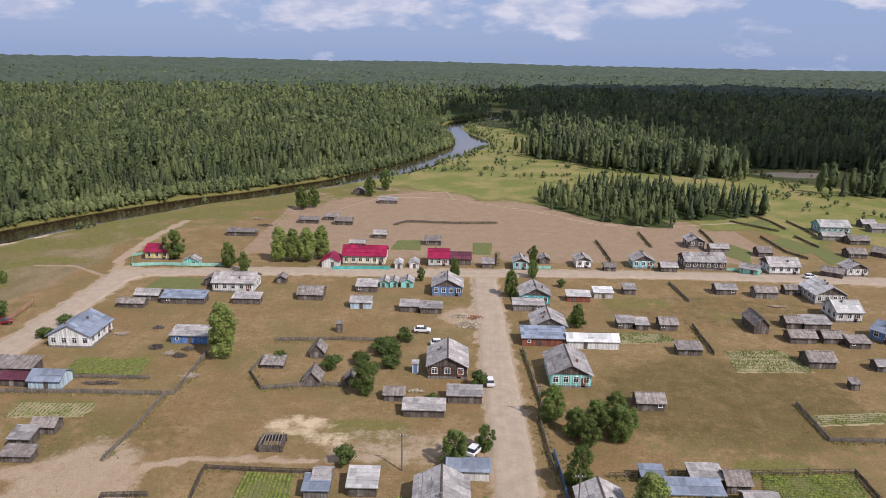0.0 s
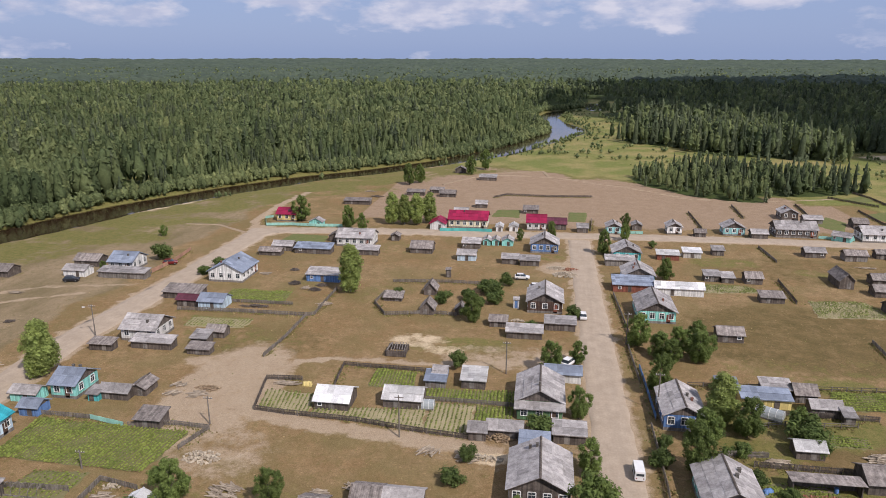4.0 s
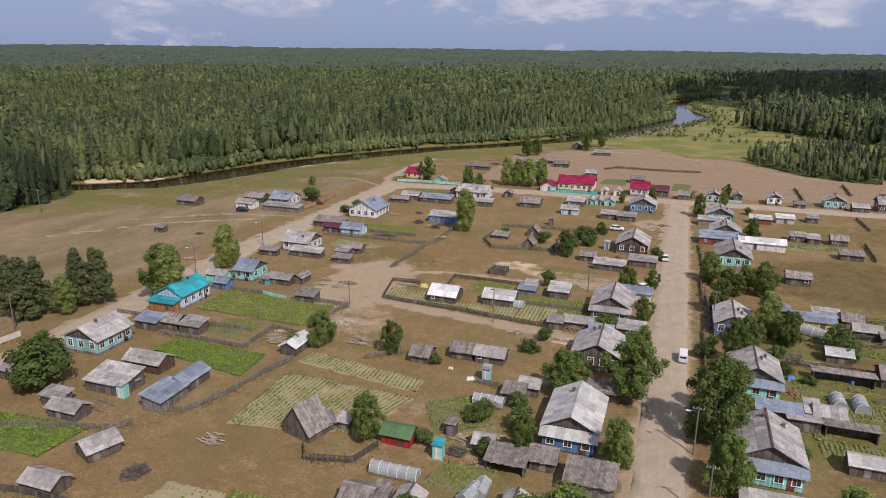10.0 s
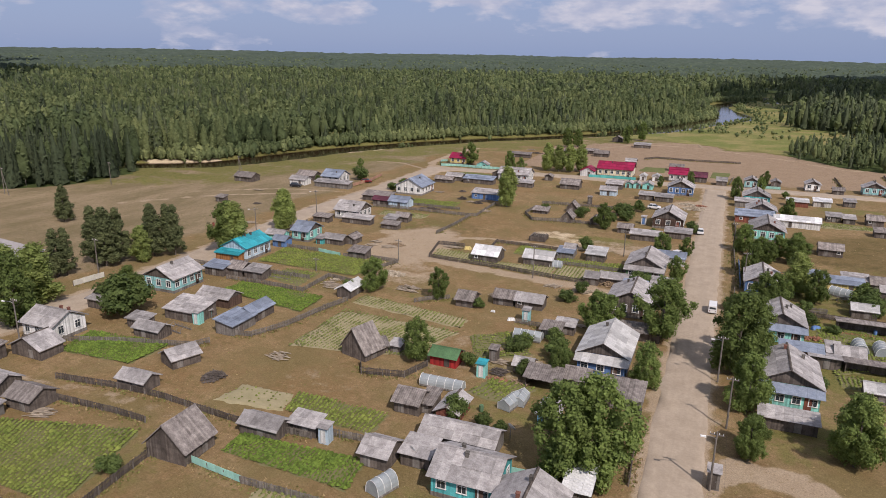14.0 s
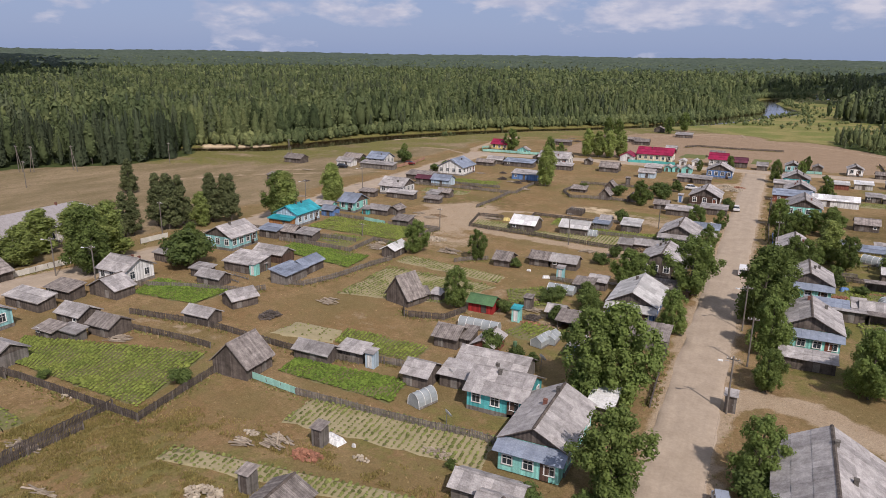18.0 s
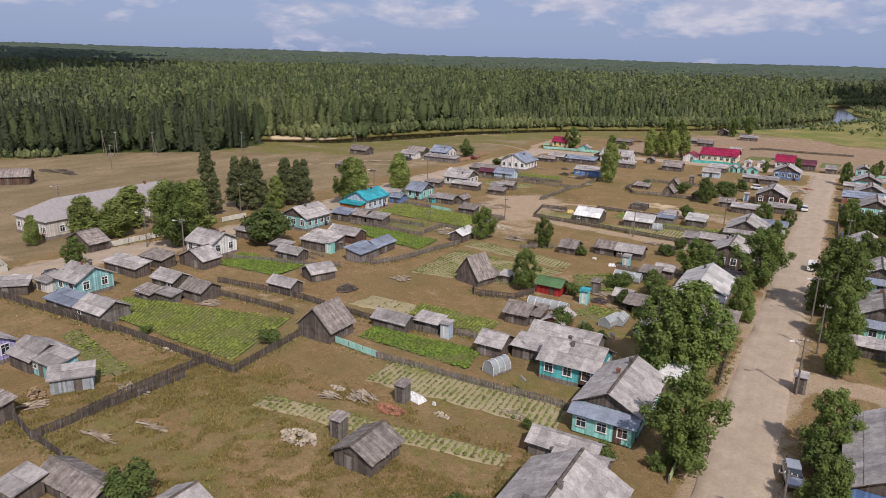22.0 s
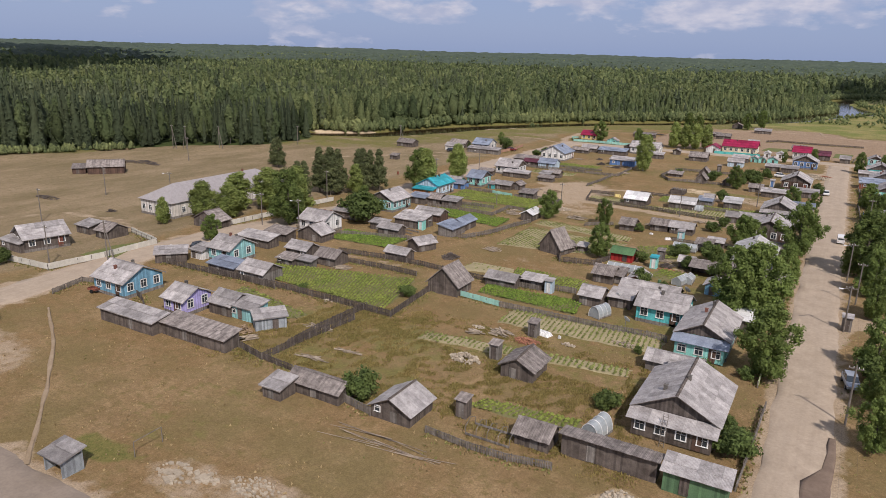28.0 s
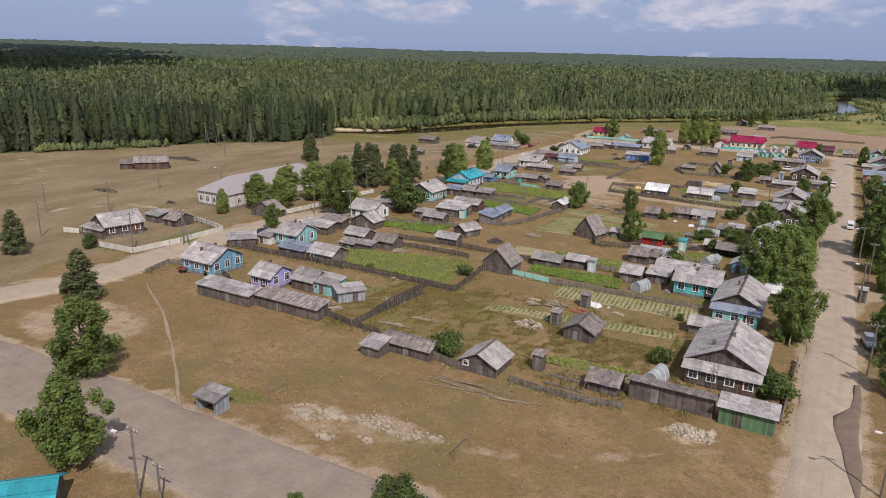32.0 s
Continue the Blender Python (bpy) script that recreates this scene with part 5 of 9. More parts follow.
building(-72.3, 50.7, 90, 6.3, 3.9, 1.702, "m", "grey", "bluegrey", 0.5)
building(-72.7, 56.7, 90, 6.2, 3.9, 1.702, "p", "log", "bluegrey", 0.5)
building(-71.4, 36.7, 68, 4.7, 4.3, 1.48, "p", "log", "slate", 0.5)
building(-71.2, 28.2, 0, 5.1, 3.4, 1.48, "p", "log", "slate", 0.5)
building(-83.0, 42.9, 0, 5.5, 3.4, 1.48, "p", "log", "slate", 0.5)
building(-87.6, 45.0, 0, 4.3, 2.6, 1.48, "m", "log", "slate", 0.5)
building(-63.5, 74.4, 90, 5.8, 3.4, 1.628, "p", "log", "white", 0.5)
building(-47.8, 50.6, 73, 4.3, 5.5, 1.5, "p", "log", "wood", 1.2)
building(-45.8, 52.4, 41, 2.7, 2.6, 1.332, "m", "log", "wood", 0.5)
building(-43.1, 53.5, 0, 2.0, 2.1, 1.332, "m", "log", "slate", 0.5)
building(-34.5, 53.0, 0, 4.5, 3.4, 1.628, "p", "red", "green", 0.5)
building(-33.5, 38.3, 0, 3.9, 4.3, 1.702, "p", "log", "wood", 0.5)
building(-31.1, 39.0, 0, 2.0, 3.4, 1.48, "m", "log", "wood", 0.5)
building(-27.7, 38.6, 0, 3.2, 5.2, 1.628, "g", "rust", "slate", 0.5)
building(-20.1, 24.9, 0, 7.6, 7.0, 2.632, "p", "teal", "slate", 0.5, h=1)
building(-24.1, 32.4, 0, 9.6, 4.3, 1.85, "p", "grey", "slate", 0.5)
building(-12.6, 18.5, 0, 7.1, 11.0, 3.008, "g", "mint", "slate", 0.5, h=1, skirt=1)
building(-14.6, 6.8, 0, 7.0, 3.4, 1.554, "p", "grey", "slate", 0.5)
building(-12.2, 4.4, 0, 5.1, 3.9, 1.554, "p", "grey", "slate", 0.5)
building(-54.1, 17.8, 90, 5.3, 6.0, 1.9, "p", "log", "wood", 0.9)
building(-47.6, 25.2, 0, 5.7, 3.4, 1.48, "p", "log", "slate", 0.5)
building(-42.9, 27.4, 0, 4.1, 2.6, 1.48, "m", "log", "slate", 0.5)
building(-31.6, 25.6, 0, 3.8, 4.3, 1.776, "p", "log", "slate", 0.5)
building(-27.3, 27.1, 0, 3.9, 3.4, 1.628, "m", "log", "slate", 0.5)
building(-8.9, 28.0, 0, 3.0, 4.3, 1.776, "m", "log", "white", 0.5)
building(-15.7, 42.4, 0, 2.7, 4.3, 1.776, "g", "azure", "slate", 0.5)
building(13.8, 17.4, 0, 9.4, 14.6, 3.4, "g", "blue", "slate", 0.55, h=1)
building(-12.0, 64.6, 0, 7.7, 11.0, 2.82, "g", "blue", "pale_slate", 0.5, h=1, skirt=1)
building(13.1, 64.9, 0, 8.6, 10.0, 2.914, "g", "mint", "slate", 0.5, h=1, skirt=1)
building(12.8, 53.0, 0, 7.1, 2.6, 1.554, "m", "log", "slate", 0.5)
building(20.7, 79.3, 0, 2.1, 3.4, 1.628, "m", "log", "slate", 0.5)
building(22.9, 79.0, 0, 4.3, 3.9, 1.628, "p", "log", "slate", 0.5)
building(19.2, 75.6, 0, 4.6, 2.3, 1.85, "m", "log", "slate", -0.08)
building(25.2, 75.2, 0, 7.0, 2.2, 1.9, "m", "log", "wood", -0.06, bay=1)
building(25.6, 66.5, 0, 5.1, 3.4, 1.628, "p", "log", "pale_slate", 0.5)
building(27.4, 93.5, 0, 9.4, 2.3, 2.0, "m", "log", "wood", -0.06, bay=1)
building(-22.2, 70.0, 0, 3.5, 3.0, 1.48, "m", "log", "wood", 0.5)
building(-20.4, 72.5, 0, 3.5, 2.6, 1.554, "m", "log", "slate", 0.5)
building(-18.8, 51.7, 0, 5.3, 3.4, 1.628, "m", "log", "wood", 0.5, bay=1)
building(-14.4, 54.1, 0, 3.7, 3.9, 1.628, "p", "log", "wood", 0.5)
building(-8.0, 51.0, 0, 6.2, 4.3, 1.776, "m", "grey", "wood", 0.5)
building(-22.8, 55.3, 0, 3.0, 3.0, 1.332, "p", "log", "slate", 0.5)
building(13.4, 88.6, 0, 7.8, 9.0, 2.82, "g", "mint", "slate", 0.5, h=1, skirt=1)
building(16.0, 77.3, 0, 6.3, 2.6, 1.776, "m", "orange", "bluegrey", 0.5)
building(-11.4, 88.7, 0, 8.6, 10.0, 2.82, "g", "log", "slate", 0.5, h=1)
building(-11.7, 113.2, 0, 8.1, 10.0, 2.82, "g", "green", "slate", 0.5, h=1, skirt=1)
building(-7.6, 123.2, 0, 6.8, 3.9, 1.776, "p", "white", "bluegrey", 0.5)
building(-7.0, 102.0, 0, 5.2, 3.4, 1.628, "m", "log", "slate", 0.5)
building(-12.3, 98.0, 0, 4.6, 3.4, 1.628, "m", "log", "bluegrey", 0.5)
building(-21.2, 101.0, 0, 3.0, 3.4, 1.628, "p", "log", "slate", 0.5)
building(-17.0, 102.1, 0, 5.7, 3.4, 1.628, "p", "log", "slate", 0.5)
building(-8.7, 75.2, 0, 7.5, 3.0, 1.48, "m", "log", "wood", 0.5)
building(35.5, 96.1, 0, 5.2, 5.2, 1.776, "p", "log", "wood", 0.5)
building(28.3, 102.9, 0, 4.4, 3.4, 1.554, "p", "log", "pale_slate", 0.5)
building(21.1, 122.6, 0, 3.7, 2.6, 1.554, "m", "log", "bluegrey", 0.5)
building(26.4, 118.3, 0, 8.3, 3.4, 1.702, "m", "yellow", "bluegrey", 0.5)
building(29.4, 122.5, 0, 5.1, 3.4, 1.628, "m", "log", "slate", 0.5)
building(33.8, 121.7, 0, 3.9, 4.3, 1.628, "p", "log", "wood", 0.5)
building(35.4, 116.5, 0, 5.1, 3.4, 1.628, "p", "log", "slate", 0.5)
building(38.2, 114.1, 0, 2.0, 2.6, 1.406, "m", "log", "slate", 0.5)
building(11.2, 111.6, 0, 6.8, 9.6, 2.82, "g", "blue", "slate", 0.5, h=1)
building(-46.5, 108.2, 0, 6.2, 6.0, 1.702, "p", "log", "white", 0.5)
building(-34.8, 110.2, 0, 6.9, 5.2, 1.702, "p", "log", "pale_slate", 0.5)
building(-40.6, 78.6, 0, 3.6, 4.3, 1.48, "p", "log", "wood", 0.5)
building(-34.2, 82.3, 0, 4.2, 3.9, 1.554, "p", "log", "wood", 0.5)
building(-29.2, 82.2, 0, 5.4, 3.9, 1.554, "p", "log", "slate", 0.5)
building(-94.1, 106.0, 0, 5.2, 7.0, 2.632, "p", "mint", "bluegrey", 0.5, h=1)
building(-100.2, 102.1, 0, 5.3, 3.4, 1.628, "p", "mint", "slate", 0.5)
building(-95.8, 97.8, 0, 3.8, 3.4, 1.628, "p", "blue", "bluegrey", 0.5)
building(-85.2, 105.1, 0, 5.7, 3.4, 1.48, "p", "log", "slate", 0.5)
building(-81.8, 107.5, 0, 3.3, 4.3, 1.48, "g", "log", "wood", 0.5)
building(-88.4, 103.7, 0, 2.2, 2.6, 1.332, "m", "teal", "slate", 0.5)
building(-74.1, 97.1, 0, 4.6, 3.4, 1.48, "m", "log", "wood", 0.5)
building(-95.3, 131.6, 0, 8.2, 8.0, 2.632, "p", "white", "slate", 0.5, h=1)
building(-90.5, 125.8, 0, 9.0, 3.0, 1.48, "m", "log", "slate", 0.5)
building(-100.3, 123.5, 0, 5.2, 2.6, 1.406, "m", "log", "wood", 0.5)
building(-81.7, 129.2, 0, 3.7, 3.4, 1.554, "m", "log", "slate", 0.5)
building(-80.2, 133.4, 0, 4.2, 3.4, 1.554, "p", "log", "wood", 0.5)
building(-158.0, 165.0, 0, 7.8, 5.2, 1.776, "p", "log", "wood", 0.5)
building(-137.3, 168.0, 0, 6.6, 4.3, 1.776, "p", "white", "slate", 0.5)
building(-140.0, 177.5, 0, 7.6, 5.2, 1.776, "p", "log", "wood", 0.5)
building(-127.7, 176.1, 0, 7.6, 8.0, 2.632, "p", "white", "bluegrey", 0.5, h=1)
building(-123.7, 167.9, 0, 13.7, 3.4, 1.628, "m", "grey", "slate", 0.5)
building(-142.4, 132.2, 0, 3.2, 2.6, 1.406, "m", "log", "wood", 0.5)
building(-94.7, 172.8, 90, 10.7, 10.0, 2.82, "p", "white", "bluegrey", 0.5, h=1)
building(-89.2, 150.4, 0, 6.4, 5.2, 1.85, "p", "paleblue", "bluegrey", 0.5)
building(-95.6, 150.5, 0, 5.6, 3.4, 1.628, "p", "log", "maroon", 0.5)
building(-99.6, 155.6, 0, 9.9, 4.3, 1.628, "m", "log", "wood", 0.5)
building(-69.3, 173.4, 0, 9.2, 4.3, 1.924, "m", "blue", "slate", 0.5)
building(-79.7, 124.5, 0, 5.1, 2.6, 1.184, "m", "log", "wood", 0.5)
building(-39.5, 167.0, 0, 3.4, 4.0, 1.6, "g", "log", "wood", 1)
building(-38.0, 153.6, 0, 3.4, 4.0, 1.6, "g", "log", "wood", 1)
building(-30.4, 154.2, 0, 2.7, 3.0, 1.332, "g", "log", "wood", 0.8)
building(-47.8, 161.1, 0, 4.7, 3.4, 0.888, "m", "log", "wood", 0.5)
building(-21.2, 148.1, 0, 4.1, 3.4, 1.48, "p", "log", "wood", 0.5)
building(-40.3, 129.9, 0, 3.7, 3.4, 1.184, "ruin", "log", "wood", 0.5)
building(-7.7, 147.9, 0, 6.8, 3.4, 1.628, "m", "log", "slate", 0.5)
building(-11.1, 161.4, 0, 8.5, 10.0, 2.82, "g", "brown", "slate", 0.5, h=1)
building(-30.4, 117.4, 0, 3.9, 3.4, 1.48, "m", "grey", "bluegrey", 0.5)
building(-29.9, 119.5, 0, 2.7, 4.3, 1.776, "p", "grey", "slate", 0.5)
building(-23.6, 118.7, 0, 4.6, 4.3, 1.628, "m", "log", "pale_slate", 0.5)
building(13.7, 159.2, 0, 8.7, 11.0, 2.82, "g", "mint", "slate", 0.5, h=1)
building(22.0, 175.5, 0, 12.0, 4.3, 1.924, "p", "white", "white", 0.5)
building(11.0, 177.0, 0, 10.4, 5.2, 1.924, "m", "rust", "bluegrey", 0.5)
building(12.9, 183.8, 0, 8.4, 8.0, 2.82, "g", "cyan", "slate", 0.5, h=1)
building(9.8, 198.6, 0, 8.3, 3.4, 1.776, "m", "grey", "slate", 0.5)
building(12.1, 205.3, 0, 8.3, 8.0, 2.82, "g", "teal", "slate", 0.5, h=1)
building(-11.5, 211.0, 0, 8.7, 8.0, 2.82, "g", "blue", "slate", 0.5, h=1)
building(27.4, 147.1, 0, 5.5, 4.3, 1.776, "p", "log", "wood", 0.5)
building(32.5, 187.9, 0, 4.1, 3.4, 1.628, "m", "log", "slate", 0.5)
building(36.4, 187.2, 0, 3.4, 3.4, 1.48, "m", "log", "slate", 0.5)
building(42.9, 187.6, 0, 4.5, 4.3, 1.776, "p", "log", "wood", 0.5)
building(43.3, 172.7, 0, 5.8, 3.4, 1.48, "m", "log", "wood", 0.5)
building(65.2, 188.8, 0, 3.8, 8.0, 2.4, "g", "log", "wood", 0.9)
building(75.0, 190.9, 0, 4.1, 4.3, 1.702, "p", "log", "wood", 0.5)
building(72.8, 181.5, 0, 6.4, 4.3, 1.628, "p", "log", "wood", 0.5)
building(80.1, 181.7, 0, 5.2, 4.3, 1.628, "p", "log", "wood", 0.5)
building(70.2, 168.2, 0, 6.1, 5.2, 1.776, "p", "log", "wood", 0.5)
building(80.6, 190.3, 0, 6.8, 4.3, 1.628, "m", "log", "slate", 0.5)
building(84.8, 178.7, 0, 5.1, 3.4, 1.48, "m", "log", "wood", 0.5)
building(91.5, 197.9, 0, 7.1, 8.0, 2.82, "p", "white", "pale_slate", 0.5, h=1)
building(94.7, 183.0, -58, 5.7, 7.0, 2.632, "p", "blue", "bluegrey", 0.5, h=1)
building(82.5, 166.2, 0, 2.5, 3.4, 1.48, "p", "log", "slate", 0.5)
building(71.7, 156.6, 0, 2.0, 2.1, 1.48, "m", "log", "wood", 0.5)
building(1.1, 236.5, 0, 3.9, 4.3, 1.702, "p", "log", "slate", 0.5)
building(11.2, 236.0, 0, 5.2, 6.0, 2.632, "g", "cyan", "slate", 0.5, h=1)
building(19.6, 242.6, 0, 3.5, 4.3, 1.776, "g", "log", "slate", 0.5)
building(31.3, 239.2, 0, 5.2, 6.0, 2.632, "g", "white", "slate", 0.5, h=1)
building(39.1, 235.3, 0, 3.8, 3.4, 1.628, "p", "log", "wood", 0.5)
building(50.5, 240.4, 0, 7.3, 6.0, 2.632, "g", "cyan", "slate", 0.5, h=1)
building(57.7, 236.3, 0, 5.3, 4.3, 1.776, "p", "log", "slate", 0.5)
building(70.0, 241.3, 0, 13.3, 8.0, 2.82, "p", "log", "slate", 0.5, h=1)
building(83.4, 236.0, -34, 5.8, 4.3, 1.776, "p", "mint", "slate", 0.5)
building(93.8, 238.6, 0, 9.9, 8.0, 2.632, "p", "white", "slate", 0.5, h=1)
building(108.5, 234.6, -36, 6.5, 4.3, 1.776, "p", "log", "wood", 0.5)
building(116.3, 237.2, 0, 7.1, 6.0, 2.444, "g", "white", "slate", 0.5, h=1)
building(76.0, 266.8, 0, 6.1, 7.0, 2.632, "g", "log", "slate", 0.5, h=1)
building(82.3, 260.5, 0, 6.5, 4.3, 1.776, "p", "grey", "slate", 0.5)
building(96.5, 257.0, 0, 5.1, 5.2, 1.776, "p", "log", "wood", 0.5)
building(138.9, 293.9, 0, 12.1, 8.0, 2.82, "p", "cyan", "pale_slate", 0.5, h=1)
building(132.9, 281.6, 0, 8.7, 4.3, 1.776, "p", "grey", "slate", 0.5)
building(139.4, 276.4, 0, 7.5, 5.2, 1.776, "p", "log", "wood", 0.5)
building(128.2, 257.8, 0, 6.3, 5.2, 1.776, "p", "log", "wood", 0.5)
building(158.9, 304.2, 0, 5.7, 5.2, 1.776, "p", "log", "slate", 0.5)
building(158.7, 296.3, 0, 6.9, 5.2, 1.776, "p", "grey", "slate", 0.5)
building(138.5, 259.2, -40, 6.1, 5.2, 1.776, "p", "log", "wood", 0.5)
building(31.7, 210.0, 0, 5.4, 3.4, 1.702, "m", "pale", "white", 0.5)
building(24.3, 206.7, 0, 6.5, 3.4, 1.628, "m", "rust", "pale_slate", 0.5)
building(39.9, 213.8, 0, 3.6, 3.4, 1.628, "m", "log", "slate", 0.5)
building(67.7, 215.9, 0, 5.9, 4.3, 1.702, "p", "log", "slate", 0.5)
building(78.0, 213.5, 0, 6.3, 4.3, 1.924, "p", "grey", "wood", 0.5)
building(87.2, 216.7, 0, 4.8, 3.4, 1.702, "p", "log", "wood", 0.5)
building(93.8, 212.2, 0, 9.1, 10.0, 2.82, "g", "pale", "pale_slate", 0.5, h=1)
building(-14.4, 239.0, 0, 6.9, 8.0, 2.82, "p", "white", "crimson", 0.5, h=1)
building(-7.4, 240.4, 0, 6.6, 6.0, 1.998, "p", "log", "maroon", 0.5)
building(-37.9, 239.5, 0, 13.9, 9.0, 3.008, "p", "cream", "crimson", 0.5, h=1)
building(-47.9, 234.9, 0, 5.6, 6.9, 2.072, "g", "white", "crimson", 0.5)
building(-103.5, 239.1, 0, 8.0, 7.0, 2.632, "p", "yellow", "crimson", 0.5, h=1)
building(-90.7, 231.5, 0, 5.0, 3.4, 1.702, "g", "mint", "slate", 0.5)
building(-86.1, 269.1, 0, 10.8, 3.4, 1.48, "m", "log", "wood", 0.5)
building(-52.4, 289.6, 0, 7.0, 4.3, 1.628, "p", "log", "wood", 0.5)
building(-58.1, 296.6, 0, 6.2, 3.4, 1.48, "m", "log", "wood", 0.5)
building(-66.3, 290.5, 0, 7.8, 3.4, 1.48, "m", "log", "wood", 0.5)
building(-54.5, 351.9, 0, 5.6, 4.3, 1.776, "g", "log", "wood", 0.5)
building(-38.9, 331.5, 0, 8.4, 4.3, 1.48, "m", "log", "slate", 0.5)
building(-36.3, 270.3, 0, 4.7, 4.3, 1.628, "p", "log", "slate", 0.5)
building(-42.7, 257.0, 0, 5.4, 3.4, 1.628, "p", "log", "slate", 0.5)
building(-26.8, 234.0, 0, 2.6, 4.3, 1.702, "g", "white", "pale_slate", 0.5)
building(-22.0, 234.8, 0, 3.1, 4.3, 1.702, "g", "white", "pale_slate", 0.5)
building(-16.9, 262.4, 0, 5.9, 4.3, 1.628, "m", "log", "wood", 0.5)
building(-70.4, 210.4, 0, 11.9, 8.0, 2.82, "p", "white", "slate", 0.5, h=1)
building(-78.1, 213.7, 0, 4.1, 5.2, 1.924, "g", "log", "wood", 0.5)
building(-64.2, 199.1, 0, 7.3, 3.4, 1.628, "m", "log", "slate", 0.5)
building(-90.9, 200.6, 0, 6.5, 4.3, 1.628, "p", "log", "slate", 0.5)
building(-92.8, 194.8, 0, 7.0, 3.4, 1.332, "p", "log", "wood", 0.5)
building(-80.7, 198.7, 0, 11.5, 4.3, 1.628, "m", "log", "bluegrey", 0.5)
building(-59.3, 216.8, 0, 3.0, 3.4, 1.628, "g", "log", "wood", 0.5)
building(-48.3, 204.7, 0, 6.9, 6.0, 1.702, "p", "log", "wood", 0.5)
building(-34.0, 211.2, 0, 5.9, 4.3, 1.702, "m", "log", "slate", 0.5)
building(-33.9, 198.1, 0, 5.7, 4.3, 1.85, "p", "paleblue", "slate", 0.5)
building(-29.5, 215.7, 0, 2.7, 4.3, 1.702, "g", "mint", "slate", 0.5)
building(-26.8, 215.9, 0, 2.5, 4.3, 1.702, "g", "mint", "slate", 0.5)
building(-23.0, 216.0, 0, 3.8, 4.3, 1.702, "g", "mint", "slate", 0.5)
building(-21.2, 196.0, 0, 4.9, 3.4, 1.628, "m", "log", "slate", 0.5)
building(-15.6, 195.1, 0, 5.8, 3.4, 1.628, "m", "log", "slate", 0.5)
building(-15.3, 142.3, 0, 7.8, 3.4, 1.48, "m", "log", "slate", 0.5)
building(-59.2, -67.8, 45, 5.2, 4.3, 1.924, "p", "log", "teal", 0.5)

# ---------------------------------------------------------------- fences
POST = Shape().box(0, 0, -0.2, 0.13, 0.13, 1.0).mesh("post", POLE)
FENCEMAT = {"grey": material("fence_grey", (0.24, 0.215, 0.19), (0.135, 0.118, 0.10), scale=0.8, fine=9, rough=0.95, vary=0.25, island=0.3),
            "dark": material("fence_dark", (0.138, 0.116, 0.102), (0.075, 0.062, 0.054), scale=0.8, fine=9, rough=0.95, vary=0.25, island=0.3),
            "mint": material("fence_mint", (0.34, 0.62, 0.53), (0.27, 0.51, 0.44), rough=0.8, island=0.12),
            "teal": material("fence_teal", (0.10, 0.45, 0.42), (0.08, 0.36, 0.34), rough=0.8, island=0.12),
            "blue": material("fence_blue", (0.12, 0.25, 0.50), (0.10, 0.20, 0.40), rough=0.8, island=0.12),
            "white": material("fence_white", (0.62, 0.60, 0.53), (0.48, 0.46, 0.40), rough=0.9, island=0.08),
            "rose": material("fence_rose", (0.42, 0.25, 0.17), (0.34, 0.20, 0.14), rough=0.9, island=0.1),
            "lime": material("fence_lime", (0.52, 0.60, 0.34), (0.44, 0.50, 0.28), rough=0.9, island=0.1)}
FENCEWORD = {"grey": "weathered grey picket fence", "dark": "dark old board fence", "mint": "mint green painted board fence", "teal": "turquoise-painted board fence", "blue": "blue-painted picket fence", "white": "pale whitewashed low wall fence",
             "rose": "reddish plank fence", "lime": "pale yellow-green picket fence"}
FN = [0]
FENCED = []


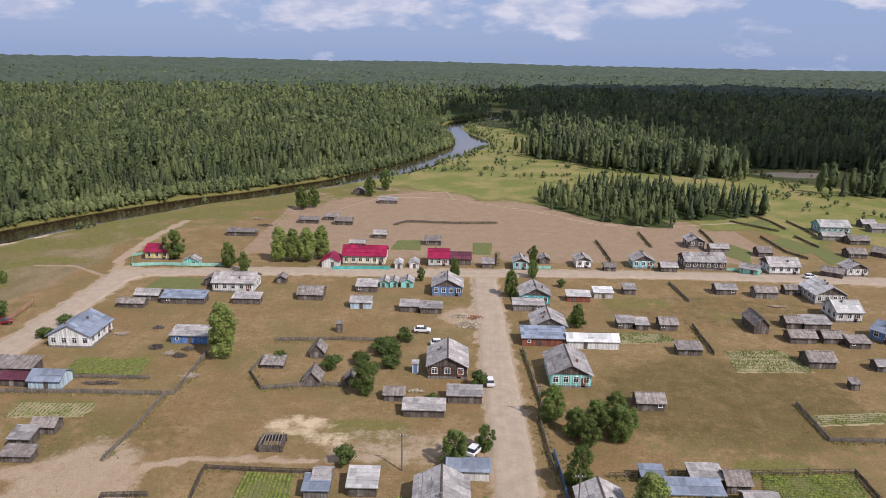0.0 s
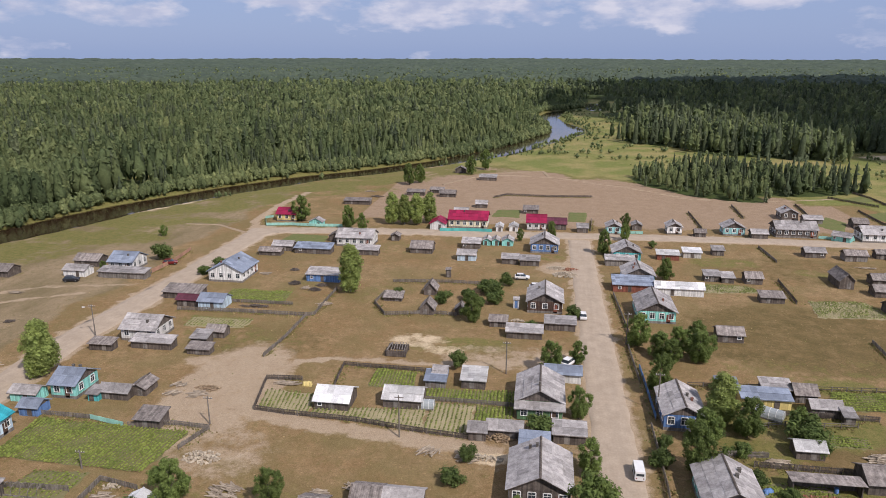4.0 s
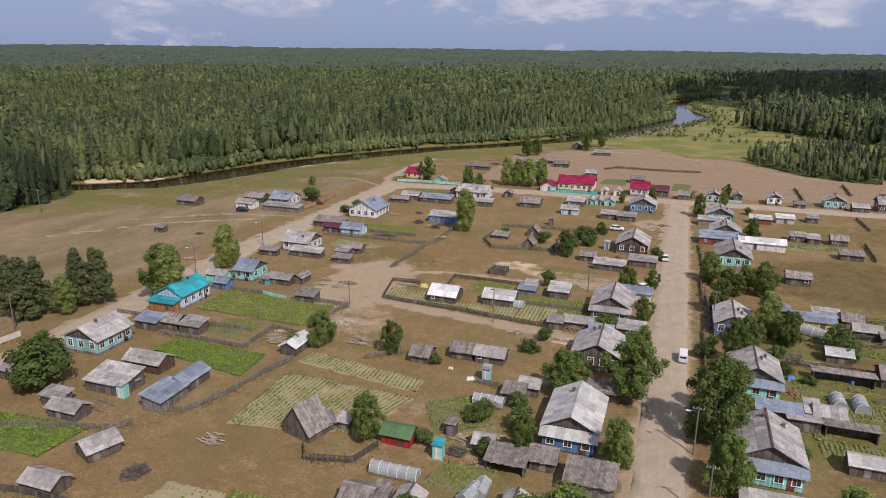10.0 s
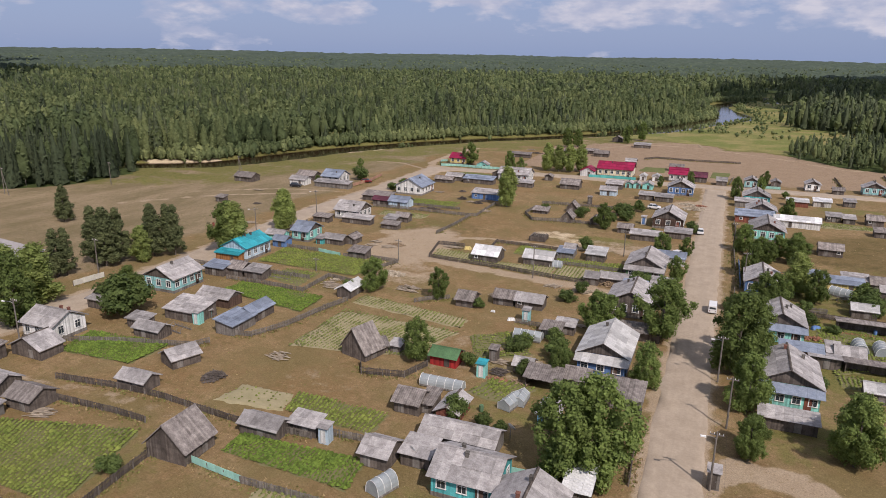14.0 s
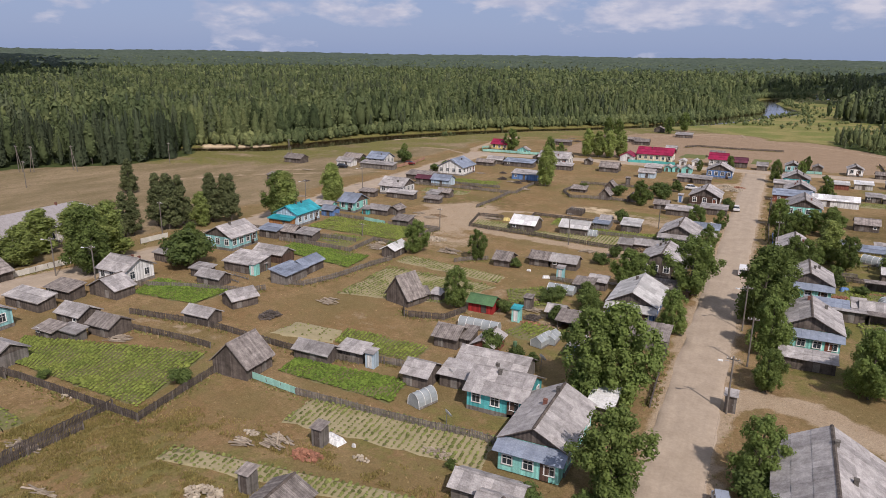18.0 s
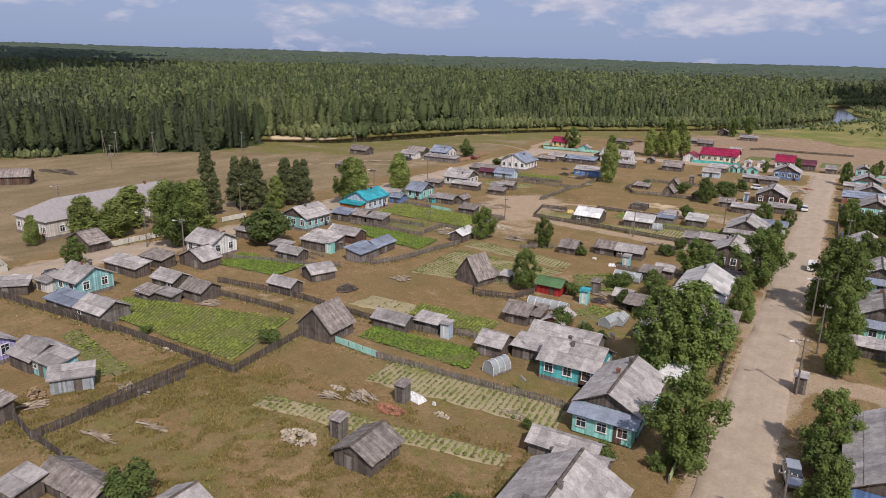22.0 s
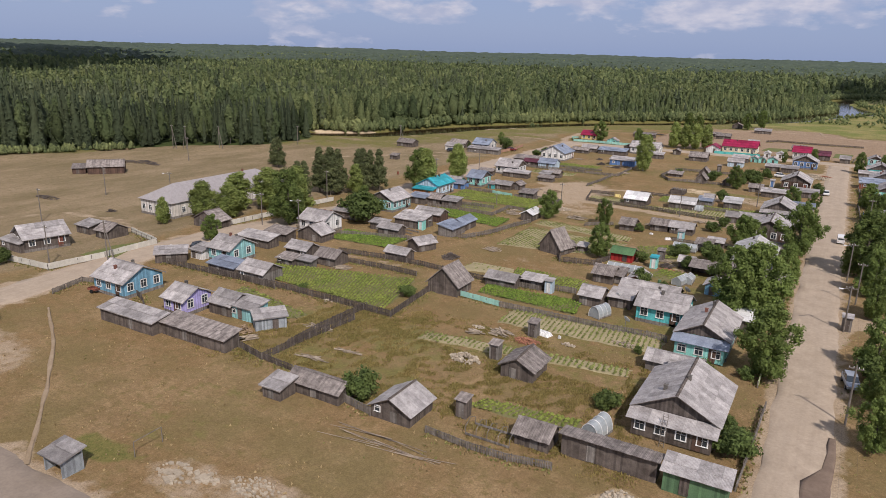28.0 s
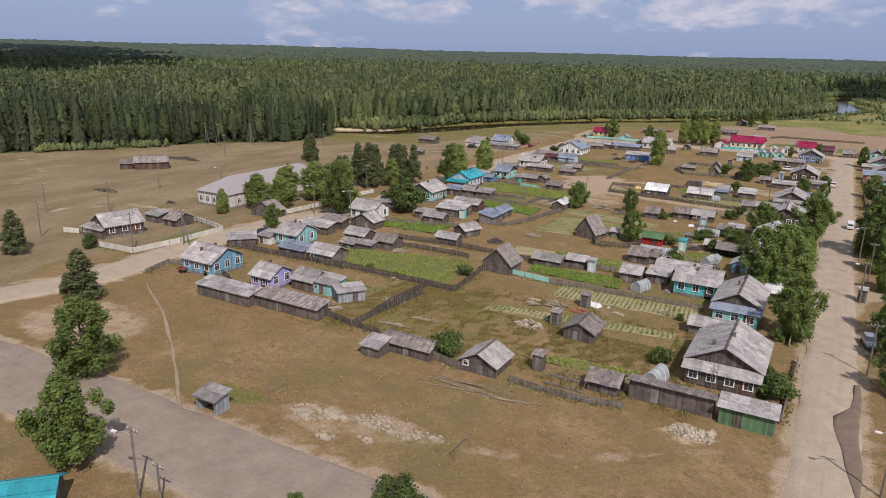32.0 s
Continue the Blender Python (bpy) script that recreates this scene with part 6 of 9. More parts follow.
def fence(kind, tall, line, style="picket"):
    """Posts, rails and uneven slats along a line."""
    FN[0] += 1
    rnd = random.Random(FN[0])
    FENCED.append(line)
    tall *= 0.82 if kind != "white" else 1.25
    x0, y0 = line[0]
    ob = empty("fence", x0, y0)
    tagged(ob, FENCEWORD[kind] + (" of rails" if style == "rail" else "") + " around a yard", "fence", group="village fences")
    mat = FENCEMAT[kind]
    slats = Shape()
    for (xa, ya), (xb, yb) in zip(line, line[1:]):
        L = math.hypot(xb - xa, yb - ya)
        if L < 0.3:
            continue
        ang = math.atan2(yb - ya, xb - xa)
        m = Matrix.Translation((xa - x0, ya - y0, 0)) @ Matrix.Rotation(ang, 4, "Z")
        n = max(1, round(L / 2.6))
        for i in range(n + 1):
            p = new("post", POST)
            p.parent = ob
            p.matrix_basis = m @ Matrix.Translation((L * i / n, 0, 0)) @ pose(0, 0, 0, rnd.uniform(-4, 4), rnd.uniform(-4, 4), 0) @ Matrix.Diagonal((1, 1, tall + 0.1 + (0.15 if style == "rail" else 0), 1))
        rails = Shape()
        for z in (0.3, tall * 0.8):
            rails.box(L / 2, 0.06, z * tall if z < 0.5 else z, L, 0.05, 0.1, m)
        part("rail", rails, mat, ob)
        if style == "rail":
            continue
        if style == "panel":
            k = max(1, round(L / 0.9))
            for i in range(k):
                slats.box(L * (i + 0.5) / k, -0.05, 0.03, L / k - 0.02, 0.05, tall + rnd.uniform(-0.03, 0.03), m)
            continue
        step = 0.16
        k = max(2, int(L / step))
        lean = 0
        for i in range(k):
            lean = 0.9 * lean + rnd.uniform(-0.02, 0.02)
            if rnd.random() < 0.03:
                continue
            h = tall * rnd.uniform(0.86, 1.08)
            u = L * (i + 0.5) / k
            p = [(u - 0.055, -0.02, 0), (u + 0.055, -0.02, 0), (u + 0.055 + lean, -0.05 + lean, h), (u + lean, -0.05 + lean, h + 0.06), (u - 0.055 + lean, -0.05 + lean, h)]
            q = [(a, b + 0.025, c) for a, b, c in p]
            slats.add([m @ Vector(v) for v in p + q], [(0, 1, 2, 3, 4), (9, 8, 7, 6, 5), (0, 5, 6, 1), (1, 6, 7, 2), (2, 7, 8, 3), (3, 8, 9, 4), (4, 9, 5, 0)])
    if slats.v:
        s = part("slats", slats, mat, ob)
        s["kind"] = "stuff"
    return ob


# ---------------------------------------------------------------- gardens
PLOTS = []


def garden(kind, a, b, c, d, gap=0.75):
    """A dug plot a b c d with crops in rows that run from the side a-d to the side b-c."""
    PLOTS.append((a, b, c, d))
    a, b, c, d = (Vector((*q, 0)) for q in (a, b, c, d))
    r = np.random.RandomState(int(abs(a.x * 7 + a.y * 3)) % 9999)
    n = 14
    v, f = [], []
    at = lambda u, w: a.lerp(b, u).lerp(d.lerp(c, u), w)
    for j in range(n + 1):
        for i in range(n + 1):
            p = at(i / n, j / n)
            rim = i in (0, n) or j in (0, n)
            v.append((p.x + r.uniform(-0.3, 0.3) * rim, p.y + r.uniform(-0.3, 0.3) * rim, -0.1 if rim else 0.03 + 0.007 * (len(PLOTS) % 7)))
    for j in range(n):
        for i in range(n):
            q = j * (n + 1) + i
            f.append((q, q + 1, q + n + 2, q + n + 1))
    word = {"rank": "dense rank green potato plants covering the soil", "green": "lush green potato rows on dug brown soil", "rows": "sparse pale green potato rows on dry soil", "lawn": "mown green grass plot", "pale": "pale dry soil with scattered small plants", "beds": "mixed green vegetable beds"}[kind]
    soil = {"rank": SOIL, "green": SOIL, "rows": PALESOIL, "lawn": LAWN, "pale": PALESOIL, "beds": SOIL}[kind]
    ob = bulk("garden", v, f, soil, True)
    tagged(ob, word, "garden", kind="structure")
    if kind == "lawn":
        return
    depth = ((d - a).length + (c - b).length) / 2
    width = ((b - a).length + (c - d).length) / 2
    gap = {"green": 0.62, "rank": 0.52, "rows": 0.72}.get(kind, gap)
    rows = max(2, int(depth / gap))
    cols = max(2, int(width / {"green": 0.21, "rank": 0.20, "rows": 0.36, "pale": 0.7, "beds": 0.3}[kind]))
    J, I = np.meshgrid(np.arange(rows), np.arange(cols), indexing="ij")
    U, Wv = (I + r.uniform(0.1, 0.9, I.shape)) / cols, (J + 0.5 + r.uniform(-1, 1, I.shape) * {"green": 0.17, "rank": 0.3}.get(kind, 0.1)) / rows
    keep = r.uniform(0, 1, I.shape) < {"green": 0.97, "rank": 1.0, "rows": 0.92, "pale": 0.45, "beds": 0.7}[kind]
    U, Wv = U[keep], Wv[keep]
    A, B, C, D = (np.array(q[:2]) for q in (a, b, c, d))
    P = (A * (1 - U)[:, None] + B * U[:, None]) * (1 - Wv)[:, None] + (D * (1 - U)[:, None] + C * U[:, None]) * Wv[:, None]
    k = len(P)
    size = r.uniform(0.75, 1.25, k) * {"green": 0.205, "rank": 0.22, "rows": 0.19, "pale": 0.15, "beds": 0.18}[kind]
    size = size * (1 + 0.35 * wobble(P[:, 0], P[:, 1], 9, 41))
    vs, fs = [], []
    sides = 5
    spin = r.uniform(0, math.tau, k)
    for s in range(sides):
        ang = spin + s * math.tau / sides
        rr = size * r.uniform(0.7, 1.3, k)
        vs.append(np.stack([P[:, 0] + rr * np.cos(ang), P[:, 1] + rr * np.sin(ang), 0.05 + size * r.uniform(0.2, 0.8, k)], -1))
    vs.append(np.stack([P[:, 0], P[:, 1], 0.05 + size * 1.35], -1))
    m = sides + 1
    V = np.stack(vs, 1).reshape(-1, 3)
    off = np.arange(k)[:, None] * m
    for s in range(sides):
        fs.append(np.concatenate([off + s, off + (s + 1) % sides, off + sides], 1))
    tagged(bulk("potato_plants", V, np.concatenate(fs), RANKCROP if kind == "rank" else (CROP if kind != "rows" else CROPDRY)), word.split(" on ")[0], "plants", kind="stuff")


PALESOIL = material("pale_soil", (0.365, 0.310, 0.190), (0.290, 0.255, 0.140), scale=0.5, fine=4.0, rough=1.0, bump=0.4)
LAWN = material("lawn_grass", (0.12, 0.15, 0.045), (0.16, 0.155, 0.06), scale=0.5, fine=4.0, rough=1.0, bump=0.5, vary=0.3)
CROPDRY = material("crop_dry", (0.225, 0.245, 0.080), (0.160, 0.185, 0.056), scale=0.4, fine=4.0, rough=0.85, bump=0, vary=0.3, island=0.35, leaf=0.2)


# ---------------------------------------------------------------- trees
def crown_mesh(name, kind, seed):
    """Leaf clumps: many small tilted leaves over rounded limbs; a unit tree of height 1."""
    r = np.random.RandomState(seed)
    if kind == "pine":
        k, n, leaf = 6400, 64, 0.0165
        t = np.sort(r.uniform(0, 1, n))
        ang = np.arange(n) * 2.4 + r.uniform(-0.6, 0.6, n)
        far = 0.175 * (1.0 - t) ** 0.62 * r.uniform(0.3, 1.1, n)
        lobes = np.stack([far * np.cos(ang), far * np.sin(ang), 0.11 + 0.85 * t], -1)
        size, flat = r.uniform(0.045, 0.075, n) * (1.1 - 0.4 * t), 0.85
    elif kind == "bush":
        k, n, leaf = 2200, 22, 0.042
        lobes = r.normal(0, 1, (n, 3)); lobes /= np.linalg.norm(lobes, axis=1)[:, None]
        lobes = lobes * [0.44, 0.44, 0.36] * r.uniform(0.3, 1, (n, 1)) + [0, 0, 0.46]
        size, flat = r.uniform(0.13, 0.2, n), 0.95
    else:
        k, n, leaf = 8200, 60, 0.0165
        t = (np.arange(n) + r.uniform(0, 1, n)) / n
        ang = np.arange(n) * 2.4 + r.uniform(-0.5, 0.5, n)
        wide = 0.29 if kind == "broad" else 0.17
        prof = np.sin(np.pi * np.clip(0.14 + 0.8 * t, 0, 1)) ** 0.8
        limb = 1 + 0.34 * np.sin(2 * ang + r.uniform(0, 6)) * np.sin(7 * t + r.uniform(0, 6))
        far = wide * prof * limb * np.sqrt(r.uniform(0.08, 1.1, n))
        lobes = np.stack([far * np.cos(ang), far * np.sin(ang), 0.13 + 0.82 * t + r.uniform(-0.04, 0.04, n)], -1)
        size, flat = r.uniform(0.05, 0.085, n) * (1.15 - 0.35 * t), 1.25
    i = r.choice(n, k, p=size ** 2 / (size ** 2).sum())
    d = r.normal(0, 1, (k, 3)); d /= np.linalg.norm(d, axis=1)[:, None]
    c = lobes[i] + d * (size[i] * r.uniform(0.7, 1.3, k))[:, None] * [1, 1, flat]
    c[:, 2] = np.clip(c[:, 2], 0.03, 1.02)
    n_ = r.normal(0, 0.4, (k, 3)) + d + [0, 0, 0.3]
    n_ /= np.linalg.norm(n_, axis=1)[:, None]
    u = np.cross(n_, r.normal(0, 1, (k, 3))); u /= np.linalg.norm(u, axis=1)[:, None]
    w = np.cross(n_, u)
    s = (leaf * r.uniform(0.55, 1.4, k))[:, None]
    V = [np.stack([c + u * s, c - u * s * 0.6 + w * s * 0.8, c - u * s * 0.6 - w * s * 0.8], 1).reshape(-1, 3)]
    F = [np.arange(k * 3).reshape(-1, 3)]
    # leafy inside of each limb
    m, at = 5, k * 3
    for j in range(n):
        ring = [(math.cos(q) * math.sin(p), math.sin(q) * math.sin(p), math.cos(p) * flat) for p in (0.15, 1.1, 2.0, 3.0) for q in np.arange(m) * math.tau / m]
        V.append(lobes[j] + np.array(ring) * size[j] * 0.66 * r.uniform(0.88, 1.12, (len(ring), 1)))
        quad = np.array([(a * m + b, (a + 1) * m + b, (a + 1) * m + (b + 1) % m, a * m + (b + 1) % m) for a in range(3) for b in range(m)]) + at
        F += [quad[:, [0, 1, 2]], quad[:, [0, 2, 3]]]
        at += 4 * m
    me = bpy.data.meshes.new(name)
    me.from_pydata(np.concatenate(V).tolist(), [], np.concatenate(F).tolist())
    me.materials.append(NEEDLE if kind == "pine" else {"bush": BUSHLEAF, "birch": BIRCHLEAF, "broad": LEAF}[kind])
    return me


def trunk_mesh(name, kind, seed):
    rnd = random.Random(seed)
    s = Shape()
    r0 = 0.016 if kind != "broad" else 0.02
    s.tube([(0, 0, -0.02), (0.006, 0.004, 0.3), (-0.006, 0.006, 0.65), (0, 0, 0.93)], [r0, r0 * 0.8, r0 * 0.5, 0.003])
    for k in range(9):
        z, a = 0.24 + 0.07 * k, k * 2.4
        q = (0.2 if kind == "broad" else 0.13) * (1.1 - z)
        s.tube([(0, 0, z), (q * math.cos(a), q * math.sin(a), z + 0.1 + (0.05 if kind != "pine" else -0.1))], [r0 * 0.4, 0.002], 4)
    return s.mesh(name, BIRCH if kind == "birch" else BARK)


BUSHLEAF = material("bush_leaf", (0.120, 0.160, 0.045), (0.085, 0.125, 0.036), scale=0.5, fine=3.0, rough=0.8, bump=0, vary=0.3, island=0.3, objvary=0.25, leaf=0.3)
TREES = {}
for _kind in ("broad", "birch", "pine", "bush"):
    TREES[_kind] = [(crown_mesh("crown", _kind, 50 + s), trunk_mesh("trunk", _kind, s)) for s in range(4)]
TREEWORD = {"broad": "leafy green birch tree with a broad crown", "birch": "tall slender birch with a narrow leafy crown", "pine": "dark green pine with ragged layered branches", "bush": "low bushy green shrub"}
TN = [0]


def tree(kind, x, y, h, wide=1.0, z=0.0):
    TN[0] += 1
    i = TN[0]
    ob = empty("shrub" if kind == "bush" else "tree", x, y, z - 0.1, (i * 77) % 360)
    tagged(ob, TREEWORD[kind], "shrub" if kind == "bush" else "tree", group="village shrubs" if kind == "bush" else "village trees")
    wide *= {"birch": 0.95, "broad": 0.9, "pine": 0.85}.get(kind, 1.0)
    ob.scale = (h * wide, h * wide, h)
    c, t = TREES[kind][i % 4]
    for name, me in (("crown", c), ("trunk", t)):
        if kind == "bush" and name == "trunk":
            continue
        p = new(name, me)
        p.parent = ob


# ---------------------------------------------------------------- poles, cars, small things
STEEL = material("steel", (0.35, 0.35, 0.36), (0.25, 0.25, 0.26), rough=0.5, metal=0.6)
WIRE = material("wire", (0.05, 0.05, 0.05), rough=0.6, bump=0)


def pole(x, y, h=7.5, lamp=0, legs=1, rot=0):
    """A timber pole with crossarm and insulators; optionally a lamp or a second leg."""
    ob = empty("utility_pole", x, y, 0, rot)
    tagged(ob, "weathered timber utility pole" + (" with a street lamp" if lamp else ""), "pole", group="utility poles")
    part("shaft", Shape().tube([(0, 0, -0.2), (0, 0, h)], [0.13, 0.09], 8), POLE, ob)
    if legs > 1:
        part("brace", Shape().tube([(2.0, 0, -0.2), (0.05, 0, h * 0.9)], [0.12, 0.08], 8), POLE, ob)
    part("crossarm", Shape().box(0, 0.1, h - 0.5, 1.5, 0.09, 0.11), POLE, ob)
    for sx in (-0.65, -0.25, 0.25, 0.65):
        part("insulator", Shape().tube([(sx, 0.1, h - 0.4), (sx, 0.1, h - 0.22)], [0.035, 0.045], 6), TRIM, ob)
    if lamp:
        arm = part("lamp_arm", Shape().tube([(0, 0, h - 0.9), (-0.5, -0.3, h - 0.5), (-1.1, -0.6, h - 0.45)], [0.03, 0.03, 0.03], 6), STEEL, ob)
        part("lamp_head", Shape().box(-1.35, -0.73, h - 0.52, 0.6, 0.24, 0.13), TRIM, arm, "white street lamp head")


def wires(points, z=6.9, sag=0.7):
    """Slack cables from pole to pole."""
    for off in (-0.65, 0.65):
        for i, ((xa, ya), (xb, yb)) in enumerate(zip(points, points[1:])):
            s = Shape()
            s.tube([(xa + (xb - xa) * k / 8 + off, ya + (yb - ya) * k / 8, z - sag * 4 * (k / 8) * (1 - k / 8)) for k in range(9)], [0.006] * 9, 4)
            ob = new("cable", s.mesh("cable", WIRE))
            tagged(ob, "thin dark overhead cable slung between poles", "cable", group="overhead cables")


PAINT = {"white": material("car_white", (0.78, 0.78, 0.78), (0.7, 0.7, 0.7), rough=0.25, bump=0, vary=0.03), "silver": material("car_silver", (0.42, 0.46, 0.52), (0.36, 0.40, 0.46), rough=0.25, metal=0.4, bump=0, vary=0.03),
         "red": material("car_red", (0.19, 0.025, 0.025), (0.15, 0.02, 0.02), rough=0.3, bump=0, vary=0.03), "black": material("car_dark", (0.03, 0.03, 0.035), (0.02, 0.02, 0.025), rough=0.3, bump=0, vary=0.03)}
RUBBER = material("tyre_rubber", (0.02, 0.02, 0.02), rough=0.9)


def loft(shape, stations):
    """A body from cross-sections (x, half width low, half width high, z low, z mid, z high)."""
    rings = []
    for x, a, b, z0, z1, z2 in stations:
        rings.append([(x, -a * 0.9, z0), (x, a * 0.9, z0), (x, a, (z0 + z1) / 2), (x, a, z1), (x, b, z2), (x, -b, z2), (x, -a, z1), (x, -a, (z0 + z1) / 2)])
    n = 8
    faces = [tuple(range(n))[::-1]]
    for i in range(len(rings) - 1):
        faces += [(i * n + k, i * n + (k + 1) % n, (i + 1) * n + (k + 1) % n, (i + 1) * n + k) for k in range(n)]
    faces.append(tuple((len(rings) - 1) * n + k for k in range(n)))
    return shape.add([p for r in rings for p in r], faces)


def car(x, y, rot, paint, van=0):
    """A parked car along local x."""
    ob = empty("van" if van else "car", x, y, 0.03, rot)
    tagged(ob, f"{paint} {'minibus' if van else 'car'} parked on bare earth", "van" if van else "car", group="parked cars")
    if van:
        ob.scale = (0.82, 0.82, 0.82)
    body = Shape()
    if van:
        loft(body, [(-2.15, 0.88, 0.80, 0.45, 1.0, 1.9), (-2.1, 0.92, 0.82, 0.4, 1.05, 2.1), (1.5, 0.92, 0.82, 0.4, 1.05, 2.12), (1.95, 0.92, 0.78, 0.4, 1.05, 1.75), (2.2, 0.86, 0.8, 0.45, 0.95, 1.1)])
        roof = [(-2.0, 1.15, 2.0), (1.35, 1.15, 2.0)]
    else:
        loft(body, [(-2.0, 0.72, 0.66, 0.42, 0.72, 0.9), (-1.9, 0.82, 0.74, 0.32, 0.78, 0.98), (-0.9, 0.84, 0.78, 0.28, 0.8, 0.98), (0.9, 0.84, 0.78, 0.28, 0.8, 0.96), (1.8, 0.8, 0.7, 0.32, 0.72, 0.86), (2.0, 0.7, 0.62, 0.4, 0.62, 0.74)])
        cab = Shape()
        loft(cab, [(-1.75, 0.72, 0.66, 0.92, 0.96, 1.0), (-1.35, 0.76, 0.62, 0.94, 1.0, 1.46), (0.25, 0.76, 0.62, 0.94, 1.0, 1.48), (0.95, 0.74, 0.68, 0.92, 0.95, 0.99)])
        part("greenhouse", cab, GLASS, ob, "dark car windows")
        part("roof", Shape().box(-0.55, 0, 1.45, 1.7, 1.24, 0.06), PAINT[paint], ob)
        for sy in (-1, 1):
            for xx in (-0.55,):
                part("pillar", Shape().box(xx, sy * 0.705, 0.96, 0.09, 0.06, 0.5), PAINT[paint], ob)
    part("body", body, PAINT[paint], ob)
    if van:
        for sy in (-1, 1):
            part("window", Shape().box(-0.4, sy * 0.885, 1.25, 3.1, 0.05, 0.5), GLASS, ob)
        part("windscreen", Shape().box(1.86, 0, 1.25, 0.06, 1.5, 0.5, pose(0.2, 0, 0.0, 0, 0, 0)), GLASS, ob)
        part("rear_window", Shape().box(-2.15, 0, 1.3, 0.05, 1.3, 0.45), GLASS, ob)
    for sx in (-1.25, 1.28):
        for sy in (-1, 1):
            w = part("wheel", Shape().tube([(sx, sy * 0.62, 0.31), (sx, sy * 0.86, 0.31)], [0.31, 0.31], 14), RUBBER, ob)
            part("rim", Shape().tube([(sx, sy * 0.80, 0.31), (sx, sy * 0.875, 0.31)], [0.18, 0.18], 10), STEEL, w)
    fx = 2.12 if van else 1.9
    for sy in (-0.6, 0.6):
        part("headlight", Shape().box(fx, sy, 0.62, 0.1, 0.26, 0.16), TRIM, ob)
        part("tail_light", Shape().box(-fx - 0.02, sy, 0.75, 0.08, 0.2, 0.18), PAINT["red"], ob)
    return ob


FILM = material("greenhouse_film", (0.36, 0.39, 0.40), (0.27, 0.30, 0.31), rough=0.3, vary=0.15)


def greenhouse(x, y, rot, L, w, h, cover=1, arch=1):
    """A hoop or gabled greenhouse: frame ribs and clouded film."""
    L, w, h = L * 0.85, w * 0.85, h * 0.85
    ob = empty("greenhouse", x, y, 0, rot)
    tagged(ob, "small hoop greenhouse covered with clouded plastic film" if cover else "bare timber frame of an old greenhouse", "greenhouse", group="greenhouses")
    n = 9
    prof = [(-w / 2 * math.cos(math.pi * i / n), h * math.sin(math.pi * i / n) ** (0.75 if arch else 1)) for i in range(n + 1)] if arch else [(-w / 2, 0), (-w / 2, h * 0.6), (0, h), (w / 2, h * 0.6), (w / 2, 0)]
    for k in range(max(3, round(L / 1.2)) + 1):
        yy = -L / 2 + L * k / max(3, round(L / 1.2))
        part("rib", Shape().tube([(p[0], yy, p[1]) for p in prof], [0.04] * len(prof), 4), TRIM if cover else WALL["grey"], ob)
    if cover:
        s = Shape()
        m = len(prof)
        s.add([(p[0] * 0.985, yy, p[1] * 0.985) for yy in (-L / 2, L / 2) for p in prof], [(i, i + 1, m + i + 1, m + i) for i in range(m - 1)])
        part("film", s, FILM, ob)
        for sy in (-1, 1):
            e = Shape().add([(p[0] * 0.97, sy * (L / 2 - 0.03), p[1] * 0.97) for p in prof], [tuple(range(m))])
            part("end_panel", e, FILM, ob)
    for sx in (-1, 1):
        part("base_board", Shape().box(sx * w / 2, 0, 0, 0.06, L, 0.25), WALL["grey"], ob)


def outhouse(x, y, rot, wall, roof="slate", w=1.3, h=2.1):
    ob = empty("outhouse", x, y, 0, rot)
    tagged(ob, f"{COLOUR[wall]} little wooden outhouse with a sloping roof", "outhouse", group="outhouses")
    part("wall", Shape().box(0, 0, -0.1, w, w, h), WALL[wall], ob)
    part("roof", Shape().slab((-w / 2 - 0.15, -w / 2 - 0.25, h + 0.05), (w / 2 + 0.15, -w / 2 - 0.25, h + 0.05), (w / 2 + 0.15, w / 2 + 0.2, h + 0.3), (-w / 2 - 0.15, w / 2 + 0.2, h + 0.3), 0.06), ROOF[roof], ob)
    d = part("door", Shape().box(0, -w / 2 - 0.02, 0.05, 0.7, 0.05, h - 0.3), {"white": WALL["blue"], "log": WALL["grey"], "grey": WALL["log"]}.get(wall, TRIM), ob)
    part("handle", Shape().box(0.25, -w / 2 - 0.06, 0.95, 0.04, 0.05, 0.14), STEEL, d)


STONE = material("pale_rubble", (0.46, 0.40, 0.31), (0.34, 0.285, 0.215), scale=1.0, rough=0.95, island=0.25)
SLABS = material("pale_slabs", (0.44, 0.375, 0.285), (0.335, 0.28, 0.205), scale=1.5, rough=0.95, island=0.16)
FIREWOOD = material("firewood", (0.36, 0.27, 0.17), (0.24, 0.17, 0.11), scale=1.0, rough=0.95, island=0.3)
BRICKS = material("brick_rubble", (0.34, 0.16, 0.10), (0.25, 0.12, 0.08), scale=1.0, rough=0.95, island=0.25)
OLDWOOD = material("old_planks", (0.36, 0.295, 0.225), (0.21, 0.17, 0.135), scale=1.0, rough=0.95, island=0.3)
BOARDS = material("loose_boards", (0.40, 0.335, 0.255), (0.235, 0.190, 0.142), scale=1.0, rough=0.95, island=0.3)
PILEMAT = {"stone": (STONE, "heap of pale broken stone and rubble"), "wood": (FIREWOOD, "loose heap of split firewood"), "brick": (BRICKS, "heap of orange-red bricks"), "poles": (OLDWOOD, "long grey poles lying side by side in the grass"), "plank": (BOARDS, "stack of old grey planks lying in grass"), "dark": (WALL["log"], "heap of dark old logs and boards")}


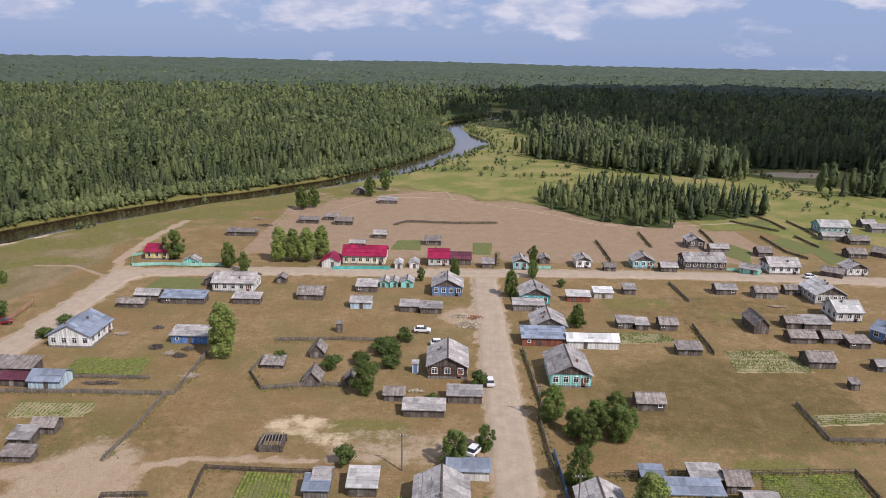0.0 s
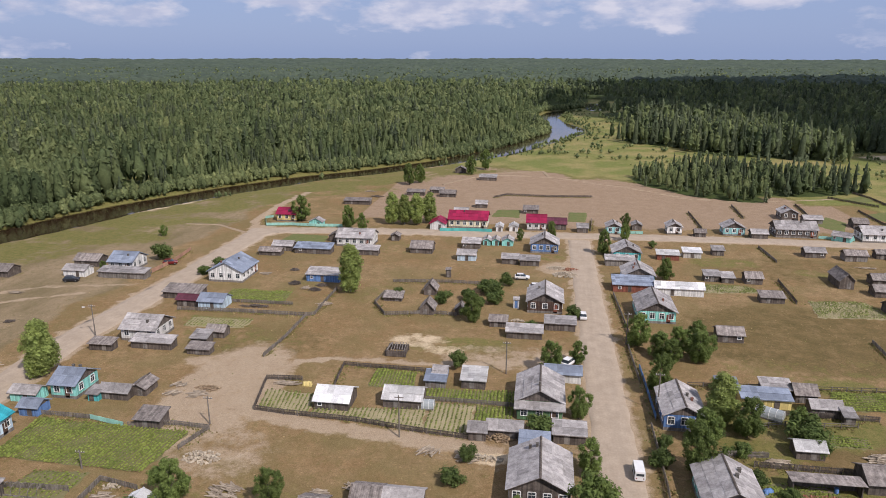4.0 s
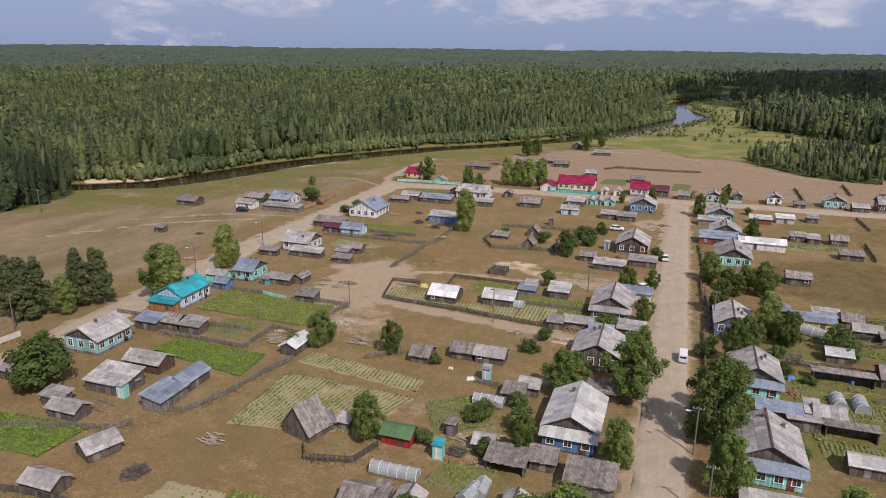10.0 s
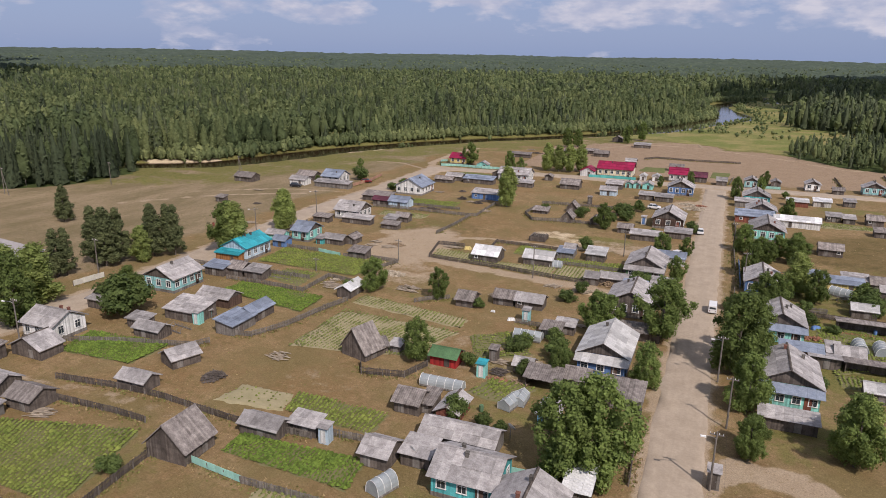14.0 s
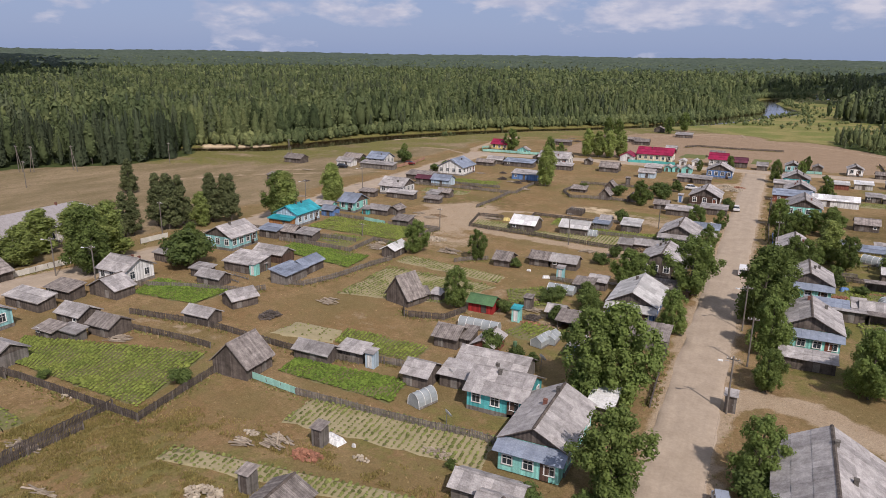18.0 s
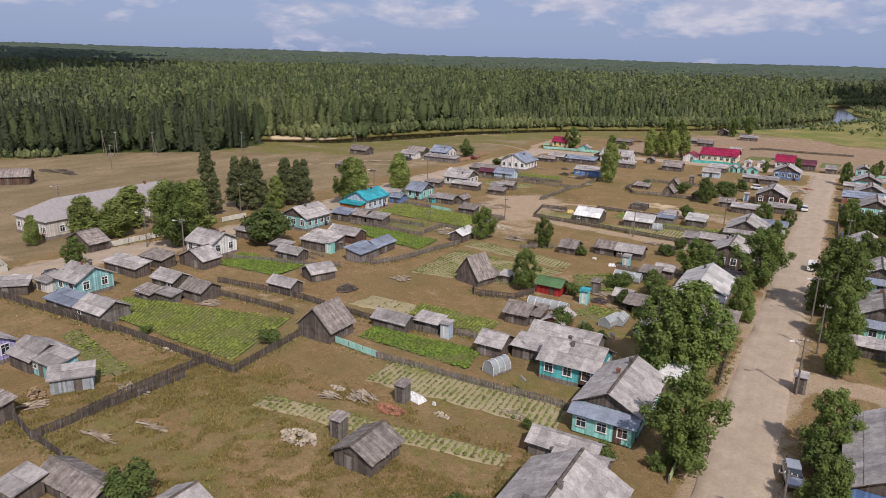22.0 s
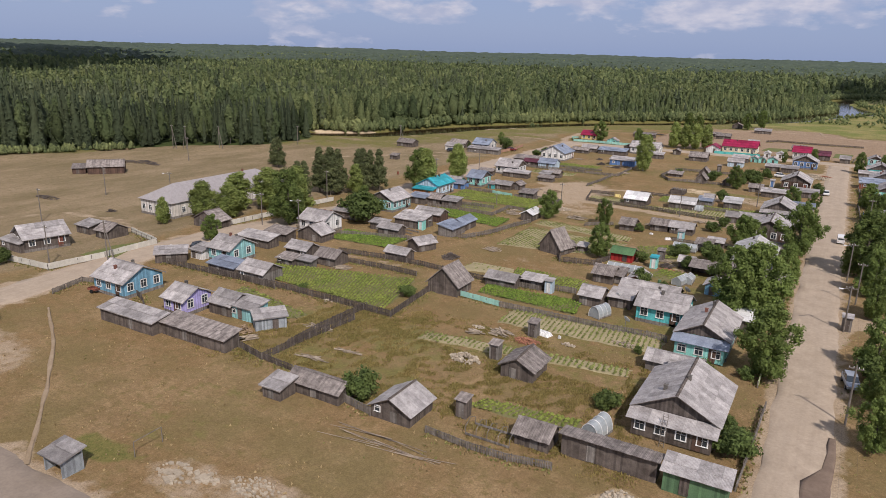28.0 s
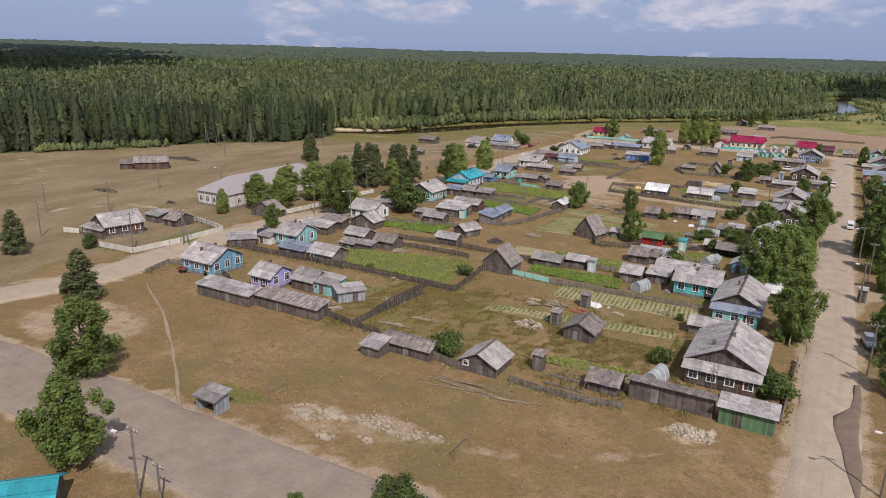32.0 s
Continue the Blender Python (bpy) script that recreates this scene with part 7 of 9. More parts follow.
def pile(kind, x, y, rx, ry, h, n=160, rot=0):
    """A heap of loose pieces."""
    mat, word = PILEMAT[kind]
    rnd = random.Random(int(abs(x) * 31 + abs(y)))
    s = Shape()
    for _ in range(n * 2 if kind == "dark" else n):
        a, q = rnd.uniform(0, math.tau), rnd.random() ** 0.75
        px_, py_ = q * rx * math.cos(a), q * ry * math.sin(a)
        z = h * (1 - q) * rnd.uniform(0.3, 1.0)
        if kind in ("stone", "brick"):
            e = rnd.uniform(0.1, 0.34)
            s.box(0, 0, -e / 2, e * rnd.uniform(0.8, 1.5), e, e * 0.7, pose(px_, py_, z, rnd.uniform(-40, 40), rnd.uniform(-40, 40), rnd.uniform(0, 180)))
        else:
            L = rnd.uniform(0.35, 0.6) if kind == "wood" else {"poles": rnd.uniform(5.0, 8.0), "dark": rnd.uniform(0.4, 1.3)}.get(kind, rnd.uniform(0.7, 2.4))
            turn = rnd.uniform(0, 180) if kind == "wood" else rot + rnd.gauss(0, {"poles": 3, "dark": 50}.get(kind, 16))
            thick = {"poles": 0.055, "wood": 0.16}.get(kind, 0.11)
            if kind == "plank":
                s.box(0, 0, 0, L, rnd.uniform(0.14, 0.24), 0.045, pose(px_ * 0.6, py_, z * 0.6 + 0.02, rnd.uniform(-6, 6), rnd.uniform(-3, 3), turn))
                continue
            s.box(0, 0, 0, L, thick, thick * 0.7, pose(px_ * (1 if kind == "wood" else 0.6), py_, z, rnd.uniform(-15, 15), rnd.uniform(-10, 10), turn))
    ob = new({"stone": "rubble_heap", "wood": "firewood_heap", "brick": "brick_heap", "plank": "plank_stack", "poles": "lying_poles", "dark": "log_heap"}[kind], s.mesh("heap", mat))
    ob.location = (x, y, 0)
    tagged(ob, word, "heap", kind="stuff")


def rubble(x, y, rx, ry, n, size):
    """Broken pale slabs trodden flat into the ground, each with an uneven outline."""
    rnd = random.Random(int(abs(x) * 17 + abs(y) * 5))
    s = Shape()
    for _ in range(n):
        a, q = rnd.uniform(0, math.tau), math.sqrt(rnd.random())
        cx, cy, e, top = q * rx * math.cos(a), q * ry * math.sin(a), size * rnd.uniform(0.25, 1.0) * (1.15 - 0.6 * q), rnd.uniform(0.02, 0.055)
        m = rnd.randint(5, 8)
        ring = [(cx + e * rnd.uniform(0.55, 1.05) * math.cos(k * math.tau / m + a), cy + 0.75 * e * rnd.uniform(0.55, 1.05) * math.sin(k * math.tau / m + a)) for k in range(m)]
        s.add([(u, w, top + rnd.uniform(-0.015, 0.02)) for u, w in ring] + [(u, w, -0.15) for u, w in ring],
              [tuple(range(m))] + [(k, m + k, m + (k + 1) % m, (k + 1) % m) for k in range(m)])
    ob = new("rubble_patch", s.mesh("rubble_patch", SLABS))
    ob.location = (x, y, 0)
    tagged(ob, "scatter of pale broken slabs trodden into dry grass", "rubble", kind="stuff")


def cart(x, y, rot):
    """A small two-wheeled cart with a drawbar."""
    ob = empty("cart", x, y, 0, rot)
    tagged(ob, "small dark rusty two-wheeled cart beside a fence", "cart")
    s = Shape().box(0, 0, 0.45, 1.7, 1.0, 0.06)
    for sy in (-0.5, 0.5):
        s.box(0, sy, 0.48, 1.7, 0.05, 0.32)
    for sx in (-0.85, 0.85):
        s.box(sx, 0, 0.48, 0.05, 1.04, 0.32)
    part("tray", s, WALL["rust"], ob)
    for sy in (-0.6, 0.6):
        part("wheel", Shape().tube([(0, sy - 0.06, 0.3), (0, sy + 0.06, 0.3)], [0.3, 0.3], 12), RUBBER, ob)
    part("drawbar", Shape().tube([(0.85, 0, 0.46), (1.9, 0, 0.1)], [0.035, 0.035], 6), STEEL, ob)


def barrel(x, y, word, colour):
    """An upright drum with two hoops and a lid."""
    ob = empty("barrel", x, y)
    tagged(ob, word, "barrel")
    part("drum", Shape().tube([(0, 0, -0.05), (0, 0, 0.3), (0, 0, 0.6), (0, 0, 0.88)], [0.28, 0.31, 0.31, 0.28], 14), WALL[colour], ob)
    for z in (0.3, 0.6):
        part("hoop", Shape().tube([(0, 0, z - 0.015), (0, 0, z + 0.015)], [0.32, 0.32], 14), WALL[colour], ob)
    part("lid", Shape().tube([(0, 0, 0.87), (0, 0, 0.91)], [0.29, 0.27], 14), WALL[colour], ob)


def ladder(x, y, h):
    """A timber ladder leant on an eave."""
    ob = empty("ladder", x, y)
    tagged(ob, "grey timber ladder leaning against a house eave", "ladder")
    for sx in (-0.24, 0.24):
        part("rail", Shape().tube([(sx, 0, -0.05), (sx, 0.9, h)], [0.04, 0.035], 5), POLE, ob)
    for k in range(1, 10):
        part("rung", Shape().tube([(-0.24, 0.09 * k, h * k / 10), (0.24, 0.09 * k, h * k / 10)], [0.025, 0.025], 5), POLE, ob)


def dish(x, y, z, rot):
    ob = empty("satellite_dish", x, y, 0, rot)
    tagged(ob, "white satellite dish on a short mast", "satellite dish", group="satellite dishes")
    part("mast", Shape().tube([(0, 0, -0.1), (0, 0, z)], [0.04, 0.04], 6), STEEL, ob)
    s = Shape()
    rings = [(0.02, 0.0), (0.3, 0.03), (0.5, 0.1), (0.6, 0.16)]
    m = pose(0, -0.1, z, 60, 0, 0)
    pts = [m @ Vector((r * math.cos(k * math.tau / 14), r * math.sin(k * math.tau / 14), q)) for r, q in rings for k in range(14)]
    s.add(pts, [(i * 14 + k, i * 14 + (k + 1) % 14, (i + 1) * 14 + (k + 1) % 14, (i + 1) * 14 + k) for i in range(3) for k in range(14)] + [tuple(range(14))[::-1]])
    part("bowl", s, TRIM, ob)


def frame_goal(x, y, rot, w=3.0, h=1.6):
    ob = empty("carpet_frame", x, y, 0, rot)
    tagged(ob, "rusty two-post carpet-beating frame on dry grass", "frame")
    for sx in (-1, 1):
        part("post", Shape().tube([(sx * w / 2, 0, -0.1), (sx * w / 2, 0, h)], [0.05, 0.05], 6), POLE, ob)
    part("bar", Shape().tube([(-w / 2, 0, h), (w / 2, 0, h)], [0.045, 0.045], 6), POLE, ob)



def tarp(x, y, L, h, rot, colour="white"):
    """A white sheet thrown over something low: sagging top, folds down the sides."""
    r = random.Random(int(abs(x * 13)))
    n, m = 10, 8
    v = []
    for j in range(m + 1):
        for i in range(n + 1):
            u, w = i / n * 2 - 1, j / m * 2 - 1
            e = max(abs(u), abs(w))
            v.append((u * L / 2 + r.uniform(-0.04, 0.04), w * L * 0.25 + r.uniform(-0.04, 0.04), -0.05 if e == 1 else h * (1 - 0.35 * e * e) * r.uniform(0.88, 1.0)))
    ob = bulk("tarpaulin", v, [(j * (n + 1) + i, j * (n + 1) + i + 1, (j + 1) * (n + 1) + i + 1, (j + 1) * (n + 1) + i) for j in range(m) for i in range(n)], {"white": TRIM, "blue": WALL["blue"], "yellow": WALL["yellow"]}[colour], True)
    ob.matrix_basis = pose(x, y, 0, 0, 0, rot)
    tagged(ob, colour + " plastic sheet thrown over a heap in the garden", "tarpaulin")


# ---------------------------------------------------------------- rough grass
def grass():
    """Tufts of dry and green grass over the open ground, thicker along fences and walls."""
    mats = (material("grass_dry", (0.42, 0.315, 0.165), (0.33, 0.245, 0.125), scale=0.3, fine=3, rough=0.95, bump=0, vary=0.25, island=0.3, leaf=0.3), material("grass_green", (0.265, 0.255, 0.090), (0.215, 0.215, 0.072), scale=0.3, fine=3, rough=0.9, bump=0, vary=0.25, island=0.3, leaf=0.3))
    for name, mat, n, seed, word in (("dry_grass", mats[0], 26000, 61, "scattered tufts of dry straw-coloured grass"), ("green_weeds", mats[1], 22000, 62, "scattered green weeds and grass tufts")):
        x, y, r = scatter(n, -135, 75, -75, 190, seed)
        meadow = inside(x, y, -95, -12, -75, 8, 8)
        if name == "dry_grass":
            q = ramp01(wobble(x, y, 9, seed) + 0.6 * wobble(x, y, 30, seed + 1), -0.8, 1.0) * (0.5 + 0.5 * meadow)
        else:
            q = ramp01(wobble(x, y, 11, seed) + 0.8 * wobble(x, y, 38, seed + 1), 0.0, 1.2) * (0.15 + 0.85 * inside(x, y, -62, -14, -28, 6, 4))
            q = np.maximum(q, 0.9 * (np.abs(np.abs(x) - 5.6) < 1.8))
        keep = r.uniform(0, 1, n) < q
        x, y = x[keep], y[keep]
        h = r.uniform(0.015, 0.06, len(x)) * (1 + 1.2 * inside(x, y, -95, -12, -75, 8, 8))
        wide = np.ones(len(x))
        # verges
        per = 9 if name == "green_weeds" else 4
        for line in FENCED:
            for (xa, ya), (xb, yb) in zip(line, line[1:]):
                m = int(math.hypot(xb - xa, yb - ya) * per)
                s, o = r.uniform(0, 1, m), r.normal(0, 0.65, m)
                L = math.hypot(xb - xa, yb - ya) + 1e-6
                x = np.concatenate([x, xa + (xb - xa) * s - (yb - ya) / L * o])
                y = np.concatenate([y, ya + (yb - ya) * s + (xb - xa) / L * o])
                h = np.concatenate([h, r.uniform(0.04, 0.19, m)])
                wide = np.concatenate([wide, np.full(m, 1.4)])
        keep = np.ones(len(x), bool)
        for line, half in ROADS:
            keep &= away(x, y, line) > half + 0.4
        for half, soft, strength, line in TRACKS:
            keep &= away(x, y, line) > half
        x, y, h, wide = x[keep], y[keep], h[keep], wide[keep]
        k = len(x)
        vs = []
        for b in range(3):
            a = r.uniform(0, math.tau, k)
            wd, ln = r.uniform(0.05, 0.14, k) * (0.7 + 1.6 * h) * wide, r.uniform(-0.25, 0.25, k)
            cx, cy = x + r.normal(0, 0.07, k), y + r.normal(0, 0.07, k)
            vs += [np.stack([cx - wd * np.cos(a), cy - wd * np.sin(a), 0 * x - 0.1], -1), np.stack([cx + wd * np.cos(a), cy + wd * np.sin(a), 0 * x - 0.1], -1), np.stack([cx + ln * np.sin(a), cy - ln * np.cos(a), h], -1)]
        V = np.stack(vs, 1).reshape(-1, 3)
        tagged(bulk(name, V, np.arange(k * 9).reshape(-1, 3), mat), word, "grass", kind="stuff")


def tall_grass():
    """Uncut golden grass over the open plots south-west of the road."""
    mat = material("grass_tall", (0.395, 0.310, 0.128), (0.285, 0.250, 0.086), scale=0.25, fine=2, rough=0.95, bump=0, vary=0.2, island=0.22, leaf=0.5)
    x, y, r = scatter(110000, -74, -12, -24, 8, 91)
    q = ramp01(wobble(x, y, 3.4, 94) + 0.8 * wobble(x, y, 9, 92) + 0.6 * wobble(x, y, 26, 93), -0.7, 1.2) * inside(x, y, -70, -14, -20, 6, 3)
    keep = (r.uniform(0, 1, len(x)) < q)
    for a, b, c, d in PLOTS:
        lo, hi = np.min([a, b, c, d], 0), np.max([a, b, c, d], 0)
        keep &= ~((x > lo[0]) & (x < hi[0]) & (y > lo[1]) & (y < hi[1]))
    for half, soft, strength, line in TRACKS:
        keep &= away(x, y, line) > half + 0.3
    for line, half in ROADS:
        keep &= away(x, y, line) > half + 0.6
    x, y = x[keep], y[keep]
    k = len(x)
    vs = []
    for b in range(3):
        a, h = r.uniform(0, math.tau, k), r.uniform(0.04, 0.18, k)
        wd, ln = r.uniform(0.035, 0.09, k), r.uniform(-0.22, 0.22, k)
        cx, cy = x + r.normal(0, 0.12, k), y + r.normal(0, 0.12, k)
        vs += [np.stack([cx - wd * np.cos(a), cy - wd * np.sin(a), 0 * x - 0.1], -1), np.stack([cx + wd * np.cos(a), cy + wd * np.sin(a), 0 * x - 0.1], -1), np.stack([cx + ln * np.sin(a), cy - ln * np.cos(a), h], -1)]
    tagged(bulk("tall_grass", np.stack(vs, 1).reshape(-1, 3), np.arange(k * 9).reshape(-1, 3), mat), "uncut golden-brown tall grass on open plots", "grass", kind="stuff")


# ---------------------------------------------------------------- fences
fence("grey", 1.1, [(-96.7, 146.3), (-80.7, 146.9), (-65.3, 146.8), (-63.6, 147.8), (-63.8, 160.6), (-63.7, 165.9)], "picket")
fence("grey", 1, [(-65.3, 146.9), (-65.4, 134.6), (-66.3, 124.3)], "picket")
fence("grey", 1.1, [(-51.0, 164.8), (-51.7, 157.2), (-47.6, 150.0), (-37.2, 152.5), (-31.2, 151.9)], "picket")
fence("grey", 1, [(-50.7, 174.0), (-36.3, 175.5), (-24.5, 175.2)], "picket")
fence("dark", 1, [(-48.6, 114.4), (-49.3, 122.8), (-41.3, 122.5), (-31.5, 122.3)], "picket")
fence("grey", 1, [(56.5, 149.0), (56.2, 141.3), (56.0, 135.7), (65.7, 135.7)], "picket")
fence("dark", 1.1, [(49.8, 189.1), (48.9, 171.6)], "picket")
fence("dark", 1.1, [(14.7, 123.2), (23.0, 123.9), (37.3, 124.8), (55.0, 126.0)], "rail")
fence("dark", 1, [(55.1, 126.1), (54.7, 118.6)], "picket")
fence("dark", 1, [(61.1, 285.3), (60.1, 263.9)], "picket")
fence("dark", 1, [(104.8, 307.7), (108.8, 302.0), (117.7, 291.5)], "picket")
fence("dark", 1, [(106.6, 282.5), (106.3, 261.0), (110.0, 252.9)], "picket")
fence("dark", 1, [(129.0, 310.0), (129.7, 297.0), (128.8, 284.4)], "picket")
fence("grey", 1, [(54.2, 223.2), (54.9, 207.2)], "picket")
fence("grey", 1, [(5.1, 252.8), (3.9, 236.8)], "picket")
fence("dark", 1, [(-32.9, 288.7), (-28.0, 295.0), (-10.4, 293.7), (7.8, 295.5)], "picket")
fence("dark", 1.1, [(-59.5, 103.8), (-54.1, 103.1), (-41.5, 102.4), (-31.7, 100.8), (-22.4, 99.7)], "picket")
fence("dark", 1.1, [(-59.5, 103.8), (-61.8, 115.0), (-55.2, 115.5)], "picket")
fence("grey", 1, [(-31.5, 111.2), (-24.3, 111.2), (-16.0, 111.0)], "picket")
fence("grey", 1.1, [(-91.2, 71.5), (-81.8, 71.7), (-72.5, 71.2), (-72.7, 81.3)], "picket")
fence("grey", 1, [(-72.8, 81.4), (-66.4, 80.1)], "picket")
fence("mint", 1, [(-85.0, 96.9), (-78.1, 95.4)], "panel")
fence("grey", 1, [(-94.7, 97.1), (-85.0, 96.9)], "picket")
fence("grey", 1, [(-77.5, 95.6), (-70.2, 97.1), (-64.1, 96.7), (-66.0, 90.5)], "picket")
fence("grey", 1.1, [(-71.3, 48.1), (-67.7, 48.9)], "picket")
fence("grey", 1.1, [(-93.9, 35.0), (-84.3, 38.5), (-73.6, 41.7), (-72.4, 44.2)], "picket")
fence("dark", 1.2, [(-83.5, 25.0), (-73.2, 26.3), (-66.1, 26.6), (-58.6, 25.9), (-51.1, 25.4)], "picket")
fence("dark", 1.2, [(-77.8, 20.6), (-67.6, 21.0), (-62.7, 20.8)], "picket")
fence("dark", 1.3, [(-46.1, 46.9), (-44.5, 44.2), (-38.2, 45.7), (-36.6, 50.5)], "picket")
fence("grey", 1.1, [(-50.1, 25.8), (-41.4, 26.0)], "picket")
fence("dark", 1.3, [(-82.3, 2.3), (-76.5, 2.6), (-63.1, 2.2), (-55.4, 2.0), (-56.0, 7.6), (-56.6, 15.2)], "picket")
fence("dark", 1.4, [(-60.7, -14.7), (-61.0, -8.9), (-60.9, -3.1), (-60.6, 2.9)], "picket")
fence("mint", 1.1, [(-51.1, 16.2), (-43.6, 15.3)], "panel")
fence("grey", 1.2, [(-43.5, 15.2), (-34.3, 15.3), (-25.2, 15.5), (-19.8, 16.0), (-17.6, 15.7)], "picket")
fence("grey", 1.2, [(-41.5, 27.5), (-35.4, 28.0)], "picket")
fence("grey", 1.1, [(-3.3, 2.7), (-3.5, -6.4), (-3.9, -16.3)], "picket")
fence("lime", 1.1, [(-4.8, 15.7), (-4.7, 11.3), (-4.7, 7.8)], "picket")
fence("dark", 1.2, [(-4.9, 48.7), (-4.6, 38.9), (-4.2, 31.9)], "picket")
fence("mint", 1.3, [(-16.8, 28.6), (-11.5, 28.8)], "panel")
fence("white", 0.9, [(-116.7, 27.2), (-116.1, 34.2), (-115.1, 42.0)], "panel")
fence("white", 0.9, [(-115.2, 55.0), (-114.4, 61.7)], "panel")
fence("white", 0.9, [(-129.9, -13.8), (-118.2, -12.9), (-116.9, -2.8), (-117.0, 8.8), (-128.5, 11.5)], "panel")
fence("white", 0.9, [(-143.5, -10.9), (-139.9, -9.7)], "panel")
fence("dark", 1.3, [(-66.1, -18.3), (-60.8, -19.5), (-60.2, -11.0), (-59.2, -2.0)], "picket")
fence("dark", 1.1, [(-61.0, -19.3), (-55.3, -19.8)], "picket")
fence("grey", 1.3, [(-45.3, -22.5), (-40.8, -23.4)], "picket")
fence("grey", 1, [(-33.8, -23.1), (-28.5, -23.5), (-24.2, -23.3), (-19.9, -22.3)], "picket")
fence("dark", 1.2, [(-100.0, -10.7), (-92.3, -13.6), (-87.0, -16.8)], "picket")
fence("teal", 1.3, [(-46.8, 229.4), (-37.6, 230.8), (-29.2, 230.7)], "panel")
fence("mint", 1.2, [(-108.2, 228.5), (-99.3, 230.2), (-90.8, 229.8), (-81.1, 230.6)], "panel")
fence("mint", 1.1, [(-108.3, 228.7), (-112.7, 238.9), (-110.3, 241.1)], "picket")
fence("mint", 1.1, [(8.8, 235.1), (20.9, 235.3)], "panel")
fence("mint", 1.1, [(76.8, 237.7), (87.1, 235.6)], "panel")
fence("rose", 1.3, [(-118.2, 171.8), (-117.5, 181.7), (-118.8, 194.8)], "panel")
fence("dark", 1.1, [(-7.5, 74.8), (-4.0, 76.8)], "picket")
fence("blue", 1.2, [(7.0, 129.7), (7.2, 118.0), (7.3, 110.0)], "picket")
fence("grey", 1.2, [(6.2, 107.7), (6.2, 99.0), (6.1, 90.3), (5.7, 81.1), (5.9, 69.8)], "picket")
fence("grey", 1, [(19.4, 108.8), (27.7, 111.2), (33.8, 111.5), (39.1, 112.1)], "rail")
fence("grey", 1, [(31.0, 87.5), (34.9, 87.5)], "picket")
fence("grey", 1.1, [(5.8, 172.0), (6.4, 158.1), (7.0, 142.5)], "picket")
fence("grey", 1.1, [(5.9, 141.2), (6.1, 130.9), (6.3, 123.9)], "picket")
fence("grey", 1, [(-86.4, 153.3), (-71.0, 153.4)], "picket")
garden("green", (-93.2, 84.6), (-93.6, 96.0), (-66.7, 95.3), (-68.1, 83.9), 0.75)
garden("rank", (-87.0, 65.1), (-87.1, 71.2), (-67.0, 70.3), (-66.6, 61.6), 0.75)
garden("rows", (-60.1, 48.3), (-60.1, 66.1), (-36.8, 64.8), (-40.8, 52.5), 0.75)
garden("rows", (-61.0, 70.0), (-60.2, 74.7), (-37.6, 70.8), (-37.2, 66.6), 0.75)
garden("rank", (-91.5, 32.0), (-93.4, 39.9), (-77.2, 41.0), (-78.0, 32.8), 0.75)
garden("pale", (-58.8, 29.0), (-58.1, 34.7), (-49.8, 34.7), (-48.5, 30.1), 0.75)
garden("green", (-48.5, 30.6), (-49.7, 35.6), (-35.3, 35.3), (-35.4, 29.8), 0.75)
garden("rank", (-49.8, 19.4), (-49.6, 23.6), (-33.0, 24.5), (-32.1, 18.6), 0.75)
garden("green", (-84.2, 5.3), (-89.4, 11.5), (-61.8, 19.3), (-58.0, 4.2), 0.75)
garden("rows", (-41.1, 9.4), (-41.4, 15.9), (-18.0, 17.5), (-17.2, 10.9), 0.75)
garden("rows", (-47.9, -2.6), (-48.0, 0.3), (-19.3, 4.0), (-19.0, 1.7), 0.75)
garden("beds", (-83.4, -2.7), (-83.8, 0.0), (-66.2, -4.1), (-67.5, -7.5), 0.75)
garden("green", (-32.9, -15.7), (-31.7, -13.1), (-20.4, -12.0), (-20.3, -14.5), 0.75)
garden("green", (-89.2, 155.2), (-90.4, 162.2), (-74.1, 162.4), (-73.9, 154.5), 0.75)
garden("rows", (-90.4, 137.2), (-90.8, 142.9), (-76.2, 142.9), (-76.7, 137.9), 0.75)
garden("green", (-42.7, 115.0), (-42.6, 121.9), (-34.7, 121.8), (-34.1, 114.6), 0.75)
garden("lawn", (-96.4, 208.8), (-94.9, 219.1), (-82.2, 218.4), (-80.7, 208.7), 0.75)
garden("lawn", (-3.5, 250.0), (-2.8, 265.5), (4.2, 266.0), (2.9, 249.7), 0.75)
garden("lawn", (-31.2, 254.1), (-29.8, 266.4), (-20.8, 267.2), (-20.8, 253.6), 0.75)
garden("lawn", (81.4, 259.0), (91.4, 271.1), (94.5, 262.2), (88.0, 245.2), 0.75)
garden("lawn", (106.3, 277.2), (116.6, 283.1), (120.5, 264.3), (111.0, 258.4), 0.75)
garden("lawn", (115.5, 267.5), (125.4, 274.0), (123.8, 254.0), (114.7, 245.4), 0.75)
garden("lawn", (108.5, 304.5), (120.6, 314.9), (123.7, 305.9), (112.6, 297.9), 0.75)
garden("rows", (52.3, 174.2), (65.8, 175.0), (67.8, 163.6), (50.8, 162.7), 0.75)
garden("green", (39.6, 124.3), (54.6, 125.6), (53.5, 118.9), (36.4, 117.4), 0.75)
garden("rows", (57.4, 144.9), (72.6, 146.9), (69.9, 142.4), (57.0, 140.9), 0.75)
garden("green", (-32.4, 111.8), (-32.4, 115.4), (-16.0, 116.6), (-15.9, 111.8), 0.75)
garden("rows", (-59.2, 104.5), (-60.4, 111.2), (-50.4, 110.8), (-50.0, 103.5), 0.75)
garden("rows", (-49.8, 103.5), (-49.8, 106.2), (-30.6, 108.2), (-30.4, 101.3), 0.75)
garden("rows", (-30.2, 101.3), (-30.2, 110.6), (-22.6, 110.6), (-22.6, 100.6), 0.75)
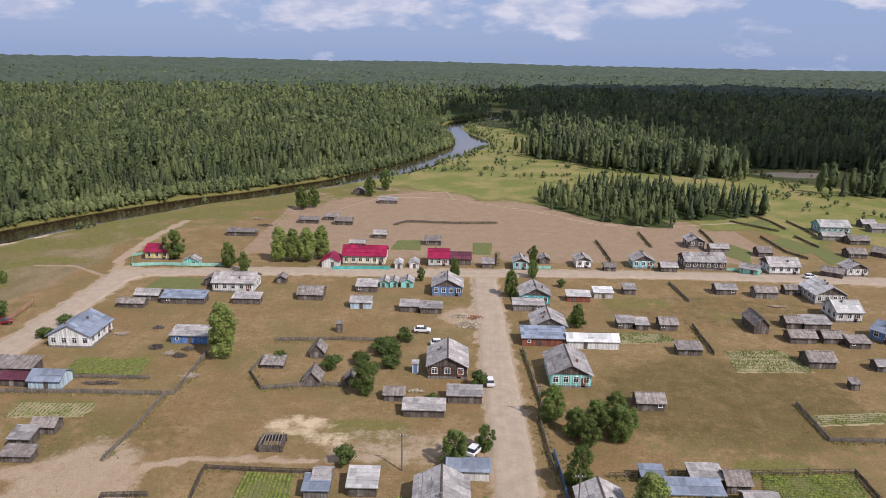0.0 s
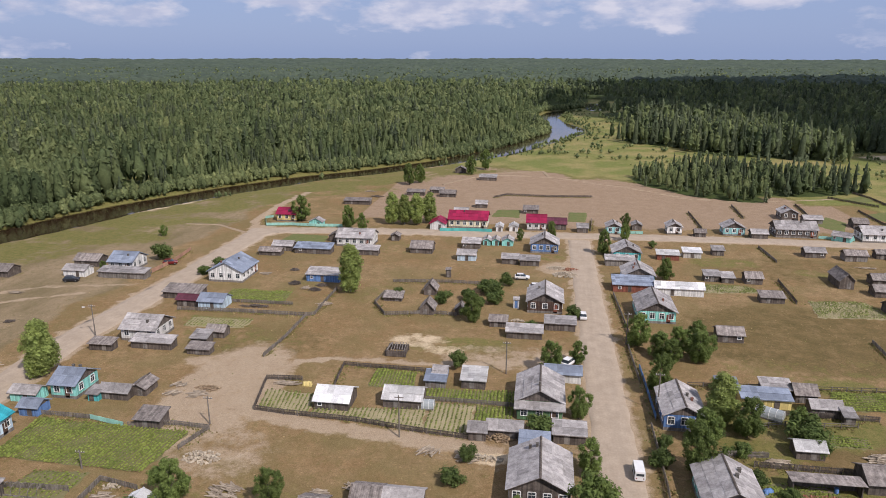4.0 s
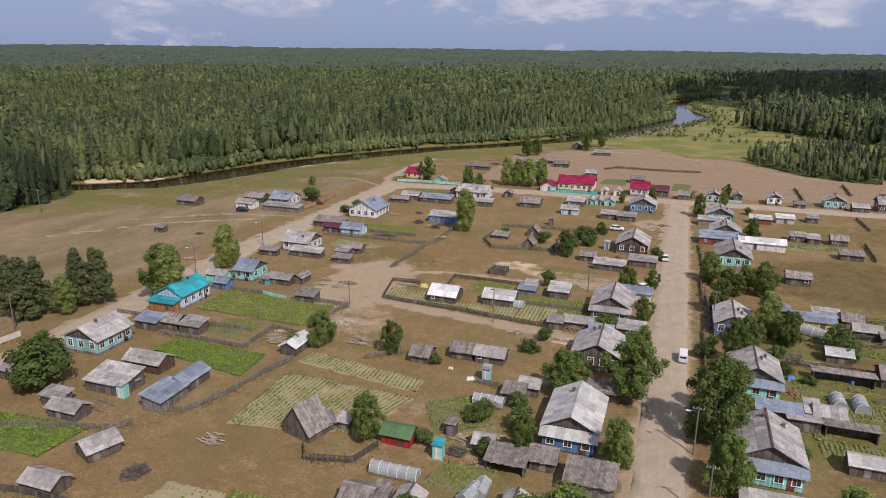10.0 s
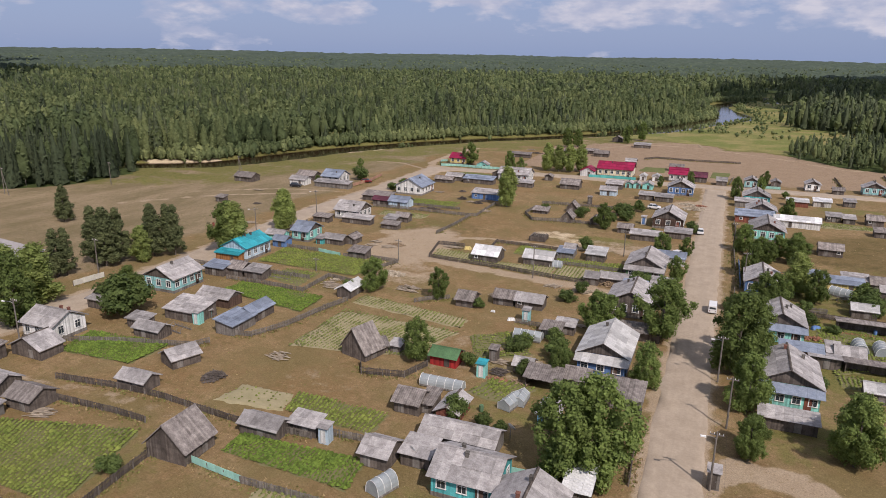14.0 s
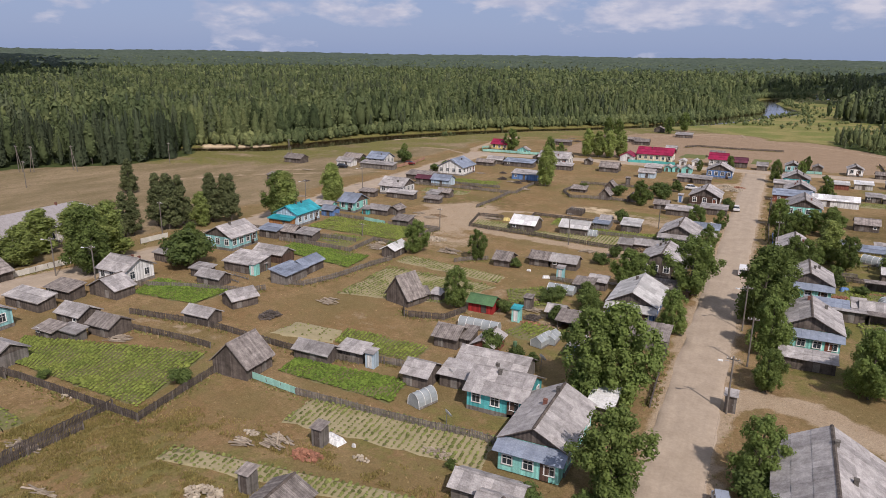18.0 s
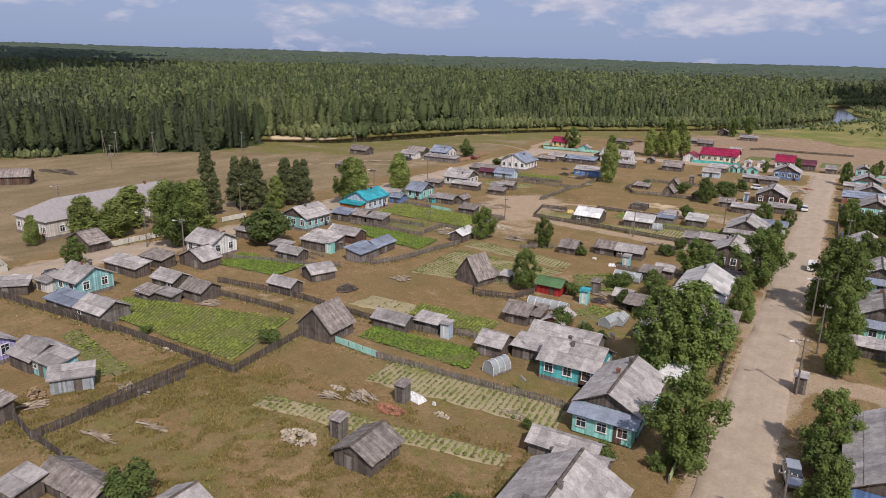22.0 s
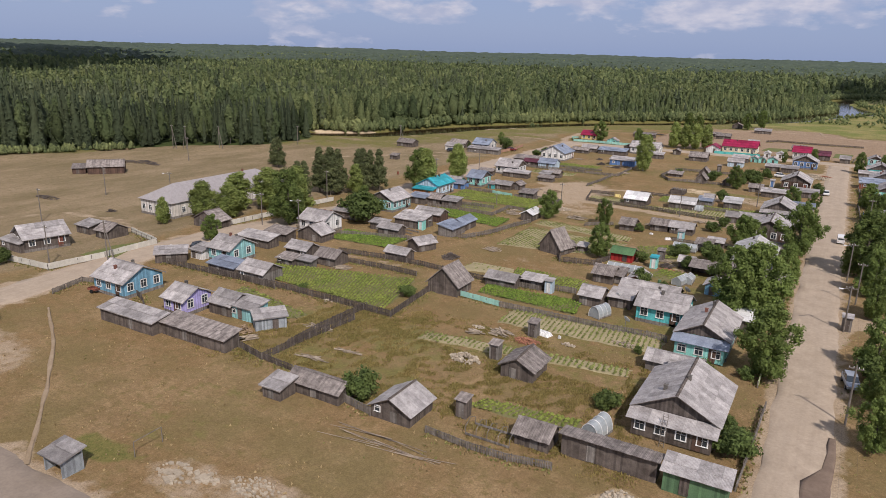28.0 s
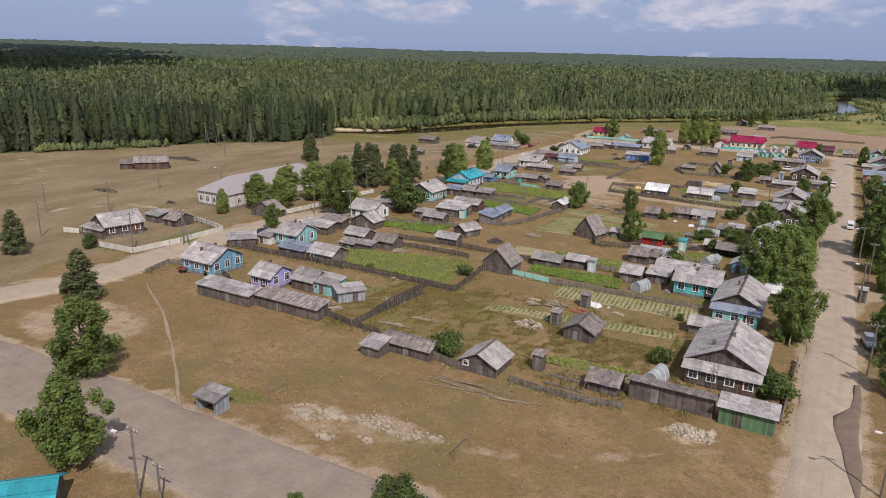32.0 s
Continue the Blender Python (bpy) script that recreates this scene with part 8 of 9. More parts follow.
garden("green", (-22.4, 103.6), (-22.4, 110.6), (-15.9, 110.6), (-15.9, 104.4), 0.75)
garden("beds", (19.9, 93.0), (24.8, 93.6), (33.4, 91.2), (19.4, 88.6), 0.75)
garden("beds", (22.8, 87.4), (31.2, 89.8), (34.7, 86.7), (24.2, 81.2), 0.75)
garden("beds", (19.7, 91.0), (25.2, 93.9), (32.6, 92.2), (19.6, 85.1), 0.75)
garden("beds", (-24.6, 23.0), (-23.2, 25.5), (-14.9, 24.5), (-16.6, 20.9), 0.75)
garden("beds", (-85.1, 75.8), (-83.9, 82.3), (-75.5, 82.9), (-75.3, 73.7), 0.75)
garden("beds", (-26.6, 47.6), (-26.3, 50.9), (-21.8, 50.4), (-23.0, 44.0), 0.75)
garden("rows", (23.9, 183.6), (28.8, 176.7), (43.6, 178.6), (40.3, 183.6), 0.75)
tree("birch", -59.7, 164.6, 12.6, 1.25)
tree("broad", -27.4, 149.3, 7.1, 1.2)
tree("bush", -23.1, 161.5, 3.6, 1.1)
tree("bush", -5.0, 153.5, 4.0, 1)
tree("broad", -9.8, 125.8, 6.4, 1.3)
tree("broad", -4.6, 130.3, 4.7, 1.2)
tree("broad", 7.9, 140.5, 7.1, 1.3)
tree("broad", 11.6, 135.6, 5.6, 1.4)
tree("broad", 18.8, 134.2, 6.8, 1.45)
tree("broad", 13.2, 132.4, 5.2, 1.4)
tree("broad", 9.2, 119.8, 7.6, 1.1)
tree("broad", -78.6, 229.0, 8.3, 1)
tree("broad", -72.7, 224.9, 6.5, 1)
tree("birch", -65.0, 237.4, 11.1, 1.3)
tree("birch", -60.6, 237.8, 10.6, 1.3)
tree("birch", -56.2, 238.1, 11.1, 1.3)
tree("birch", -52.2, 241.0, 10.9, 1.3)
tree("broad", -98.4, 237.3, 9.3, 1.2)
tree("broad", -73.8, 313.5, 10.0, 1)
tree("broad", -69.7, 318.5, 9.1, 1)
tree("broad", -48.7, 346.0, 9.4, 1)
tree("broad", -42.8, 362.4, 10.3, 1)
tree("broad", -9.3, 225.6, 5.8, 1)
tree("broad", 20.5, 186.4, 6.2, 1.2)
tree("broad", 16.2, 243.8, 5.3, 1)
tree("broad", 6.0, 208.3, 7.7, 1)
tree("broad", 14.0, 225.7, 5.7, 1)
tree("bush", 21.3, 217.7, 2.8, 1)
tree("broad", -19.3, 220.5, 4.3, 1)
tree("broad", -103.6, 87.2, 12.1, 1.2)
tree("birch", -104.0, 110.0, 11.1, 1.3)
tree("broad", -60.1, 77.7, 7.1, 1.3)
tree("broad", -46.6, 78.6, 6.4, 1.1)
tree("bush", -122.0, 184.5, 5.9, 1)
tree("bush", -23.4, 166.8, 4.4, 1.2)
tree("bush", -21.1, 175.6, 3.9, 1)
tree("broad", -5.3, 108.8, 5.8, 1.1)
tree("bush", -11.5, 103.0, 3.8, 1.2)
tree("broad", 20.7, 106.7, 7.0, 1.2)
tree("broad", 18.1, 112.7, 6.3, 1.2)
tree("broad", 10.9, 95.1, 8.3, 1.1)
tree("broad", 8.9, 73.1, 10.1, 1.1)
tree("broad", -15.3, 73.8, 7.8, 1.3)
tree("broad", -5.0, 76.4, 10.8, 1.3)
tree("broad", -4.4, 92.7, 5.9, 1.1)
tree("bush", 29.3, 106.5, 5.2, 1.1)
tree("bush", 18.3, 101.2, 2.6, 1.2)
tree("bush", 6.2, 95.9, 3.5, 1.1)
tree("broad", -97.0, 51.5, 7.8, 1.1)
tree("broad", -38.9, 51.7, 7.0, 1.2)
tree("broad", -5.3, 56.6, 7.1, 1.1)
tree("pine", -124.9, 68.8, 12.8, 1.3)
tree("pine", -120.4, 71.4, 12.8, 1.3)
tree("birch", -115.8, 73.3, 8.1, 1.4)
tree("pine", -116.6, 77.8, 12.6, 1.3)
tree("pine", -113.0, 80.5, 12.0, 1.2)
tree("pine", -162.5, 92.7, 10.7, 1.3)
tree("pine", -122.4, 59.7, 10.4, 1.2)
tree("birch", -101.6, 86.8, 12.3, 1.4)
tree("birch", -104.5, 111.6, 10.6, 1.3)
tree("bush", -93.6, 47.7, 8.2, 1.2)
tree("broad", -13.9, 76.9, 6.3, 1.4)
tree("broad", 6.6, 67.4, 12.9, 1.2)
tree("broad", 8.0, 55.3, 8.8, 1.1)
tree("bush", -22.1, 53.2, 3.1, 1)
tree("broad", -11.3, 30.7, 11.6, 1.2)
tree("broad", 8.1, 42.7, 5.9, 1.1)
tree("broad", 19.5, 46.4, 9.4, 1.1)
tree("broad", -18.0, 58.6, 4.4, 1.1)
tree("bush", -25.9, 61.4, 2.9, 1.2)
tree("birch", -126.9, 29.8, 8.6, 1.9)
tree("birch", -122.4, 33.4, 8.0, 1.9)
tree("birch", -127.0, 40.5, 9.2, 1.9)
tree("birch", -121.6, 45.5, 10.0, 1.9)
tree("broad", -106.4, 35.9, 12.9, 1.2)
tree("birch", -112.6, 45.3, 11.6, 1.7)
tree("pine", -123.1, 57.9, 10.8, 1.3)
tree("pine", -120.3, 67.8, 13.5, 1.4)
tree("pine", -121.0, 81.6, 11.6, 1.3)
tree("pine", -118.9, 84.4, 10.8, 1.3)
tree("pine", -167.8, 96.5, 9.1, 1.3)
tree("bush", -99.4, 52.5, 6.8, 1.2)
tree("broad", -7.9, 31.5, 12.5, 1.2)
tree("broad", -4.6, 11.6, 10.0, 1.2)
tree("broad", -17.6, 54.5, 5.2, 1.1)
tree("broad", 7.9, 19.8, 8.0, 1.1)
tree("broad", 7.9, 58.0, 5.0, 1.2)
tree("broad", 8.5, 45.2, 5.1, 1.1)
tree("bush", 8.0, 17.1, 4.2, 1.2)
tree("bush", -58.2, 11.1, 2.4, 1.3)
tree("bush", -6.2, 9.5, 2.1, 1)
tree("bush", -20.0, 9.7, 1.3, 1)
tree("pine", -103.2, -33.5, 8.8, 1.9)
tree("broad", -78.3, -49.6, 10.2, 1.35)
tree("broad", -62.3, -61.7, 9.6, 1.2)
tree("bush", -127.9, -15.0, 3.3, 1)
tree("pine", -136.4, -25.0, 9.1, 1.5)
tree("bush", -31.8, -51.2, 3.6, 1.2)
tree("bush", -39.9, -55.7, 1.9, 1)
tree("birch", -129.3, 20.3, 6.2, 1.2)
tree("broad", -109.8, 16.6, 5.7, 1.2)
tree("bush", -44.2, -20.7, 4.0, 1.1)
tree("bush", -19.2, -7.3, 2.6, 1.3)
tree("bush", -4.7, -10.7, 3.8, 1.2)
tree("bush", -6.4, -5.9, 2.7, 1)
tree("bush", -74.5, 4.1, 1.5, 1.1)
tree("bush", -23.2, 37.6, 2.4, 1)
tree("broad", 8.3, 8.9, 6.8, 1.1)
tree("broad", 7.4, -1.4, 6.5, 1.1)
tree("bush", -35.3, 159.8, 4.1, 1)
tree("bush", -47.0, 163.7, 2.9, 1)
tree("bush", -27.6, 125.1, 3.9, 1)
tree("bush", -102.2, 180.7, 3.2, 1.3)
tree("bush", -103.1, 172.7, 3.2, 1.2)
tree("bush", -63.8, 74.9, 3.3, 1)
tree("bush", -37.9, 77.3, 2.3, 1)
tree("bush", -26.7, 37.2, 4.3, 0.8)
tree("bush", -31.0, 53.3, 2.7, 1)
tree("bush", -25.2, 64.0, 2.7, 1.2)
tree("bush", -19.2, 62.2, 3.6, 1.3)
tree("bush", -20.6, 36.7, 2.0, 1)
tree("bush", 17.5, 66.5, 2.5, 1.3)
tree("bush", 30.1, 103.2, 3.2, 1.2)
pole(4.1, 34.7, 7.2, 1, 1, 0)
pole(5.6, 49.5, 7.2, 0, 1, 0)
pole(4.2, 63.2, 7.2, 1, 1, 0)
pole(7.9, 112.8, 7.2, 0, 1, 0)
pole(-33.4, 98.9, 7.2, 0, 1, 0)
pole(-64.7, 98.2, 5, 0, 1, 0)
pole(-77.3, 83.7, 3, 0, 1, 0)
pole(-107.3, 102.9, 7.2, 1, 1, 0)
pole(-18.1, 123.8, 6.5, 0, 1, 0)
pole(5.7, 141.0, 7, 0, 1, 0)
pole(4.8, 3.4, 7.2, 0, 1, 0)
pole(-162.7, -2.9, 7.5, 0, 1, 0)
pole(-144.2, -15.4, 7.5, 0, 1, 0)
pole(-152.6, 6.4, 7.5, 0, 1, 0)
pole(-166.7, 32.0, 7.5, 0, 1, 0)
pole(-120.3, -11.4, 7.5, 0, 1, 0)
pole(-110.7, 31.9, 7.5, 1, 1, 0)
pole(-117.8, 63.3, 7.5, 0, 1, 0)
pole(-115.0, -3.6, 7.5, 0, 2, 0)
pole(-147.5, 37.2, 7.5, 1, 1, 0)
pole(-222.9, 99.6, 9, 0, 2, 0)
pole(-216.9, 100.8, 9, 0, 2, 180)
pole(-207.4, 108.4, 9, 0, 2, 0)
pole(-195.7, 83.7, 8, 0, 1, 0)
pole(-217.3, 123.3, 8, 0, 1, 0)
pole(-163.6, 167.9, 8, 0, 2, 0)
pole(-192.6, 136.1, 8, 0, 1, 0)
pole(-105.9, 129.0, 7.2, 1, 1, 0)
pole(-52.6, -61.8, 7.2, 1, 1, 0)
pole(-50.4, -61.2, 4, 0, 1, 0)
pole(5.5, -25.9, 7.2, 1, 1, 0)
pole(-99.7, 31.7, 7.5, 1, 1, 0)
wires([(4.3, -75), (4.3, -40), (4.4, -5), (4.4, 33), (4.6, 59), (4.8, 100), (5, 145), (5, 190), (5, 222)])
car(-17.2, 181.2, 0, "white", 0)
car(-13.1, 173.6, 5, "white", 0)
car(-2.5, 154.7, 92, "white", 0)
car(2.5, 93.5, 90, "white", 1)
car(-6.3, 129.3, 60, "white", 0)
car(-117.4, 180.3, 25, "red", 0)
car(-135.2, 162.0, 15, "black", 0)
car(5.2, 14.5, -80, "silver", 0)
car(100.1, 231.2, 0, "white", 0)
greenhouse(25.3, 84.6, 0, 4, 2.6, 1.9, 1, 1)
greenhouse(28.4, 84.7, 0, 4, 2.6, 1.9, 1, 1)
greenhouse(26.1, 113.8, 60, 5, 2.8, 2, 1, 1)
greenhouse(-25.5, 67.0, 90, 5.5, 2.6, 1.9, 1, 0)
greenhouse(-21.5, 43.9, -15, 4, 2.2, 1.9, 1, 0)
greenhouse(-18.2, -13.7, -10, 4, 2.4, 2.3, 1, 1)
greenhouse(-27.5, -20.0, 90, 6, 2.8, 1.8, 0, 0)
greenhouse(-28.8, 20.4, -20, 3.5, 2.4, 2.1, 1, 1)
greenhouse(-32.0, 45.3, 90, 7.5, 2.2, 1.7, 1, 1)
greenhouse(-81.3, 77.2, 90, 6, 2.4, 1.7, 0, 1)
greenhouse(-30.7, 108.7, 90, 3, 2.2, 1.8, 1, 1)
greenhouse(-20.5, 45.5, 0, 3.5, 2, 1.7, 1, 0)
greenhouse(-80.8, 46.2, 80, 5, 2.5, 1.3, 0, 0)
outhouse(-28.0, 74.8, 0, "cyan", "slate")
outhouse(-28.0, 50.9, 0, "mint", "teal")
outhouse(-39.5, 26.3, 0, "paleblue", "slate")
outhouse(-79.6, 49.9, 0, "mint", "slate")
outhouse(-32.1, -17.8, 0, "log", "wood")
outhouse(-34.4, 7.5, 0, "grey", "wood")
outhouse(-35.7, -2.3, 0, "grey", "wood")
outhouse(4.4, 35.6, 0, "grey", "slate")
outhouse(-17.8, 159.6, 0, "white", "slate")
outhouse(-28.0, 56.6, 0, "log", "wood")
outhouse(-37.0, 180.6, 0, "log", "wood")
pile("stone", -61.5, 88.9, 3.0, 1.8, 0.7, 260, 0)
pile("dark", -63.4, 34.4, 2.6, 1.8, 1, 90, 0)
pile("stone", -38.9, -4.9, 2.2, 1.4, 1.1, 200, 0)
pile("plank", -38.7, 5.6, 2.6, 1.6, 0.7, 50, -20)
pile("brick", -34.3, 4.9, 2, 1, 0.6, 160, 0)
pile("stone", -16.4, 147.2, 2.2, 1, 0.9, 150, 0)
pile("stone", -5.7, 186.6, 3.6, 2.6, 1, 320, 0)
pile("stone", -8.0, 192.3, 3, 1.6, 0.7, 160, 0)
pile("wood", -17.8, 100.7, 2.6, 1.2, 1.1, 170, 0)
pile("stone", -20.3, 94.7, 3.6, 1, 0.5, 140, 0)
pile("plank", 39.1, 102.8, 3, 1.4, 1.2, 60, 0)
pile("wood", 34.6, 89.3, 2, 1.6, 1, 120, 0)
pile("plank", -68.8, 76.6, 2.2, 1.4, 0.6, 40, 40)
pile("plank", -54.3, 81.8, 3.2, 1.4, 0.8, 60, -25)
pile("plank", -71.8, 107.6, 2.2, 1.3, 0.4, 34, 35)
pile("poles", -39.5, -27.6, 4, 1.6, 0.06, 9, 4)
pile("poles", -34.0, -27.7, 4, 1.6, 0.06, 9, 4)
pile("stone", -12.4, -23.6, 2.2, 1.6, 0.3, 220, 0)
pile("stone", -10.1, -23.4, 0.5, 1.7, 0.45, 90, 0)
rubble(-49.8, -41.9, 2.4, 1.5, 46, 0.75)
rubble(-46.9, -40.9, 1.5, 1.0, 22, 0.7)
rubble(-45.0, -45.0, 1.3, 0.6, 16, 0.6)
rubble(-41.1, -43.3, 0.9, 0.5, 10, 0.7)
rubble(-42.0, -39.8, 2.7, 1.5, 130, 0.36)
rubble(-38.6, -40.2, 2.4, 0.9, 40, 0.55)
rubble(-35.6, -39.0, 2.2, 0.6, 26, 0.4)
pile("dark", -175.1, 21.3, 7, 1.5, 0.6, 60, 0)
pile("dark", -203.5, 72.9, 8, 1.2, 0.6, 60, 0)
pile("dark", -206.7, 70.0, 9, 1.5, 0.6, 60, 0)
pile("plank", -61.7, -7.2, 4, 0.8, 0.3, 26, 8)
pile("plank", -41.9, 3.8, 1.2, 0.8, 0.4, 24, 0)
pile("stone", -67.7, 2.4, 0.8, 0.6, 0.2, 30, 0)
pile("plank", -59.0, 44.2, 2.6, 1.6, 0.4, 26, 0)
pile("dark", -26.0, 52.9, 2.2, 1.2, 0.7, 60, 0)
pile("plank", -27.3, 56.3, 1.6, 1, 0.6, 30, 0)
pile("dark", -76.0, 168.8, 2.6, 1.2, 0.9, 60, 0)
pile("dark", -69.2, 164.6, 2.2, 1, 0.8, 50, 0)
pile("dark", -79.5, 151.1, 6, 0.8, 0.5, 50, 0)
pile("plank", -63.7, 155.0, 3, 1, 0.6, 44, 50)
pile("dark", -81.9, 283.9, 5, 1.5, 0.7, 60, 0)
pile("plank", -87.5, 294.8, 4, 1.5, 0.6, 40, 0)
pile("plank", -143.5, 151.8, 3, 0.8, 0.4, 20, 0)
pile("dark", -130.3, 133.8, 2, 0.7, 0.5, 20, 0)
pile("wood", -69.3, -14.1, 1.2, 0.8, 1.2, 80, 0)
pile("plank", -70.4, 77.7, 1.6, 1.2, 0.5, 30, 0)
pile("plank", -22.4, 11.4, 2.4, 0.8, 0.4, 24, 0)
dish(-27.8, 26.1, 1.7, 150)
dish(-23.8, 16.6, 1.7, 150)
dish(-19.0, 35.6, 1.7, 150)
dish(-12.6, 111.2, 1.7, 150)
dish(-13.4, 67.7, 1.7, 150)
frame_goal(-55.5, -40.6, 92, 3.3)
frame_goal(-31.2, -40.2, 88, 3.2)
cart(-101.2, -15.6, 12)
ladder(-11.7, -12.4, 3.4)
tarp(-33.5, 8.7, 2.7, 0.5, -15)
tarp(-30.9, 8.6, 0.45, 0.4, 0)
garden("beds", (-31.2, 27.2), (-30.6, 32.4), (-25.7, 31.4), (-25.8, 25.1), 0.75)
garden("lawn", (-122.6, -4.4), (-122.7, 3.3), (-120.3, 10.0), (-113.9, -2.9), 0.75)
tree("broad", 15.6, 138.6, 5.6, 1.4)
tree("broad", 19.6, 140.2, 6.2, 1.4)
tree("birch", 17.5, 110.8, 8.7, 1.6)
tree("broad", 13.6, 103.6, 6.2, 1.35)
tree("bush", 15.4, 104.8, 3.2, 1.2)
tree("broad", 29.0, 109.0, 4.7, 1.2)
tree("birch", 20.3, 49.4, 7.6, 1.7)
tree("bush", 7.4, 102.3, 2.3, 1.1)
tree("bush", 18.5, 93.2, 2.7, 1.3)
tree("bush", 22.2, 91.1, 1.9, 1.5)
tree("bush", -22.1, 94.0, 2.9, 1)
tree("bush", -11.5, 7.8, 2.6, 1.3)
tree("bush", -3.5, 13.0, 2.5, 1)
tarp(19.6, 92.0, 1.6, 0.7, 20, "blue")
pile("brick", 18.9, 86.9, 2.6, 0.8, 0.5, 90, 0)
pile("plank", -28.1, 95.4, 3, 1.2, 0.4, 30, 60)
pile("plank", -22.1, 94.0, 2.4, 1, 0.4, 24, 20)
pile("wood", -28.5, 60.5, 1.4, 0.8, 0.6, 70, 0)
pile("plank", -22.8, 58.1, 1.6, 0.8, 0.5, 20, 30)
garden("beds", (-28.4, 45.4), (-26.3, 51.2), (-19.4, 50.1), (-21.3, 43.3), 0.75)
garden("beds", (-35.0, 64.2), (-27.6, 69.7), (-23.2, 60.8), (-30.5, 55.7), 0.75)
garden("beds", (20.4, 79.5), (29.3, 83.3), (28.2, 77.1), (20.4, 72.9), 0.75)
garden("beds", (19.4, 58.3), (24.9, 58.7), (24.0, 53.3), (19.2, 52.5), 0.75)
fence("dark", 1.2, [(21.0, 114.9), (31.5, 114.6), (43.4, 114.7)], "picket")
fence("dark", 1.2, [(19.5, 98.3), (28.4, 98.2), (38.0, 98.0)], "picket")
fence("grey", 1.2, [(22.2, 101.0), (15.0, 100.4)], "picket")
garden("beds", (19.2, 81.8), (19.2, 85.4), (32.0, 85.0), (32.0, 81.4), 0.6)
garden("beds", (20.6, 68.8), (20.6, 73.2), (31.4, 73.2), (31.4, 68.8), 0.6)
garden("beds", (19.3, 94.3), (29.5, 95.6), (29.3, 92.5), (19.1, 91.0), 0.75)
garden("green", (30.3, 109.2), (39.1, 108.8), (38.8, 105.6), (30.0, 105.7), 0.75)
fence("grey", 1.1, [(-106.5, 77.2), (-96.2, 77.6), (-84.1, 78.0), (-75.6, 78.4)], "picket")
fence("grey", 1.2, [(-61.8, 70.3), (-63.6, 63.4), (-65.0, 55.2), (-67.7, 48.9)], "picket")
fence("dark", 1.3, [(-107.2, 1.1), (-96.5, 1.4), (-86.3, 1.9), (-78.6, 1.8)], "picket")
pile("plank", -56.0, -15.5, 4, 0.5, 0.15, 14, 10)
pile("brick", -25.4, 50.6, 2.0, 0.7, 0.3, 70, 0)
pile("wood", -22.4, 50.9, 1.6, 0.6, 0.4, 60, 0)
pile("plank", -20.6, 73.2, 2.0, 0.9, 0.5, 40, 10)
pile("plank", -18.8, 76.2, 1.6, 0.6, 0.4, 26, 0)
pile("plank", -37.2, 85.0, 1.6, 0.7, 0.4, 24, -20)
pile("plank", -41.2, 83.2, 1.4, 0.6, 0.3, 20, 0)
pile("plank", -76.9, 17.2, 2.6, 1.2, 0.4, 44, 25)
pile("stone", -70.4, 80.2, 1.2, 0.8, 0.25, 40, 0)
pile("plank", -67.4, -15.6, 1.5, 0.9, 0.8, 34, 60)
pile("brick", 26.4, 91.9, 5.0, 0.4, 0.25, 110, 0)
pile("plank", 27.0, 93.6, 2.4, 0.5, 0.3, 30, 0)
pile("plank", 23.3, 99.9, 2.6, 0.8, 0.4, 40, 0)
pile("plank", 38.4, 102.6, 2.6, 0.9, 0.9, 60, 0)
pile("plank", -52.6, -11.4, 2.8, 0.25, 0.15, 12, 25)
pile("stone", -42.4, 5.8, 1.0, 0.6, 0.25, 30, 0)
pile("stone", -29.0, 7.0, 0.9, 0.5, 0.2, 24, 0)
tarp(-30.5, 73.8, 1.4, 0.5, 20)
tarp(-34.8, 76.4, 0.8, 0.35, 0)
barrel(-123.4, 105.8, "rusty dark steel barrel standing on bare pasture", "rust")
barrel(-24.6, 40.9, "green plastic barrel in a vegetable yard", "green")
barrel(-27.5, 36.0, "blue plastic water barrel beside a shed", "blue")
barrel(-7.9, 76.9, "blue plastic water barrel beside a shed", "blue")
barrel(28.8, 93.2, "blue plastic water barrel beside a shed", "blue")
pile("plank", -57.2, 113.9, 3.4, 0.8, 0.6, 50, 4)
pile("plank", -117.0, 113.2, 3.4, 0.9, 0.3, 30, 20)
pile("plank", -54.0, 80.3, 3.0, 0.6, 0.2, 24, -5)
pile("plank", 78.0, 205.0, 4.2, 0.8, 0.4, 24, 0)
pile("dark", -149.2, 21.2, 2.2, 0.8, 0.5, 30, 0)
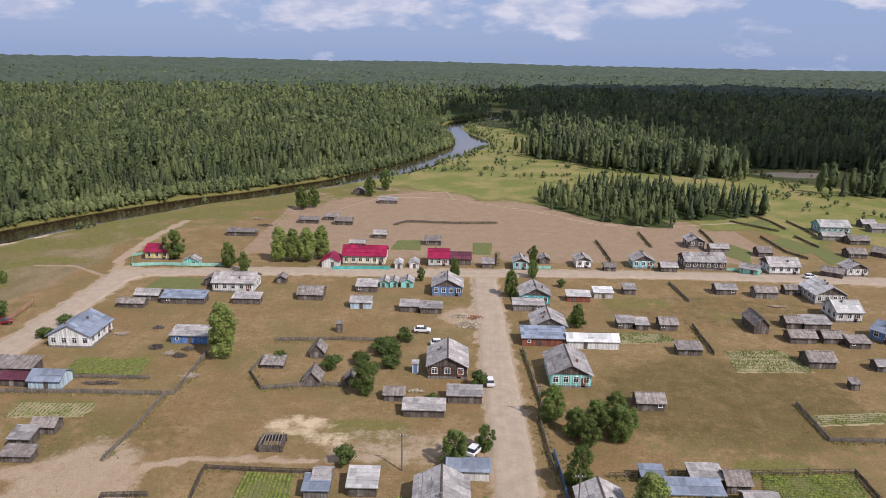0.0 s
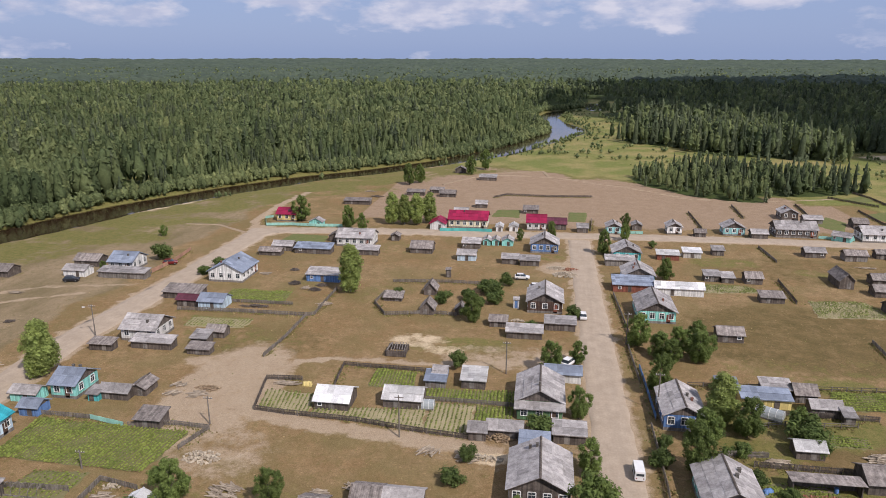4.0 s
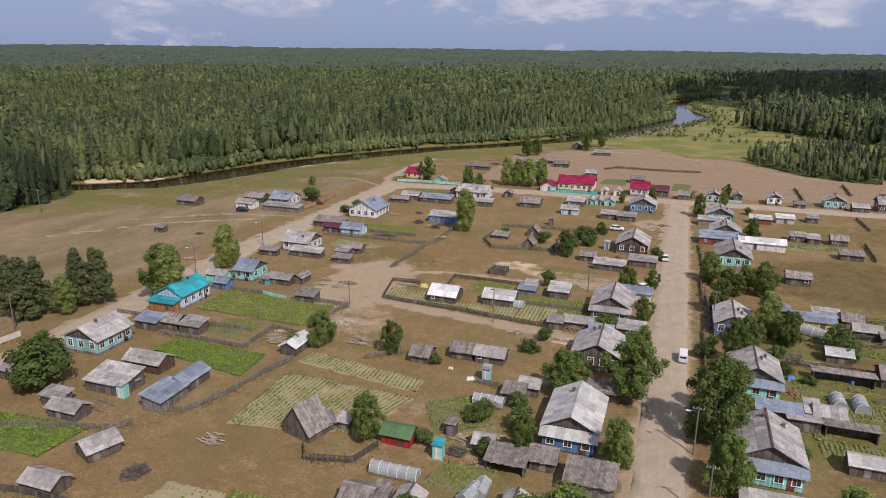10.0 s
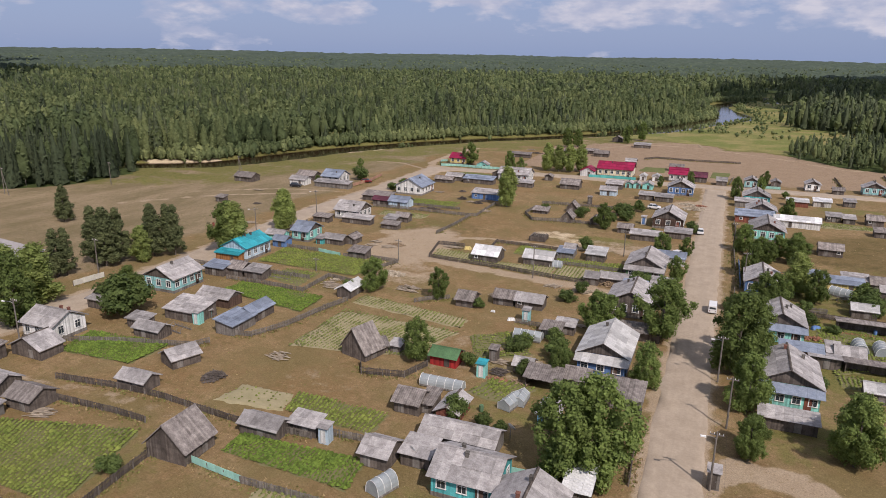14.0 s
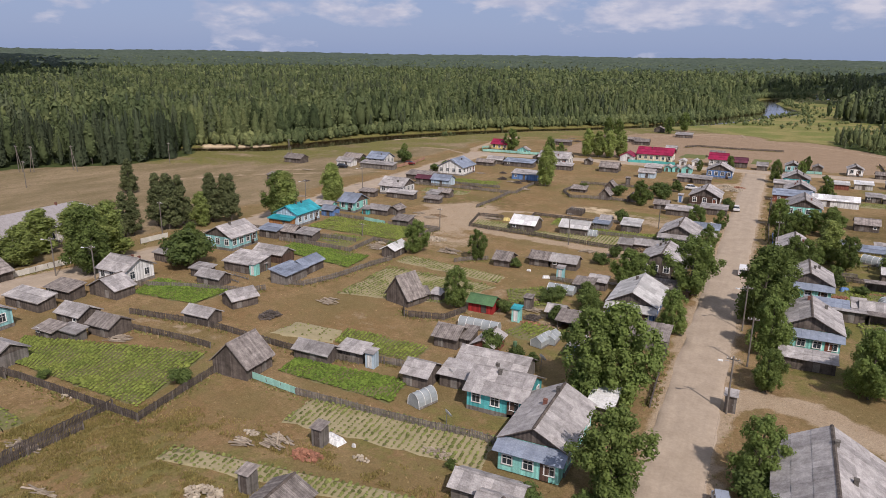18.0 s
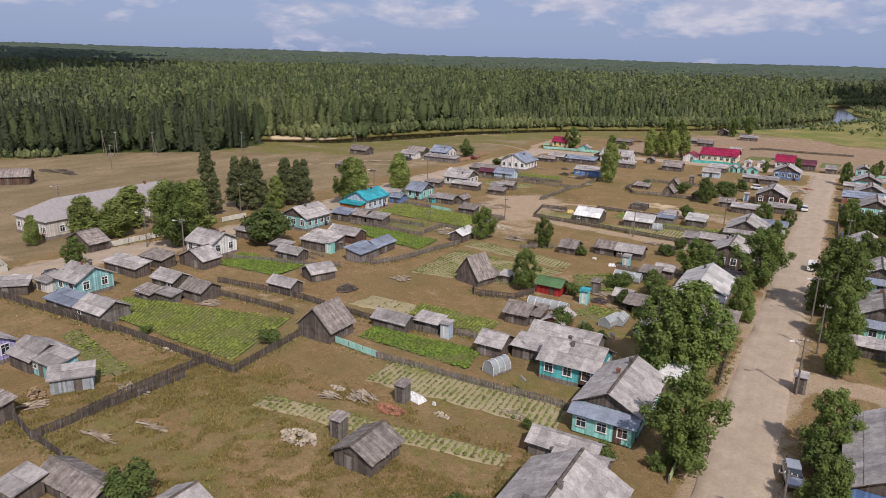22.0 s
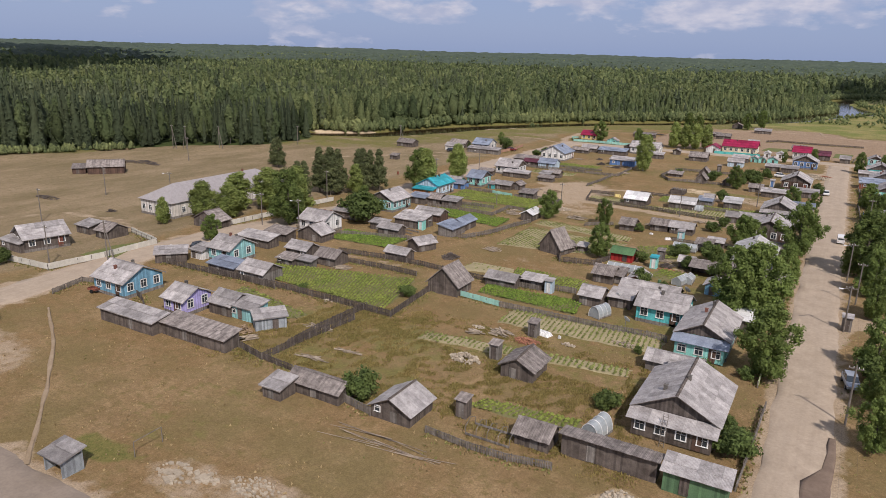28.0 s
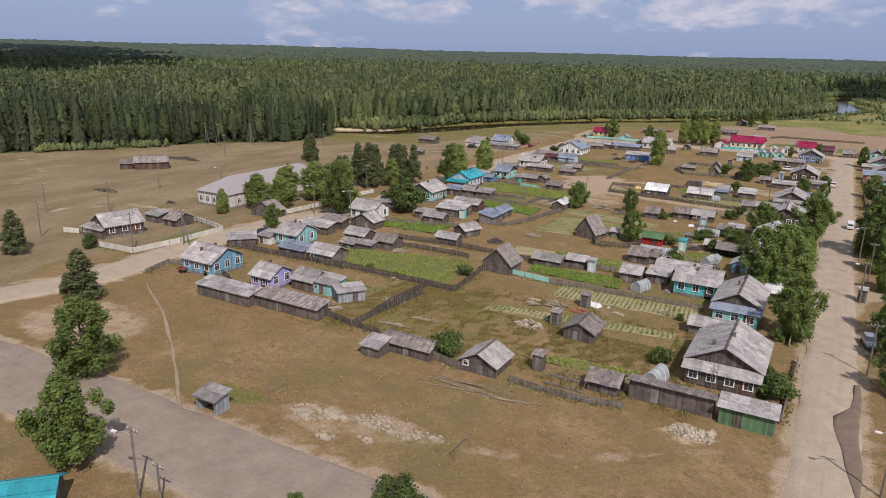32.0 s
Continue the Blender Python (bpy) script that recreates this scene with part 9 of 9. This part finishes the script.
pile("dark", -198.0, 71.0, 5.5, 1.0, 0.6, 60, 40)
car(-107.4, 5.6, 12, "white", 1)
car(-107.0, 11.2, 75, "black", 0)
# added yellow sheet, standing in for an unidentified yellow object by the shed
tarp(-53.6, 113.7, 1.8, 0.8, 5, "yellow")
fence("dark", 1, [(42.0, 270.8), (42.0, 258.9), (41.7, 244.5)], "picket")
fence("dark", 1, [(119.3, 320.2), (121.8, 309.5), (122.2, 295.5)], "picket")
fence("dark", 1, [(120.2, 284.2), (121.3, 267.7)], "picket")
fence("dark", 1, [(86.6, 291.0), (85.7, 279.2), (83.9, 266.0)], "picket")
fence("grey", 1, [(-29.4, 73.0), (-24.8, 72.8)], "picket")
fence("grey", 1, [(-50.0, 74.9), (-48.2, 77.0), (-44.6, 79.6)], "picket")
fence("grey", 1, [(-106.0, -19.6), (-107.6, -13.4), (-103.0, -12.2)], "picket")
pile("plank", -76.2, 107.4, 2.4, 0.7, 0.3, 22, 50)
pile("plank", -76.8, 110.6, 2.4, 0.5, 0.3, 18, 55)
pile("wood", -70.9, 109.9, 2.4, 1.2, 0.5, 90, 0)
pile("dark", -80.2, 180.2, 1.8, 0.8, 0.6, 40, 0)
pile("plank", -87.2, 176.1, 2.2, 1, 0.4, 30, 20)
pile("dark", -68.5, 168.3, 2.4, 0.8, 0.7, 40, 0)
pile("plank", -72.0, 165.8, 2, 0.8, 0.4, 24, 80)
pile("brick", -4.2, 191.7, 2.2, 1.4, 0.6, 90, 0)
pile("stone", -17.2, 150.9, 1.8, 0.8, 0.5, 60, 0)
tree("bush", -29.6, 163.1, 3.5, 1.2)
tree("bush", -25.3, 169.4, 4.4, 1.2)
tree("bush", -26.6, 159.1, 3.0, 1.1)
tree("bush", -14.0, 145.3, 2.8, 1.2)
tree("broad", -132.4, 171.6, 3.1, 1.2)
tree("broad", -136.5, 210.3, 3.7, 1.3)
tree("bush", -23.4, 88.0, 2.8, 1.3)
tree("bush", -21.2, 67.7, 2.9, 1.1)
tree("bush", -29.6, 82.8, 2.0, 1.3)

grass()
tall_grass()
